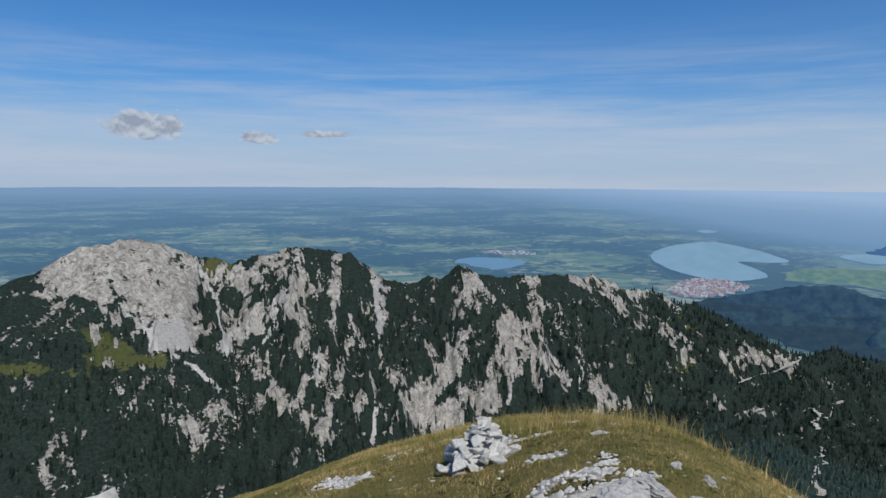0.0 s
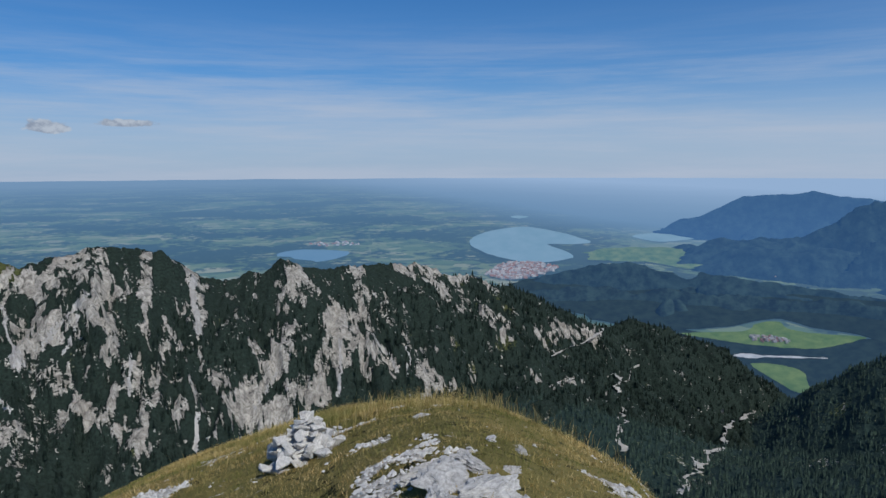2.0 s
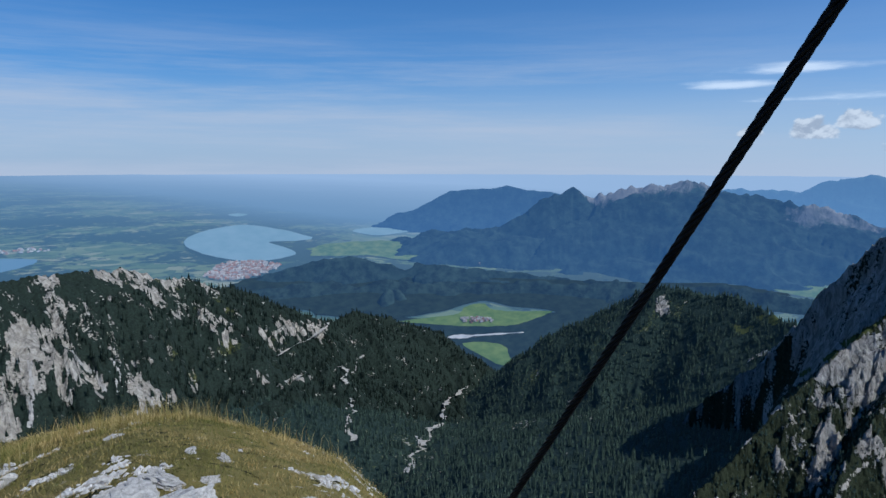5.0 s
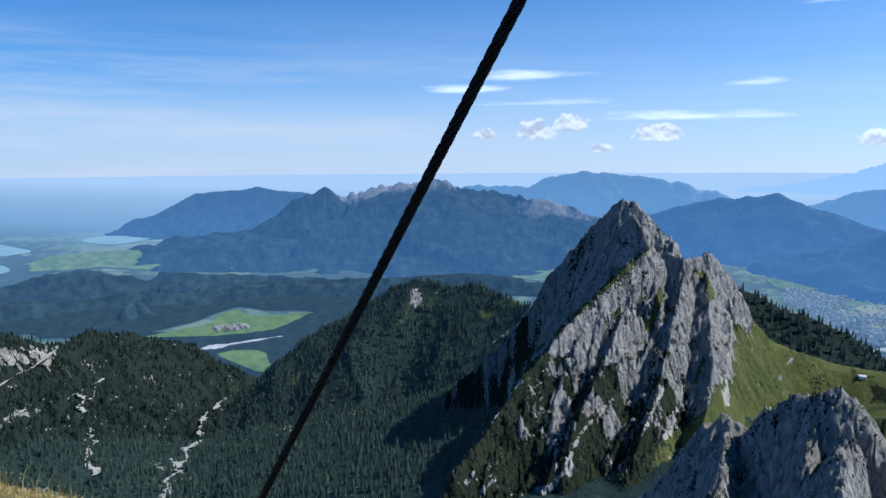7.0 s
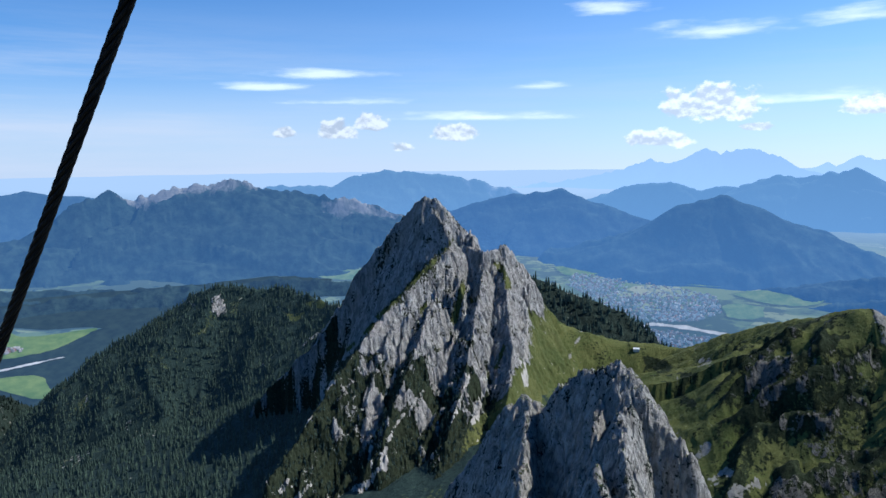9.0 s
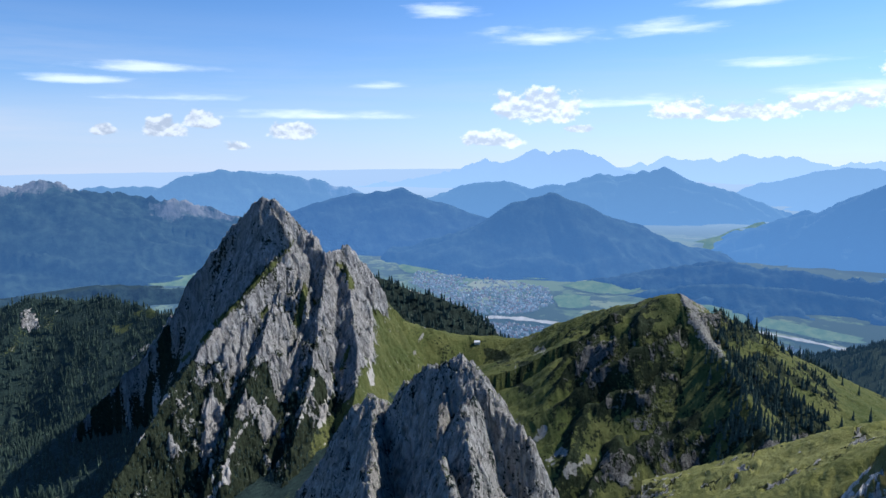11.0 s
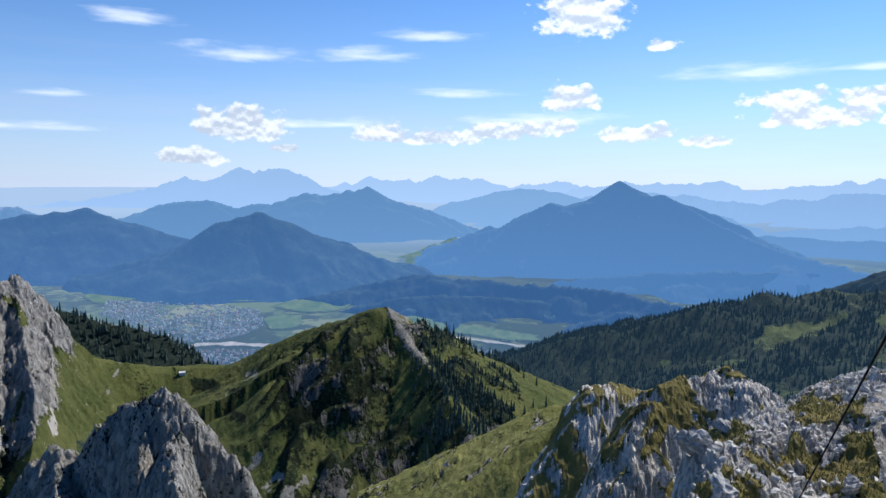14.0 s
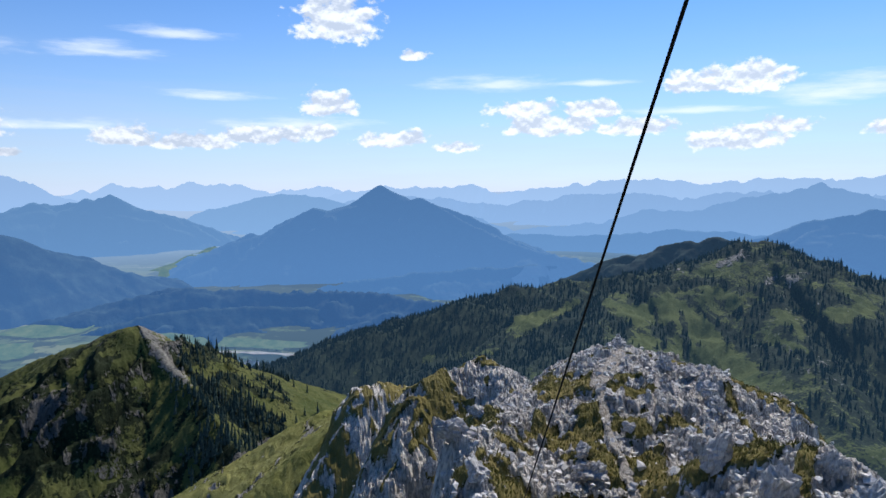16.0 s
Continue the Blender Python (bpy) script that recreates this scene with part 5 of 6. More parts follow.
def summit():
    # grassy top, all round the viewer
    A, Rr, X, Y = polar(-180, 180, 0.5, 0.02, 40, 0.024, power=True)
    H, knoll, turf, Dd = summit_height(X, Y)
    f, used = grid_faces(*X.shape, knoll & (Rr < 40))
    v = np.stack([X.ravel(), Y.ravel(), H.ravel()], 1)[used]
    me = mesh_from("ground_knoll", v + EYE, f[:, ::-1], MAT_SUMMIT)
    g = fbm(X / 1.1, Y / 1.1, 5, 311).ravel()[used]
    bare = bare_ground(X, Y).ravel()[used]
    give(me, "cover", np.stack([0.15 * bare, 0.9 + 0 * g, 0.75 * bare], 1))
    tagged(new("ground_knoll", me), "rounded summit of dry grass and white gravel", "ground", kind="structure")
    # rocky ridge: fine close by, coarser further down
    for span in ((110, 172, 0.1, 7.0, 48, 0.0048), (104, 178, 0.13, 48, 190, 0.009)):
        A, Rr, X, Y = polar(*span, power=True)
        if span[3] > 20:
            Rr[:, 0] = Rr[:, 0] * 0.995
            X, Y = Rr * np.sin(A), Rr * np.cos(A)
        H, knoll, turf, path = summit_height(X, Y)
        lawn = (crest_height(X, Y, SHOULDER)[0] > dome_height(X, Y) + 0.6 * fbm(X / 5, Y / 5, 4, 335)) & (Rr > 50)
        for name, where, mat, label in (("ground_ridge", ~knoll & ~lawn, MAT_SUMMIT, "rocky summit ridge of grey limestone and turf"), ("ground_shoulder", ~knoll & lawn, MAT_LAWN, "green grassy shoulder below the rocky ridge")):
            if not where.any():
                continue
            f, used = grid_faces(*X.shape, where)
            v = np.stack([X.ravel(), Y.ravel(), H.ravel()], 1)[used]
            me = mesh_from(name, v + EYE, f[:, ::-1], mat, name != "ground_ridge")
            t = turf.ravel()[used]
            rock = 1.1 - 1.15 * t if name == "ground_ridge" else 0.5 - 0.9 * t
            give(me, "cover", np.stack([rock, 0.35 + 0.75 * t, 0.95 * path.ravel()[used]], 1))
            tagged(new(name, me), label, "ground", kind="structure")


summit()


# ---------------------------------------------------------------- guy wires of the summit cross
def wire_material():
    def build(nt, bsdf):
        nt.links.new(ramp_of(nt, noise_at(nt, 60), [(0.3, (0.008, 0.008, 0.009)), (0.7, (0.02, 0.02, 0.022))]), bsdf.inputs["Base Color"])
        bsdf.inputs["Metallic"].default_value = 0.3
    return material("dark_steel_wire", build, 0.6)


MAT_WIRE = wire_material()


def guy_wire(top, foot, label):
    """A stranded wire rope: six strands laid round a core."""
    top, foot = Vector(top), Vector(foot)
    axis = (foot - top)
    n = int(axis.length / 0.006)
    q = axis.to_track_quat("Z", "Y").to_matrix()
    root = new("guy_wire")
    root.location = foot
    for k in range(6):
        vs, fs = [], []
        for i in range(n + 1):
            a = k * math.tau / 6 + i * 0.006 / 0.1 * math.tau
            c = Vector((math.cos(a), math.sin(a), 0)) * 0.0042
            for j in range(5):
                w = j * math.tau / 5
                o = Vector((math.cos(w), math.sin(w), 0)) * 0.0023
                vs.append(q @ (c + o + Vector((0, 0, axis.length * i / n))) + top - foot)
        for i in range(n):
            for j in range(5):
                fs.append((i * 5 + j, i * 5 + (j + 1) % 5, i * 5 + 5 + (j + 1) % 5, i * 5 + 5 + j))
        st = new("strand", mesh_from("strand", vs, fs, MAT_WIRE))
        st.parent = root
    return tagged(root, label, "wire rope", "summit guy wires")


W1, D1 = np.array([0.828, 0.592, 0.0]) * 1.1, np.array([-0.2057, -0.7629, 1.0])
W2, D2 = np.array([1.656, -2.302, 0.0]) * 1.1, np.array([-0.9825, 0.921, 1.0])
guy_wire(W1 + D1 * 2.2 + EYE, W1 - D1 * 1.9 + EYE, "black stranded steel guy wire close to the viewer")
guy_wire(W2 + D2 * 1.9 + EYE, W2 - D2 * 5.5 + EYE, "thin dark stranded guy wire anchored among the rocks")


# ---------------------------------------------------------------- water, meadows and river on the valley floor
def simple(name, dark, light, scale, rough=0.9, detail=6.0):
    def build(nt, bsdf):
        nt.links.new(ramp_of(nt, noise_at(nt, scale, detail), [(0.35, dark), (0.65, light)]), bsdf.inputs["Base Color"])
    return material(name, build, rough)


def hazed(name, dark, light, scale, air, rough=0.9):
    """Far flat backdrop pieces, with the haze before them painted on as emission."""
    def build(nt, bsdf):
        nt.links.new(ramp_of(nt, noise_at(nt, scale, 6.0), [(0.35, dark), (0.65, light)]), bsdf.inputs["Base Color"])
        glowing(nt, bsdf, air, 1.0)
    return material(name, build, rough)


def floor_spot(bearing, rise, lift=4.0):
    d = (-FLOOR - lift) / math.tan(radians(-rise))
    return np.array([d * math.sin(radians(bearing)), d * math.cos(radians(bearing)), FLOOR + lift])


def rounded(marks, n=7):
    """A closed curve through plan places."""
    p = np.array(marks)
    out = []
    m = len(p)
    for i in range(m):
        a, b_, c, d = p[i - 1], p[i], p[(i + 1) % m], p[(i + 2) % m]
        for k in range(n):
            t = k / n
            out.append(0.5 * (2 * b_ + (c - a) * t + (2 * a - 5 * b_ + 4 * c - d) * t * t + (3 * b_ - 3 * c + d - a) * t ** 3))
    return np.array(out)


def flat_piece(name, marks, mat, label, category, lift=5.0, wobble=0.0, kind="structure"):
    """A lake or field on the valley floor, by bearing and rise of its shore."""
    ring = rounded([floor_spot(a, e, lift) for a, e in marks])
    c = ring.mean(axis=0)
    rel = ring - c
    ang = np.arange(len(ring))
    rel = rel * (1 + wobble * fbm(ang / 2.3, ang * 0 + c[0] / 999, 3, 401))[:, None]
    rings, vs = 16, [c]
    for k in range(1, rings + 1):
        vs.extend(c + rel * (k / rings))
    m = len(ring)
    tri = [(0, 1 + i, 1 + (i + 1) % m) for i in range(m)]
    for k in range(rings - 1):
        for i in range(m):
            a, b_ = 1 + k * m + i, 1 + k * m + (i + 1) % m
            tri += [(a, a + m, b_ + m), (a, b_ + m, b_)]
    v = drawn_in(np.array(vs))
    v = EYE + (v - EYE) * 0.9965
    return tagged(new(name, mesh_from(name, v, tri, mat)), label, category, kind=kind)


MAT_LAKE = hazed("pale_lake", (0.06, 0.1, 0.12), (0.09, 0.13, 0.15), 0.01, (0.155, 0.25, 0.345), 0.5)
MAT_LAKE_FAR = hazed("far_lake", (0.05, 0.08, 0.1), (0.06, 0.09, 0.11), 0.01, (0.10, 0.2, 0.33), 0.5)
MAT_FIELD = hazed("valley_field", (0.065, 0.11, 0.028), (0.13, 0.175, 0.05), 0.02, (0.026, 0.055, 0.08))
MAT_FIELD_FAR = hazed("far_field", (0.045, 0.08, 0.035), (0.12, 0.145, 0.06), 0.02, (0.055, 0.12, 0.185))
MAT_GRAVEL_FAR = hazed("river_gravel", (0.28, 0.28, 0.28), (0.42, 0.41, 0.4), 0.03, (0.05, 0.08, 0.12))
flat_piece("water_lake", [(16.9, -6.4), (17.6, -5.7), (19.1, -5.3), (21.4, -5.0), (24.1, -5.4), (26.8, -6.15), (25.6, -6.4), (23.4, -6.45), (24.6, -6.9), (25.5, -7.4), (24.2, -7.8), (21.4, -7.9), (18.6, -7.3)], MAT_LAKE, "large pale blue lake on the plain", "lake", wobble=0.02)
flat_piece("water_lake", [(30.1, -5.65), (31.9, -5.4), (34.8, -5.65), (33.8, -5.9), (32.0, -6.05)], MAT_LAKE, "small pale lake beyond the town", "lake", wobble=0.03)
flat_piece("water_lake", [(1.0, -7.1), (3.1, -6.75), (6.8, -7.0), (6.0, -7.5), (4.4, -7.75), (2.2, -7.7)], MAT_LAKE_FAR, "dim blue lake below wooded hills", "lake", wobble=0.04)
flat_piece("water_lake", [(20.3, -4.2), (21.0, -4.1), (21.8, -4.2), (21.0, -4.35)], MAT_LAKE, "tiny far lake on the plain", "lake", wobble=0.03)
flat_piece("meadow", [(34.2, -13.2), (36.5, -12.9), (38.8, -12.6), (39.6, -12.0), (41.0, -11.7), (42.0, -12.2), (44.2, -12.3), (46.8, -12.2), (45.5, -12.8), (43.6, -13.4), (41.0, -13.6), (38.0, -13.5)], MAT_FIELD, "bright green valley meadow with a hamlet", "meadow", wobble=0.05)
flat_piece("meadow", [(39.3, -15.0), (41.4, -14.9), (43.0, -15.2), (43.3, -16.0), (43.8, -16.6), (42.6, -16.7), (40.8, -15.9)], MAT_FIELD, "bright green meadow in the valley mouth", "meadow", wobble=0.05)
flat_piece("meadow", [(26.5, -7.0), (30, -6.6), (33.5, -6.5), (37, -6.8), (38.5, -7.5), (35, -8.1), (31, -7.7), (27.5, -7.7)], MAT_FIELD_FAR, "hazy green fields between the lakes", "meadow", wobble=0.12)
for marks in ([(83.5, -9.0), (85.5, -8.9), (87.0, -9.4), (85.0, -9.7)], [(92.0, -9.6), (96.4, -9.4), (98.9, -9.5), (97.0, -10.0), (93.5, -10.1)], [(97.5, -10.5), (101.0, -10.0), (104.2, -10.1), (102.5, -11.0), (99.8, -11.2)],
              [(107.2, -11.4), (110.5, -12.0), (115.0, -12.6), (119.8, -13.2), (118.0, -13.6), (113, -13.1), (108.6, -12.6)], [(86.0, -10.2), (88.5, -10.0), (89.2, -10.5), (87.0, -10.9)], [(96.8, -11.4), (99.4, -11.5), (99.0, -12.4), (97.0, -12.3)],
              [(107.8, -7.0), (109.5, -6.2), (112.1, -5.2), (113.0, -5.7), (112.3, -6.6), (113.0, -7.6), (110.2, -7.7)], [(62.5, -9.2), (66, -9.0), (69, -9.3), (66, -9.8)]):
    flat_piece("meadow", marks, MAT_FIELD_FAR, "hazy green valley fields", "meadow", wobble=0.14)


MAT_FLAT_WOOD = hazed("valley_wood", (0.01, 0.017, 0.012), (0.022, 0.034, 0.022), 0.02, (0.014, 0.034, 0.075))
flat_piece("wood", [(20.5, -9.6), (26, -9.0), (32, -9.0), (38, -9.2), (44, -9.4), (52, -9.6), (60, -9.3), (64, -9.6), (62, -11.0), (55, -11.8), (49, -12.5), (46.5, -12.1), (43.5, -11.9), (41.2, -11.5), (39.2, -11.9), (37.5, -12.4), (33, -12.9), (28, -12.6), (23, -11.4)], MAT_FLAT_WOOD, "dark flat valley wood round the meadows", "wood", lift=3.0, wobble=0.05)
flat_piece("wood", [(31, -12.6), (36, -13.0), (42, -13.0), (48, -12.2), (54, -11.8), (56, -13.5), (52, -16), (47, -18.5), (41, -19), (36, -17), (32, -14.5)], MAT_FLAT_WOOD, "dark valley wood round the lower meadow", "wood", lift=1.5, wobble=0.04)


def ribbon(name, places, width, mat, label, category, ragged=0.0, near_by=0.9965):
    """A road, stream bed or river along places."""
    p = np.array(places)
    t = np.linspace(0, len(p) - 1, (len(p) - 1) * 12 + 1)
    q = np.stack([np.interp(t, np.arange(len(p)), p[:, k]) for k in range(3)], 1)
    q[1:-1] = 0.5 * q[1:-1] + 0.25 * (q[:-2] + q[2:])
    d = np.gradient(q, axis=0)
    side = np.stack([-d[:, 1], d[:, 0], 0 * d[:, 0]], 1)
    side /= np.maximum(np.linalg.norm(side, axis=1), 1e-6)[:, None]
    q = q + side * (width * ragged * fbm(t * 2.3, t * 0 + p[0, 1] / 51, 4, 413, 0.7))[:, None]
    w = width * np.maximum(0.75 + (0.5 + 0.6 * ragged) * fbm(t * 2.9, t * 0 + p[0, 0] / 77, 4, 411, 0.7), 0.08)[:, None]
    v = np.concatenate([q - side * w / 2, q, q + side * w / 2])
    n = len(q)
    v[n:2 * n, 2] += 0.1
    f = [(k * n + i, k * n + i + 1, (k + 1) * n + i + 1, (k + 1) * n + i) for i in range(n - 1) for k in (0, 1)]
    v = drawn_in(v)
    v = EYE + (v - EYE) * near_by
    return tagged(new(name, mesh_from(name, v, f, mat)), label, category, kind="structure")


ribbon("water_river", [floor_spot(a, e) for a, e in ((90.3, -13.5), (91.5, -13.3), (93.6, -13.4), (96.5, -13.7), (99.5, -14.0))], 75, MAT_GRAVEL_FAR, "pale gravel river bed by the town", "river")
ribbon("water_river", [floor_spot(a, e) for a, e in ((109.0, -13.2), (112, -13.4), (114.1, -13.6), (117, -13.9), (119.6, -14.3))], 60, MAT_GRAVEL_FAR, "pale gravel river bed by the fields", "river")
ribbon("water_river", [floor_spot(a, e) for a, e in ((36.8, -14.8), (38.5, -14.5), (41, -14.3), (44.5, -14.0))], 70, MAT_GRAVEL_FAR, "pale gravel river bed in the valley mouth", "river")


def on_slope(bearing, rise, lift=1.5):
    """Where a line of sight from the eye meets the mountains."""
    D = np.arange(300.0, 2600.0, 2.0)
    X, Y = D * math.sin(radians(bearing)), D * math.cos(radians(bearing))
    H = np.max([np.where((D > PATCHES[w][3][3]) & (D < PATCHES[w][3][4]) & (PATCHES[w][3][0] < bearing < PATCHES[w][3][1]), ground_height(w, X, Y)[0], -9e9) for w in PATCHES], axis=0)
    above = H >= D * math.tan(radians(rise))
    hit = np.nonzero(above[1:] & ~above[:-1])[0]
    k = hit[0] + 1 if len(hit) else int(np.argmin(np.abs(H - D * math.tan(radians(rise)))))
    return np.array([X[k], Y[k], H[k] + lift])


STREAM = [(34.6, -25.4), (35.3, -24.0), (35.9, -23.2), (36.6, -22.1), (37.4, -21.6), (37.5, -20.6), (38.0, -19.9), (38.9, -19.1), (39.9, -18.6)]
MAT_TRACK = simple("pale_track", (0.3, 0.28, 0.24), (0.48, 0.45, 0.4), 0.2)
TRACKS = [("north", 6, ((23.9, -15.8), (25.1, -15.1), (26.6, -14.5), (27.5, -13.8), (28.1, -13.3))), ("north", 7, ((23.6, -18.2), (25.6, -17.4))), ("north", 6, ((27.4, -17.2), (29.0, -16.9), (29.5, -17.4), (29.2, -17.8), (29.6, -18.3))),
          ("north", 6, ((30.0, -17.4), (30.5, -16.4), (30.9, -16.0))), ("north", 9, ((29.9, -19.4), (29.8, -20.0), (29.7, -20.7), (29.6, -21.6), (29.8, -22.8))), ("north", 7, ((19.4, -12.4), (20.2, -13.1), (21.5, -14.2)))]
for which, width, marks in TRACKS:
    ribbon("road_track", [on_slope(a, e, 4.0) for a, e in marks], width * 1.0, MAT_TRACK, "pale gravel forest track", "track", 0.8, near_by=0.9985)
ribbon("stream_bed", [on_slope(a, e, 4.0) for a, e in STREAM], 8.0, MAT_TRACK, "pale dry stream bed in the wooded valley", "stream", 1.0, near_by=0.997)


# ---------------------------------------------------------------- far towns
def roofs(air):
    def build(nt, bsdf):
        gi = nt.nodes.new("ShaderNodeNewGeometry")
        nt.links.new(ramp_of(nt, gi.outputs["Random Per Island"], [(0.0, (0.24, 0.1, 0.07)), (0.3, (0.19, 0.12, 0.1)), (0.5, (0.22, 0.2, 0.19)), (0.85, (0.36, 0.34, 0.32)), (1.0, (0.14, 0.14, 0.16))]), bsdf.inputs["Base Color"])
        # haze in front of the houses, painted as a bluish emission
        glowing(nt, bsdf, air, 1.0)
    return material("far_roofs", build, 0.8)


def town(marks, count, size, air, label, seed, spread=1.0):
    """Gabled houses scattered over a quarter of the valley floor."""
    rng = np.random.default_rng(seed)
    ring = np.array([floor_spot(a, e, 3.0)[:2] for a, e in marks])
    lo, hi = ring.min(0), ring.max(0)
    pts = []
    while len(pts) < count:
        p = lo + rng.random(2) * (hi - lo)
        inside = False
        for i in range(len(ring)):
            a, b_ = ring[i - 1], ring[i]
            if (a[1] > p[1]) != (b_[1] > p[1]) and p[0] < (b_[0] - a[0]) * (p[1] - a[1]) / (b_[1] - a[1]) + a[0]:
                inside = not inside
        if inside and vnoise(p[0:1] / 320, p[1:2] / 320, seed)[0] > rng.random() * 1.3 - 0.95:
            pts.append(p)
    vs, fs = [], []
    for p in pts:
        L, B, h_, r_ = size * rng.uniform(0.7, 1.7), size * rng.uniform(0.6, 1.0), size * rng.uniform(0.4, 0.7), size * rng.uniform(0.25, 0.4)
        a = rng.uniform(0, math.pi)
        c, s_ = math.cos(a), math.sin(a)
        base = [(-L, -B, 0), (L, -B, 0), (L, B, 0), (-L, B, 0), (-L, -B, h_), (L, -B, h_), (L, B, h_), (-L, B, h_), (-L, 0, h_ + r_), (L, 0, h_ + r_)]
        k = len(vs)
        vs += [(p[0] + (x * c - y * s_) / 2, p[1] + (x * s_ + y * c) / 2, FLOOR + 8 + z) for x, y, z in base]
        fs += [(k, k + 1, k + 5, k + 4), (k + 1, k + 2, k + 6, k + 5), (k + 2, k + 3, k + 7, k + 6), (k + 3, k, k + 4, k + 7), (k + 4, k + 5, k + 9, k + 8), (k + 6, k + 7, k + 8, k + 9), (k + 5, k + 6, k + 9, k + 9), (k + 7, k + 4, k + 8, k + 8)]
    v = drawn_in(np.array(vs))
    v = EYE + (v - EYE) * 0.9955
    tri = [(a, b_, c) for a, b_, c, d in fs] + [(a, c, d) for a, b_, c, d in fs if c != d]
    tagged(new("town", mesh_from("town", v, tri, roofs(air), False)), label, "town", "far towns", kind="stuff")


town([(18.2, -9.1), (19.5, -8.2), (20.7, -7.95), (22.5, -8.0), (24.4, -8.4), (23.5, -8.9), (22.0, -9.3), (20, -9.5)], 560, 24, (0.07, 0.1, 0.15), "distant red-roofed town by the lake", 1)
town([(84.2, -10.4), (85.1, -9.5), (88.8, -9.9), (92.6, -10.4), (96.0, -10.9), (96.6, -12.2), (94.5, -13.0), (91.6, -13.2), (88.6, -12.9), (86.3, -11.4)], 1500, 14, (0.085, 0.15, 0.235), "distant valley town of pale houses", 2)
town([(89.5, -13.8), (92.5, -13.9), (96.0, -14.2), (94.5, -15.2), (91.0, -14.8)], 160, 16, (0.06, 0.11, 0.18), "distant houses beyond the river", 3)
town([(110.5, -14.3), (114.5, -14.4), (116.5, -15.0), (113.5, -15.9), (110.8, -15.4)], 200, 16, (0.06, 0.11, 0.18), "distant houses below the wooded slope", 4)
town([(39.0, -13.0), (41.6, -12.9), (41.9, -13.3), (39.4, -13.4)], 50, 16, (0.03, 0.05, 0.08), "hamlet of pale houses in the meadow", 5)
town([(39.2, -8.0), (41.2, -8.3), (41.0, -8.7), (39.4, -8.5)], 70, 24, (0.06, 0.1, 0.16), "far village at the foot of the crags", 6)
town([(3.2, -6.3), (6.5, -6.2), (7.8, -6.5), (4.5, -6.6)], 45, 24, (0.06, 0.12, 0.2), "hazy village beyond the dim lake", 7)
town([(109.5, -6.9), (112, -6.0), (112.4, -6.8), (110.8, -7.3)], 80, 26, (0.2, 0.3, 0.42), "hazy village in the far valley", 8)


# ---------------------------------------------------------------- woods
def needle_material(name, a, b_, air=None):
    def build(nt, bsdf):
        gi = nt.nodes.new("ShaderNodeNewGeometry")
        tone = ramp_of(nt, gi.outputs["Random Per Island"], [(0.0, a), (0.75, b_), (1.0, tuple(1.5 * k for k in b_))])
        nt.links.new(blend(nt, ranged(nt, noise_at(nt, 0.8, 4), 0.3, 0.7), tone, tuple(0.7 * k for k in a)), bsdf.inputs["Base Color"])
        # air: haze before the trees, emitted by the needles
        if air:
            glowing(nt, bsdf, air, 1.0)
    return material(name, build, 0.9)


# spruce lighter and bluer than the pine, partly to paint haze into the colour
MAT_NEEDLES = needle_material("faint_haze_spruce_needles", (0.028, 0.045, 0.034), (0.06, 0.088, 0.062), EAST_HAZE)
MAT_HAZY_NEEDLES = needle_material("hazy_spruce_needles", (0.026, 0.04, 0.028), (0.055, 0.078, 0.052), SOUTH_HAZE)
MAT_PINE = needle_material("dark_pine_needles", (0.01, 0.017, 0.013), (0.024, 0.036, 0.027))
MAT_BARK = simple("spruce_bark", (0.05, 0.035, 0.025), (0.1, 0.075, 0.05), 2.0)


def forest(which, count, low, high, label, seed, limit=0.35, test=None, mat=None):
    """Spruces as ragged three-tiered crowns, where the ground is neither rock nor grass."""
    v, wood, area_ = WOODED[which]
    rng = np.random.default_rng(seed)
    R_ = np.hypot(v[:, 0], v[:, 1])
    w = np.where(wood > limit, np.minimum(wood, 1.0), 0) * area_
    if test is not None:
        w = w * test(v)
    idx = rng.choice(len(v), count, p=w / w.sum())
    p = v[idx] + np.stack([rng.normal(0, 3, count), rng.normal(0, 3, count), np.zeros(count)], 1)
    h_ = rng.uniform(low, high, count) * rng.uniform(0.7, 1.15, count)
    n = 5
    tiers = ((0.0, 0.21, 0.55), (0.3, 0.16, 0.8), (0.58, 0.1, 1.0))
    vs, fs, k = [], [], 0
    for base, rad, top in tiers:
        ang = rng.uniform(0, 6.28, count)
        for j in range(n):
            a = ang + j * math.tau / n
            r = h_ * rad * rng.uniform(0.65, 1.25, count)
            vs.append(np.stack([p[:, 0] + r * np.cos(a), p[:, 1] + r * np.sin(a), p[:, 2] - 1.5 + h_ * (base + rng.uniform(-0.05, 0.05, count))], 1))
        vs.append(np.stack([p[:, 0] + rng.normal(0, 0.2, count), p[:, 1], p[:, 2] - 1.5 + h_ * top], 1))
        for j in range(n):
            fs.append((k + j, k + (j + 1) % n, k + n))
        k += n + 1
    V = np.stack(vs, 1).reshape(-1, 3)
    F = (np.array(fs)[None] + (np.arange(count) * k)[:, None, None]).reshape(-1, 3)
    tagged(new("forest", mesh_from("forest", drawn_in(V), F, mat or MAT_NEEDLES, False)), label, "forest", "mountain woods", kind="stuff")


def toward(v):
    return np.hypot(v[:, 0], v[:, 1])


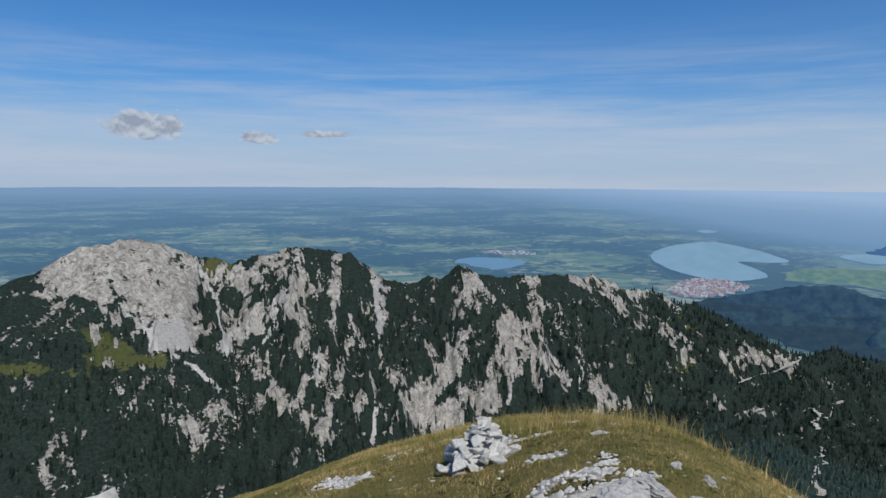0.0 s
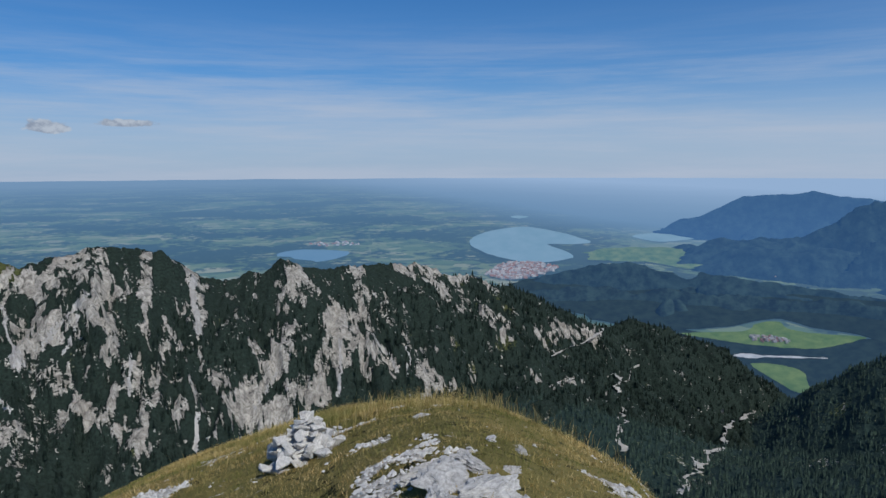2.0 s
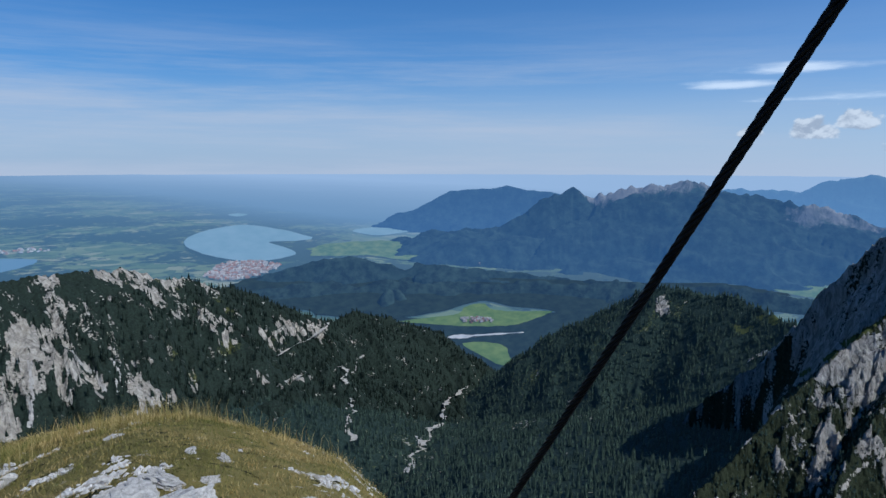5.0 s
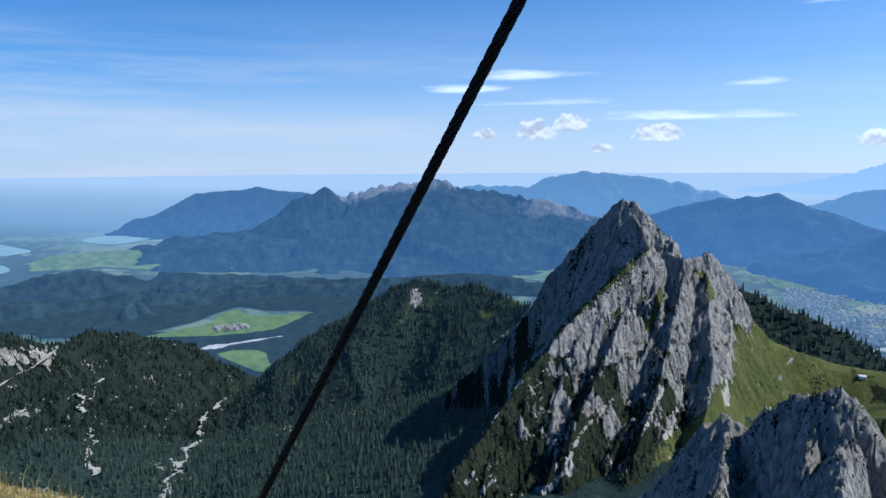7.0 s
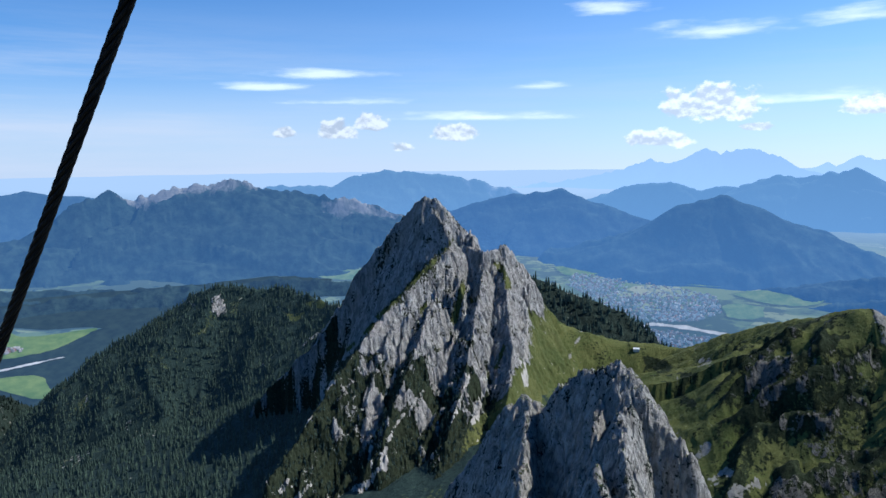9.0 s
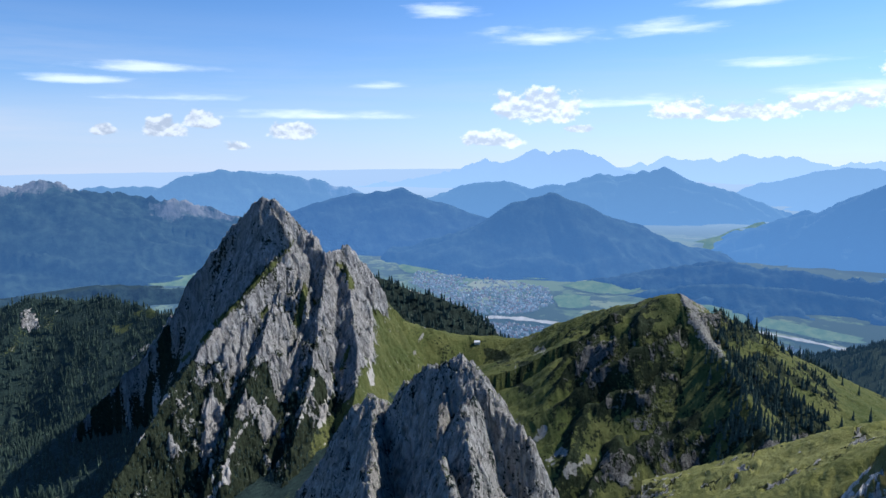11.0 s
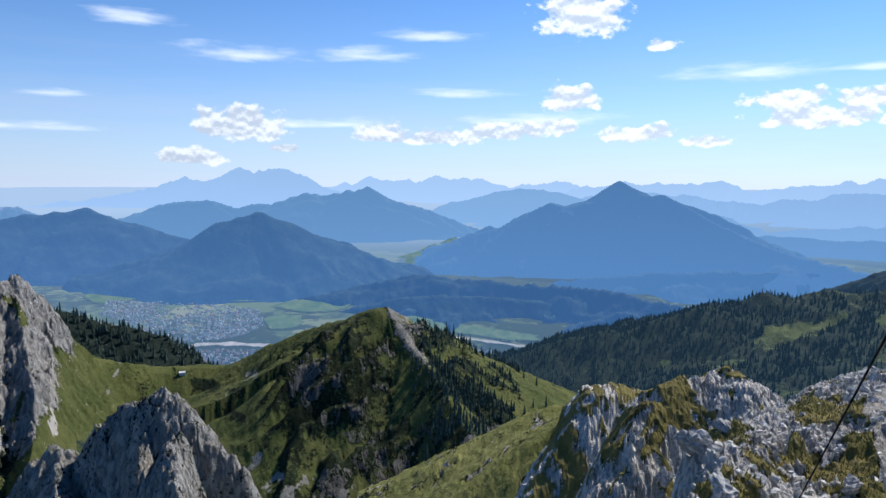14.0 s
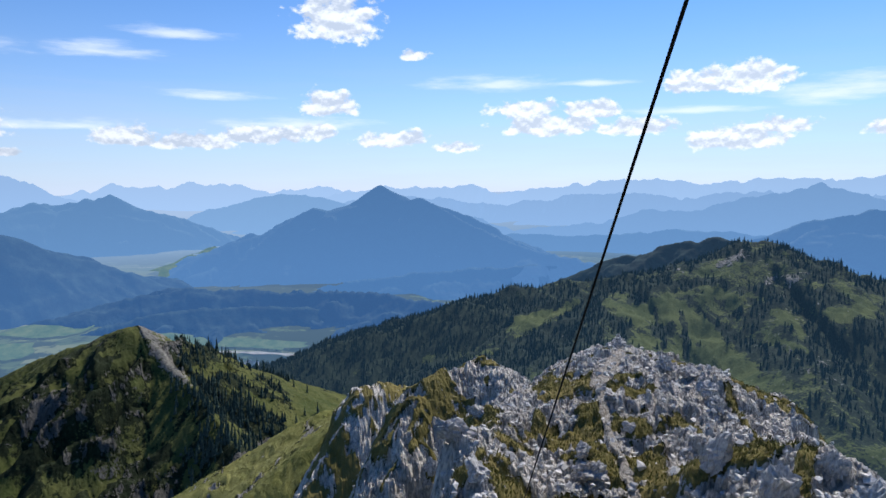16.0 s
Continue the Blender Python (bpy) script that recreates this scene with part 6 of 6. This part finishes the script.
forest("north", 16000, 9, 17, "dark spruce wood on the limestone ridge", 11, test=lambda v: (v[:, 2] < -250) * (toward(v) < 2300), mat=MAT_PINE)
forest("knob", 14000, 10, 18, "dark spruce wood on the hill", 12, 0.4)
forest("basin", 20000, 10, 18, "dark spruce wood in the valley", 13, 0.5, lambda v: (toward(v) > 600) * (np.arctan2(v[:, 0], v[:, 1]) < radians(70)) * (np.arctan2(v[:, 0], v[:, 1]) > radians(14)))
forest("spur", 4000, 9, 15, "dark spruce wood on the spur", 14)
forest("right", 17000, 10, 19, "spruce woods among mountain pastures", 15, 0.75, mat=MAT_HAZY_NEEDLES)
forest("meadow", 2600, 4, 9, "scrub and young spruce on the hill flank", 18, 0.5, lambda v: (np.arctan2(v[:, 0], v[:, 1]) > radians(109)) * (np.arctan2(v[:, 0], v[:, 1]) < radians(118)))
forest("peak", 8000, 2.0, 4.5, "dwarf pine below the rock peak", 17, 0.45, lambda v: (v[:, 2] < -190) * (np.arctan2(v[:, 0], v[:, 1]) < radians(76)))


def spruce_tree():
    """One spruce with a trunk and a crown of drooping tiers."""
    root = new("spruce")
    bm = bmesh.new()
    bmesh.ops.create_cone(bm, segments=7, radius1=0.22, radius2=0.05, depth=4.0, matrix=Matrix.Translation((0, 0, 1.4)), cap_ends=True)
    me = bpy.data.meshes.new("trunk")
    bm.to_mesh(me)
    me.materials.append(MAT_BARK)
    t = new("trunk", me)
    t.parent = root
    rng = random.Random(5)
    vs, fs = [], []
    for k in range(11):
        z, r = 0.9 + k * 0.95, 2.1 * (1 - k / 11.5)
        m = 9
        b0 = len(vs)
        for j in range(m):
            a = j * math.tau / m + k * 0.7
            rr = r * (1.15 if j % 2 else 0.7) * rng.uniform(0.8, 1.2)
            vs.append((rr * math.cos(a), rr * math.sin(a), z - 0.35 * rr + rng.uniform(-0.1, 0.1)))
        vs.append((0, 0, z + 1.5))
        fs += [(b0 + j, b0 + (j + 1) % m, b0 + m) for j in range(m)]
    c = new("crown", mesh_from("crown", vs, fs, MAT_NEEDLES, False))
    c.parent = root
    return tagged(root, "dark green spruce on a grassy slope", "tree", "spruces on the hill")


first_tree = spruce_tree()
rng = np.random.default_rng(31)
placed = 0
while placed < 290:
    a, e = rng.normal(113.5, 2.8), rng.uniform(-23, -12.5)
    D = np.arange(420, 860, 3.0)
    X, Y = D * math.sin(radians(a)), D * math.cos(radians(a))
    H = ground_height("meadow", X, Y)[0]
    k = int(np.argmin(np.abs(H - D * math.tan(radians(e)))))
    if abs(H[k] - D[k] * math.tan(radians(e))) > 4 or a < 108.6 or vnoise(X[k:k + 1] / 30, Y[k:k + 1] / 30, 3)[0] < -0.1:
        continue
    s_ = rng.uniform(0.4, 1.0)
    m = Matrix.Translation((X[k], Y[k], H[k] + 1.6 - 0.4)) @ Matrix.Rotation(rng.uniform(0, 6), 4, "Z") @ Matrix.Diagonal((s_, s_, s_ * rng.uniform(0.9, 1.25), 1))
    if placed == 0:
        first_tree.matrix_basis = m
    else:
        t = copy_thing(first_tree, m)
        t.matrix_basis = m
    placed += 1


# ---------------------------------------------------------------- hut on the saddle
def part(name, bm, mat, parent, label=""):
    me = bpy.data.meshes.new(name)
    bm.to_mesh(me)
    bm.free()
    me.materials.append(mat)
    ob = new(name, me)
    ob.parent = parent
    return tagged(ob, label)


def block(size, at=(0, 0, 0), bevel=0.0):
    bm = bmesh.new()
    bmesh.ops.create_cube(bm, size=1.0, matrix=Matrix.Translation(at) @ Matrix.Diagonal((*size, 1)))
    if bevel:
        bmesh.ops.bevel(bm, geom=bm.edges[:], offset=bevel, segments=2, affect="EDGES")
    return bm


MAT_PLASTER = simple("white_plaster", (0.6, 0.6, 0.58), (0.75, 0.74, 0.72), 1.0)
MAT_SHINGLE = simple("sheet_roof", (0.6, 0.61, 0.62), (0.72, 0.72, 0.73), 0.7, 0.5)
MAT_TIMBER = simple("dark_timber", (0.06, 0.04, 0.025), (0.12, 0.08, 0.05), 3.0)


def hut():
    p = on_slope(90.1, -15.5, 0.0)
    root = new("mountain_hut")
    root.matrix_basis = Matrix.Translation((p[0], p[1], p[2] + 1.0)) @ Matrix.Rotation(radians(95), 4, "Z")
    part("wall", block((7, 5.5, 3.4), (0, 0, 1.2)), MAT_PLASTER, root)
    for sgn in (-1, 1):
        bm = block((7.8, 3.6, 0.16), (0, 0, 0))
        bmesh.ops.transform(bm, matrix=Matrix.Translation((0, sgn * 1.5, 3.55)) @ Matrix.Rotation(radians(-sgn * 24), 4, "X"), verts=bm.verts)
        part("roof", bm, MAT_SHINGLE, root, "pale sheet-metal roof slope")
    part("door", block((0.9, 0.08, 1.9), (1.5, -2.79, 0.6)), MAT_TIMBER, root, "dark timber door")
    for x in (-2.2, -0.4):
        part("window", block((0.8, 0.08, 0.8), (x, -2.79, 1.5)), MAT_TIMBER, root, "dark window with timber shutters")
    tagged(root, "small white mountain hut on a grassy saddle", "hut")


hut()


# ---------------------------------------------------------------- stones, cairns and grass on the summit
def stone_material(name, a, b_, c):
    def build(nt, bsdf):
        info = nt.nodes.new("ShaderNodeObjectInfo")
        n = noise_at(nt, 9.0, 9, 0.68)
        lichen = noise_at(nt, 26.0, 6, 0.6)
        col = blend(nt, ranged(nt, n, 0.36, 0.62), a, b_)
        col = blend(nt, calc(nt, "MULTIPLY", info.outputs["Random"], 0.35), col, c)
        col = blend(nt, ranged(nt, lichen, 0.6, 0.72, 0, 0.75), col, (0.09, 0.09, 0.085))
        nt.links.new(col, bsdf.inputs["Base Color"])
        bump(nt, bsdf, n, 0.6, 0.02)
    return material(name, build, 0.95)


MAT_STONE = stone_material("white_limestone", (0.36, 0.35, 0.33), (0.62, 0.6, 0.57), (0.5, 0.46, 0.4))
MAT_BOULDER = stone_material("grey_limestone_boulder", (0.28, 0.27, 0.25), (0.56, 0.54, 0.51), (0.3, 0.28, 0.25))


MAT_OUTCROP = stone_material("cracked_limestone", (0.24, 0.235, 0.225), (0.6, 0.585, 0.555), (0.42, 0.4, 0.37))
MAT_RUBBLE = stone_material("pale_rubble", (0.45, 0.44, 0.415), (0.72, 0.7, 0.67), (0.5, 0.47, 0.42))


def rough_stone(seed, flat=0.6, points=16, size=1.0, detail=0):
    """An angular broken stone, about one metre across."""
    rng = random.Random(seed)
    bm = bmesh.new()
    for _ in range(points):
        d = Vector((rng.gauss(0, 1), rng.gauss(0, 1), rng.gauss(0, 1))).normalized()
        r = 0.5 * rng.uniform(0.8, 1.1)
        bm.verts.new((d.x * r * rng.uniform(0.85, 1.2), d.y * r * 0.85, d.z * r * flat))
    bmesh.ops.convex_hull(bm, input=bm.verts[:])
    bmesh.ops.delete(bm, geom=[v for v in bm.verts if not v.link_faces], context="VERTS")
    if detail > 0:
        bmesh.ops.subdivide_edges(bm, edges=bm.edges[:], cuts=detail, use_grid_fill=True)
        for v in bm.verts:
            q = v.co * 4.5 + Vector((seed, 0, 0))
            v.co += v.co.normalized() * (0.16 * noise.noise(q * 0.8) + 0.13 * noise.noise(q * 2.1) + 0.09 * noise.noise(q * 5.0))
    elif detail == 0:
        bmesh.ops.bevel(bm, geom=bm.edges[:], offset=0.025, segments=1, affect="EDGES")
    me = bpy.data.meshes.new("stone")
    bm.to_mesh(me)
    bm.free()
    return me


STONES = []
for k in range(9):
    me = rough_stone(40 + k, (0.6, 0.8, 0.5)[k % 3], 9)
    me.materials.append(MAT_STONE)
    STONES.append(me)


def summit_spot(x, y):
    return float(summit_height(np.array([[x]]), np.array([[y]]))[0][0, 0]) + 1.6


def cairn(x, y, radius, height, label, seed):
    rng = random.Random(seed)
    z0 = summit_spot(x, y) - 0.04
    root = new("cairn")
    root.location = (x, y, z0)
    layers = 8
    for k in range(layers):
        t = k / (layers - 1)
        r = radius * (1 - t) ** 0.9
        n = max(1, int(15 * (1 - t) + 1))
        for j in range(n):
            a = j * math.tau / n + k * 0.6 + rng.uniform(-0.2, 0.2)
            size = radius * (0.58 if k == 0 else 0.52) * rng.uniform(0.7, 1.3) * (1 - 0.25 * t)
            rr = r * rng.uniform(0.75, 1.0)
            ob = new("stone", rng.choice(STONES))
            ob.parent = root
            ob.matrix_basis = pose(rr * math.cos(a), rr * math.sin(a), t * height * 0.86 + 0.05 + rng.uniform(-0.02, 0.02), rng.uniform(-38, 38), rng.uniform(-38, 38), rng.uniform(0, 360)) @ Matrix.Diagonal((size, size, size, 1))
    for j in range(14):
        ob = new("stone", rng.choice(STONES))
        ob.parent = root
        ob.matrix_basis = pose(rng.uniform(-0.3, 0.3) * radius, rng.uniform(-0.3, 0.3) * radius, rng.uniform(0.15, 0.5) * height, rng.uniform(0, 60), 0, rng.uniform(0, 360)) @ Matrix.Diagonal((radius * 0.75,) * 3 + (1,))
    top = new("stone", STONES[2])
    top.parent = root
    top.matrix_basis = pose(-0.05 * radius, 0, height * 0.93, 70, 10, 40) @ Matrix.Diagonal((radius * 0.42, radius * 0.3, radius * 0.3, 1))
    tagged(root, label, "cairn", "summit cairns")
    return root


CX, CY = 5.65 * math.sin(radians(3.9)), 5.65 * math.cos(radians(3.9))
big = cairn(CX, CY, 0.33, 0.42, "cairn of white limestone stones on dry grass", 7)
side_stone = new("stone", STONES[4])
side_stone.parent = big
side_stone.matrix_basis = pose(0.35, -0.05, 0.09, 5, -8, 20) @ Matrix.Diagonal((0.26, 0.22, 0.26, 1))
p = spot(145.1, -12.6, 26.4)
cairn(p[0], p[1], 0.42, 0.55, "small stone cairn on the rocky ridge", 9)


def boulders():
    """Limestone slabs that crop out of the turf near the viewer."""
    rows = [(15.2, 3.6, 0.4, 0.3, 0.09, 75), (18.4, 3.5, 0.36, 0.26, 0.1, 20), (13.2, 3.8, 0.3, 0.2, 0.07, 30), (17.2, 3.85, 0.28, 0.2, 0.07, 110), (9.4, 3.3, 0.27, 0.2, 0.16, 20), (11.6, 3.2, 0.18, 0.16, 0.12, 70), (14.6, 3.35, 0.26, 0.2, 0.11, 70), (16.6, 3.3, 0.22, 0.18, 0.11, 160), (17.6, 3.1, 0.2, 0.16, 0.12, 10), (21.2, 3.35, 0.2, 0.15, 0.13, 130), (22.6, 3.45, 0.18, 0.14, 0.12, 20), (13.0, 3.05, 0.2, 0.15, 0.1, 50), (25.8, 3.7, 0.14, 0.1, 0.09, 0), (27.2, 3.8, 0.16, 0.1, 0.08, 0), (20.2, 3.9, 0.11, 0.08, 0.07, 0), (18.6, 4.6, 0.11, 0.08, 0.06, 40), (21.0, 4.5, 0.1, 0.08, 0.08, 90), (13.1, 5.7, 0.14, 0.09, 0.05, 0), (-25.6, 4.6, 0.95, 0.8, 1.3, 15), (-29.5, 4.4, 0.5, 0.45, 0.5, 60)]
    for k, (a, d, sx, sy, sz, turn) in enumerate(rows):
        me = rough_stone(80 + k, 0.85, 22, 1.0, 4)
        me.materials.append(MAT_BOULDER)
        x, y = d * math.sin(radians(a)), d * math.cos(radians(a))
        ob = new("boulder", me)
        ob.matrix_basis = pose(x, y, summit_spot(x, y) + 0.12 * sz, 4, -6, turn) @ Matrix.Diagonal((sx, sy, sz, 1))
        tagged(ob, "weathered pale limestone boulder in the turf", "boulder", "summit boulders")


boulders()


def ridge_outcrops():
    """Upright limestone outcrops and blocks that stand out of the rocky ridge."""
    rows = [(133.9, -18.8, 0.55, 0.45, 0.42, 20), (143.2, -23.0, 0.85, 0.6, 0.5, 70), (152.3, -21.2, 0.55, 0.5, 1.15, 10), (156.9, -22.6, 0.55, 0.5, 1.0, 50), (152.6, -17.4, 0.6, 0.5, 0.6, 80), (152.0, -16.6, 0.55, 0.45, 0.55, 15), (146.0, -19.3, 0.35, 0.3, 0.3, 40),
            (142.3, -21.4, 0.42, 0.4, 0.36, 100), (144.6, -17.2, 0.7, 0.4, 0.4, 120), (129.6, -23.4, 0.9, 0.7, 1.3, 30), (131.6, -20.6, 0.8, 0.6, 0.7, 60), (133.8, -23.2, 0.5, 0.4, 0.6, 10), (148.6, -14.6, 0.6, 0.5, 0.6, 20), (150.6, -15.2, 0.6, 0.5, 0.7, 70), (160.2, -20.4, 0.5, 0.4, 0.6, 35), (162.6, -22.4, 0.5, 0.4, 0.7, 5)]
    D = np.arange(8.0, 60.0, 0.05)
    for k, (a, e, sx, sy, sz, turn) in enumerate(rows):
        X, Y = D * math.sin(radians(a)), D * math.cos(radians(a))
        H = summit_height(X[None], Y[None])[0][0]
        hit = np.nonzero(H >= D * math.tan(radians(e)))[0]
        i = hit[0] if len(hit) else int(np.argmax(H - D * math.tan(radians(e))))
        me = rough_stone(180 + k, 0.9, 20, 1.0, 5)
        me.materials.append(MAT_OUTCROP)
        ob = new("boulder", me)
        ob.matrix_basis = pose(X[i], Y[i], H[i] + 1.6 + 0.12 * sz, 6, -8, turn) @ Matrix.Diagonal((sx, sy, sz, 1))
        tagged(ob, "cracked grey limestone block on the rocky ridge", "boulder", "ridge boulders")


ridge_outcrops()


def loose_stones():
    rng = random.Random(21)
    spots = []
    while len(spots) < 170:
        a, d = rng.uniform(-20, 34), rng.uniform(2.9, 7.2)
        x, y = d * math.sin(radians(a)), d * math.cos(radians(a))
        v = float(bare_ground(np.array([[x]]), np.array([[y]]))[0, 0])
        if v > rng.uniform(-0.06, 0.9):
            spots.append((x, y, d))
    for x, y, d in spots:
        size = 0.018 + 0.06 * rng.random() ** 3
        ob = new("loose_stone", rng.choice(STONES))
        ob.matrix_basis = pose(x, y, summit_spot(x, y) + 0.12 * size, rng.uniform(-15, 15), rng.uniform(-15, 15), rng.uniform(0, 360)) @ Matrix.Diagonal((size, size, size, 1))
        tagged(ob, "small white limestone fragment on the turf", "stone", "loose stones on the knoll")
    # the rocky ridge
    for k in range(170):
        a, d = rng.gauss(147, 8), rng.uniform(12, 28)
        x, y = d * math.sin(radians(a)), d * math.cos(radians(a))
        size = 0.1 + 0.26 * rng.random() ** 2
        ob = new("loose_stone", rng.choice(STONES))
        ob.matrix_basis = pose(x, y, summit_spot(x, y) + 0.02 * size, rng.uniform(-25, 25), rng.uniform(-25, 25), rng.uniform(0, 360)) @ Matrix.Diagonal((size, size, size, 1))
        tagged(ob, "grey limestone block on the rocky ridge", "stone", "loose blocks on the ridge")


loose_stones()


def gravel():
    rng = np.random.default_rng(77)
    n = 26000
    a, d = np.radians(rng.uniform(-24, 36, n)), rng.uniform(2.6, 7.4, n)
    x, y = d * np.sin(a), d * np.cos(a)
    ok = bare_ground(x, y) > rng.uniform(0.02, 0.9, n)
    x, y = x[ok], y[ok]
    n = len(x)
    z = summit_height(x[None], y[None])[0][0] + 1.6
    s_ = rng.uniform(0.007, 0.026, n) * rng.uniform(0.5, 1.2, n)
    corners = np.array([(1, 0, 0), (0, 1, 0), (-1, 0.2, 0), (0.1, -1, 0), (0.1, 0, 0.8), (0, 0, -0.4)])
    V = np.repeat(np.stack([x, y, z], 1), 6, 0).reshape(n, 6, 3) + corners[None] * s_[:, None, None] * rng.uniform(0.6, 1.3, (n, 6, 1))
    F = np.array([(0, 1, 4), (1, 2, 4), (2, 3, 4), (3, 0, 4), (1, 0, 5), (2, 1, 5), (3, 2, 5), (0, 3, 5)])
    F = (F[None] + (np.arange(n) * 6)[:, None, None]).reshape(-1, 3)
    tagged(new("gravel", mesh_from("gravel", V.reshape(-1, 3), F, MAT_STONE, False)), "white limestone gravel scattered in the turf", "gravel", kind="stuff")


gravel()


def grass_material(name, tone, lush=1.0):
    def build(nt, bsdf):
        gi = nt.nodes.new("ShaderNodeNewGeometry")
        patch = noise_at(nt, 1.3, 4)
        dry = ramp_of(nt, gi.outputs["Random Per Island"], [(0.0, (0.22, 0.155, 0.055)), (0.5, (0.4, 0.285, 0.105)), (1.0, (0.6, 0.47, 0.23))])
        green = ramp_of(nt, gi.outputs["Random Per Island"], [(pos, tuple(lush * k for k in c)) for pos, c in ((0.0, (0.085, 0.092, 0.025)), (0.6, (0.165, 0.162, 0.044)), (1.0, (0.28, 0.24, 0.09)))])
        nt.links.new(blend(nt, ranged(nt, patch, tone, tone + 0.18), green, dry), bsdf.inputs["Base Color"])
    return material(name, build, 0.8)


MAT_GRASS, MAT_TURF = grass_material("dry_grass", 0.42), grass_material("olive_turf", 0.74, 1.0)


def blades(name, x, y, z, h_, lean, width, seed, label, mat=None):
    rng = np.random.default_rng(seed)
    n = len(x)
    a, b_ = rng.uniform(0, 6.28, n), rng.uniform(0, 6.28, n)
    side = np.stack([np.cos(a), np.sin(a), 0 * a], 1) * (width * rng.uniform(0.6, 1.3, n))[:, None] / 2
    base = np.stack([x, y, z - 0.01], 1)
    over = np.stack([np.cos(b_), np.sin(b_), 0 * b_], 1) * (lean * h_ * rng.uniform(0.2, 1.0, n))[:, None]
    mid = base + over * 0.35 + np.stack([0 * h_, 0 * h_, h_ * 0.6], 1)
    tip = base + over + np.stack([0 * h_, 0 * h_, h_ * rng.uniform(0.85, 1.0, n)], 1)
    V = np.stack([base - side, base + side, mid + side * 0.7, mid - side * 0.7, tip], 1).reshape(-1, 3)
    k = (np.arange(n) * 5)[:, None]
    F = np.concatenate([k + np.array([0, 1, 2]), k + np.array([0, 2, 3]), k + np.array([3, 2, 4])])
    tagged(new(name, mesh_from(name, V, F, mat or MAT_GRASS, False)), label, "grass", kind="stuff")


def turf_grass():
    rng = np.random.default_rng(91)
    n = 135000
    a, d = np.radians(rng.uniform(-26, 42, n)), np.sqrt(rng.uniform(2.4 ** 2, 9.5 ** 2, n))
    x, y = d * np.sin(a), d * np.cos(a)
    ok = bare_ground(x, y) < rng.uniform(0.05, 0.8, n)
    x, y, d, a = x[ok], y[ok], d[ok], a[ok]
    z = summit_height(x[None], y[None])[0][0] + 1.6
    tall = smooth(5.8, 7.6, d) * smooth(-12, 6, np.degrees(a))
    h_ = (0.015 + 0.03 * rng.random(len(x))) * (1 + 1.5 * tall)
    blades("grass_turf", x, y, z, h_, 0.9, 0.0045, 92, "short dry brown and green summit turf")
    n = 1500
    a, d = np.radians(rng.normal(15, 7, n)), rng.uniform(6.2, 8.8, n)
    x, y = d * np.sin(a), d * np.cos(a)
    z = summit_height(x[None], y[None])[0][0] + 1.6
    blades("grass_stalks", x, y, z, rng.uniform(0.12, 0.27, n), 0.5, 0.004, 93, "tall pale seeding grass stalks on the brow")
    # turf cushions on the ridge
    n = 110000
    a, d = np.radians(rng.uniform(116, 172, n)), 8 + 30 * rng.random(n) ** 1.3
    x, y = d * np.sin(a), d * np.cos(a)
    H, knoll, turf, path = summit_height(x[None], y[None])
    ok = turf[0] > rng.uniform(0.25, 0.9, n)
    x, y, z = x[ok], y[ok], H[0][ok] + 1.6
    blades("grass_cushions", x, y, z, rng.uniform(0.05, 0.12, len(x)), 0.9, 0.02, 94, "olive turf between the ridge rocks", MAT_TURF)


turf_grass()


def rubble():
    """Broken blocks lying all over the rocky ridge."""
    rng = np.random.default_rng(55)
    n = 20000
    a, d = np.radians(rng.normal(146, 12, n)), 9 + 48 * rng.random(n) ** 1.5
    x, y = d * np.sin(a), d * np.cos(a)
    H, knoll, turf, path = summit_height(x[None], y[None])
    ok = (~knoll[0]) & (turf[0] < rng.uniform(0.0, 0.5, n)) & (path[0] < rng.uniform(0.2, 1.5, n))
    x, y, z = x[ok], y[ok], H[0][ok] + 1.6
    V, F, k = [], [], 0
    shapes = []
    for j in range(8):
        bm = bmesh.new()
        bm.from_mesh(rough_stone(140 + j, (0.55, 0.7, 0.45)[j % 3], 11, 1.0, -1))
        bmesh.ops.triangulate(bm, faces=bm.faces[:])
        bm.verts.index_update()
        shapes.append((np.array([v.co[:] for v in bm.verts]), np.array([[v.index for v in f.verts] for f in bm.faces])))
        bm.free()
    for px, py, pz in zip(x, y, z):
        co, tris = shapes[rng.integers(len(shapes))]
        size = 0.03 + 0.22 * rng.random() ** 3
        m = np.array(Euler((rng.uniform(-0.5, 0.5), rng.uniform(-0.5, 0.5), rng.uniform(0, 6.28))).to_matrix())
        V.append(co @ m.T * size + (px, py, pz + 0.1 * size))
        F.append(tris + k)
        k += len(co)
    tagged(new("rubble", mesh_from("rubble", np.concatenate(V), np.concatenate(F), MAT_RUBBLE, False)), "grey broken limestone blocks covering the ridge", "rubble", kind="stuff")


rubble()
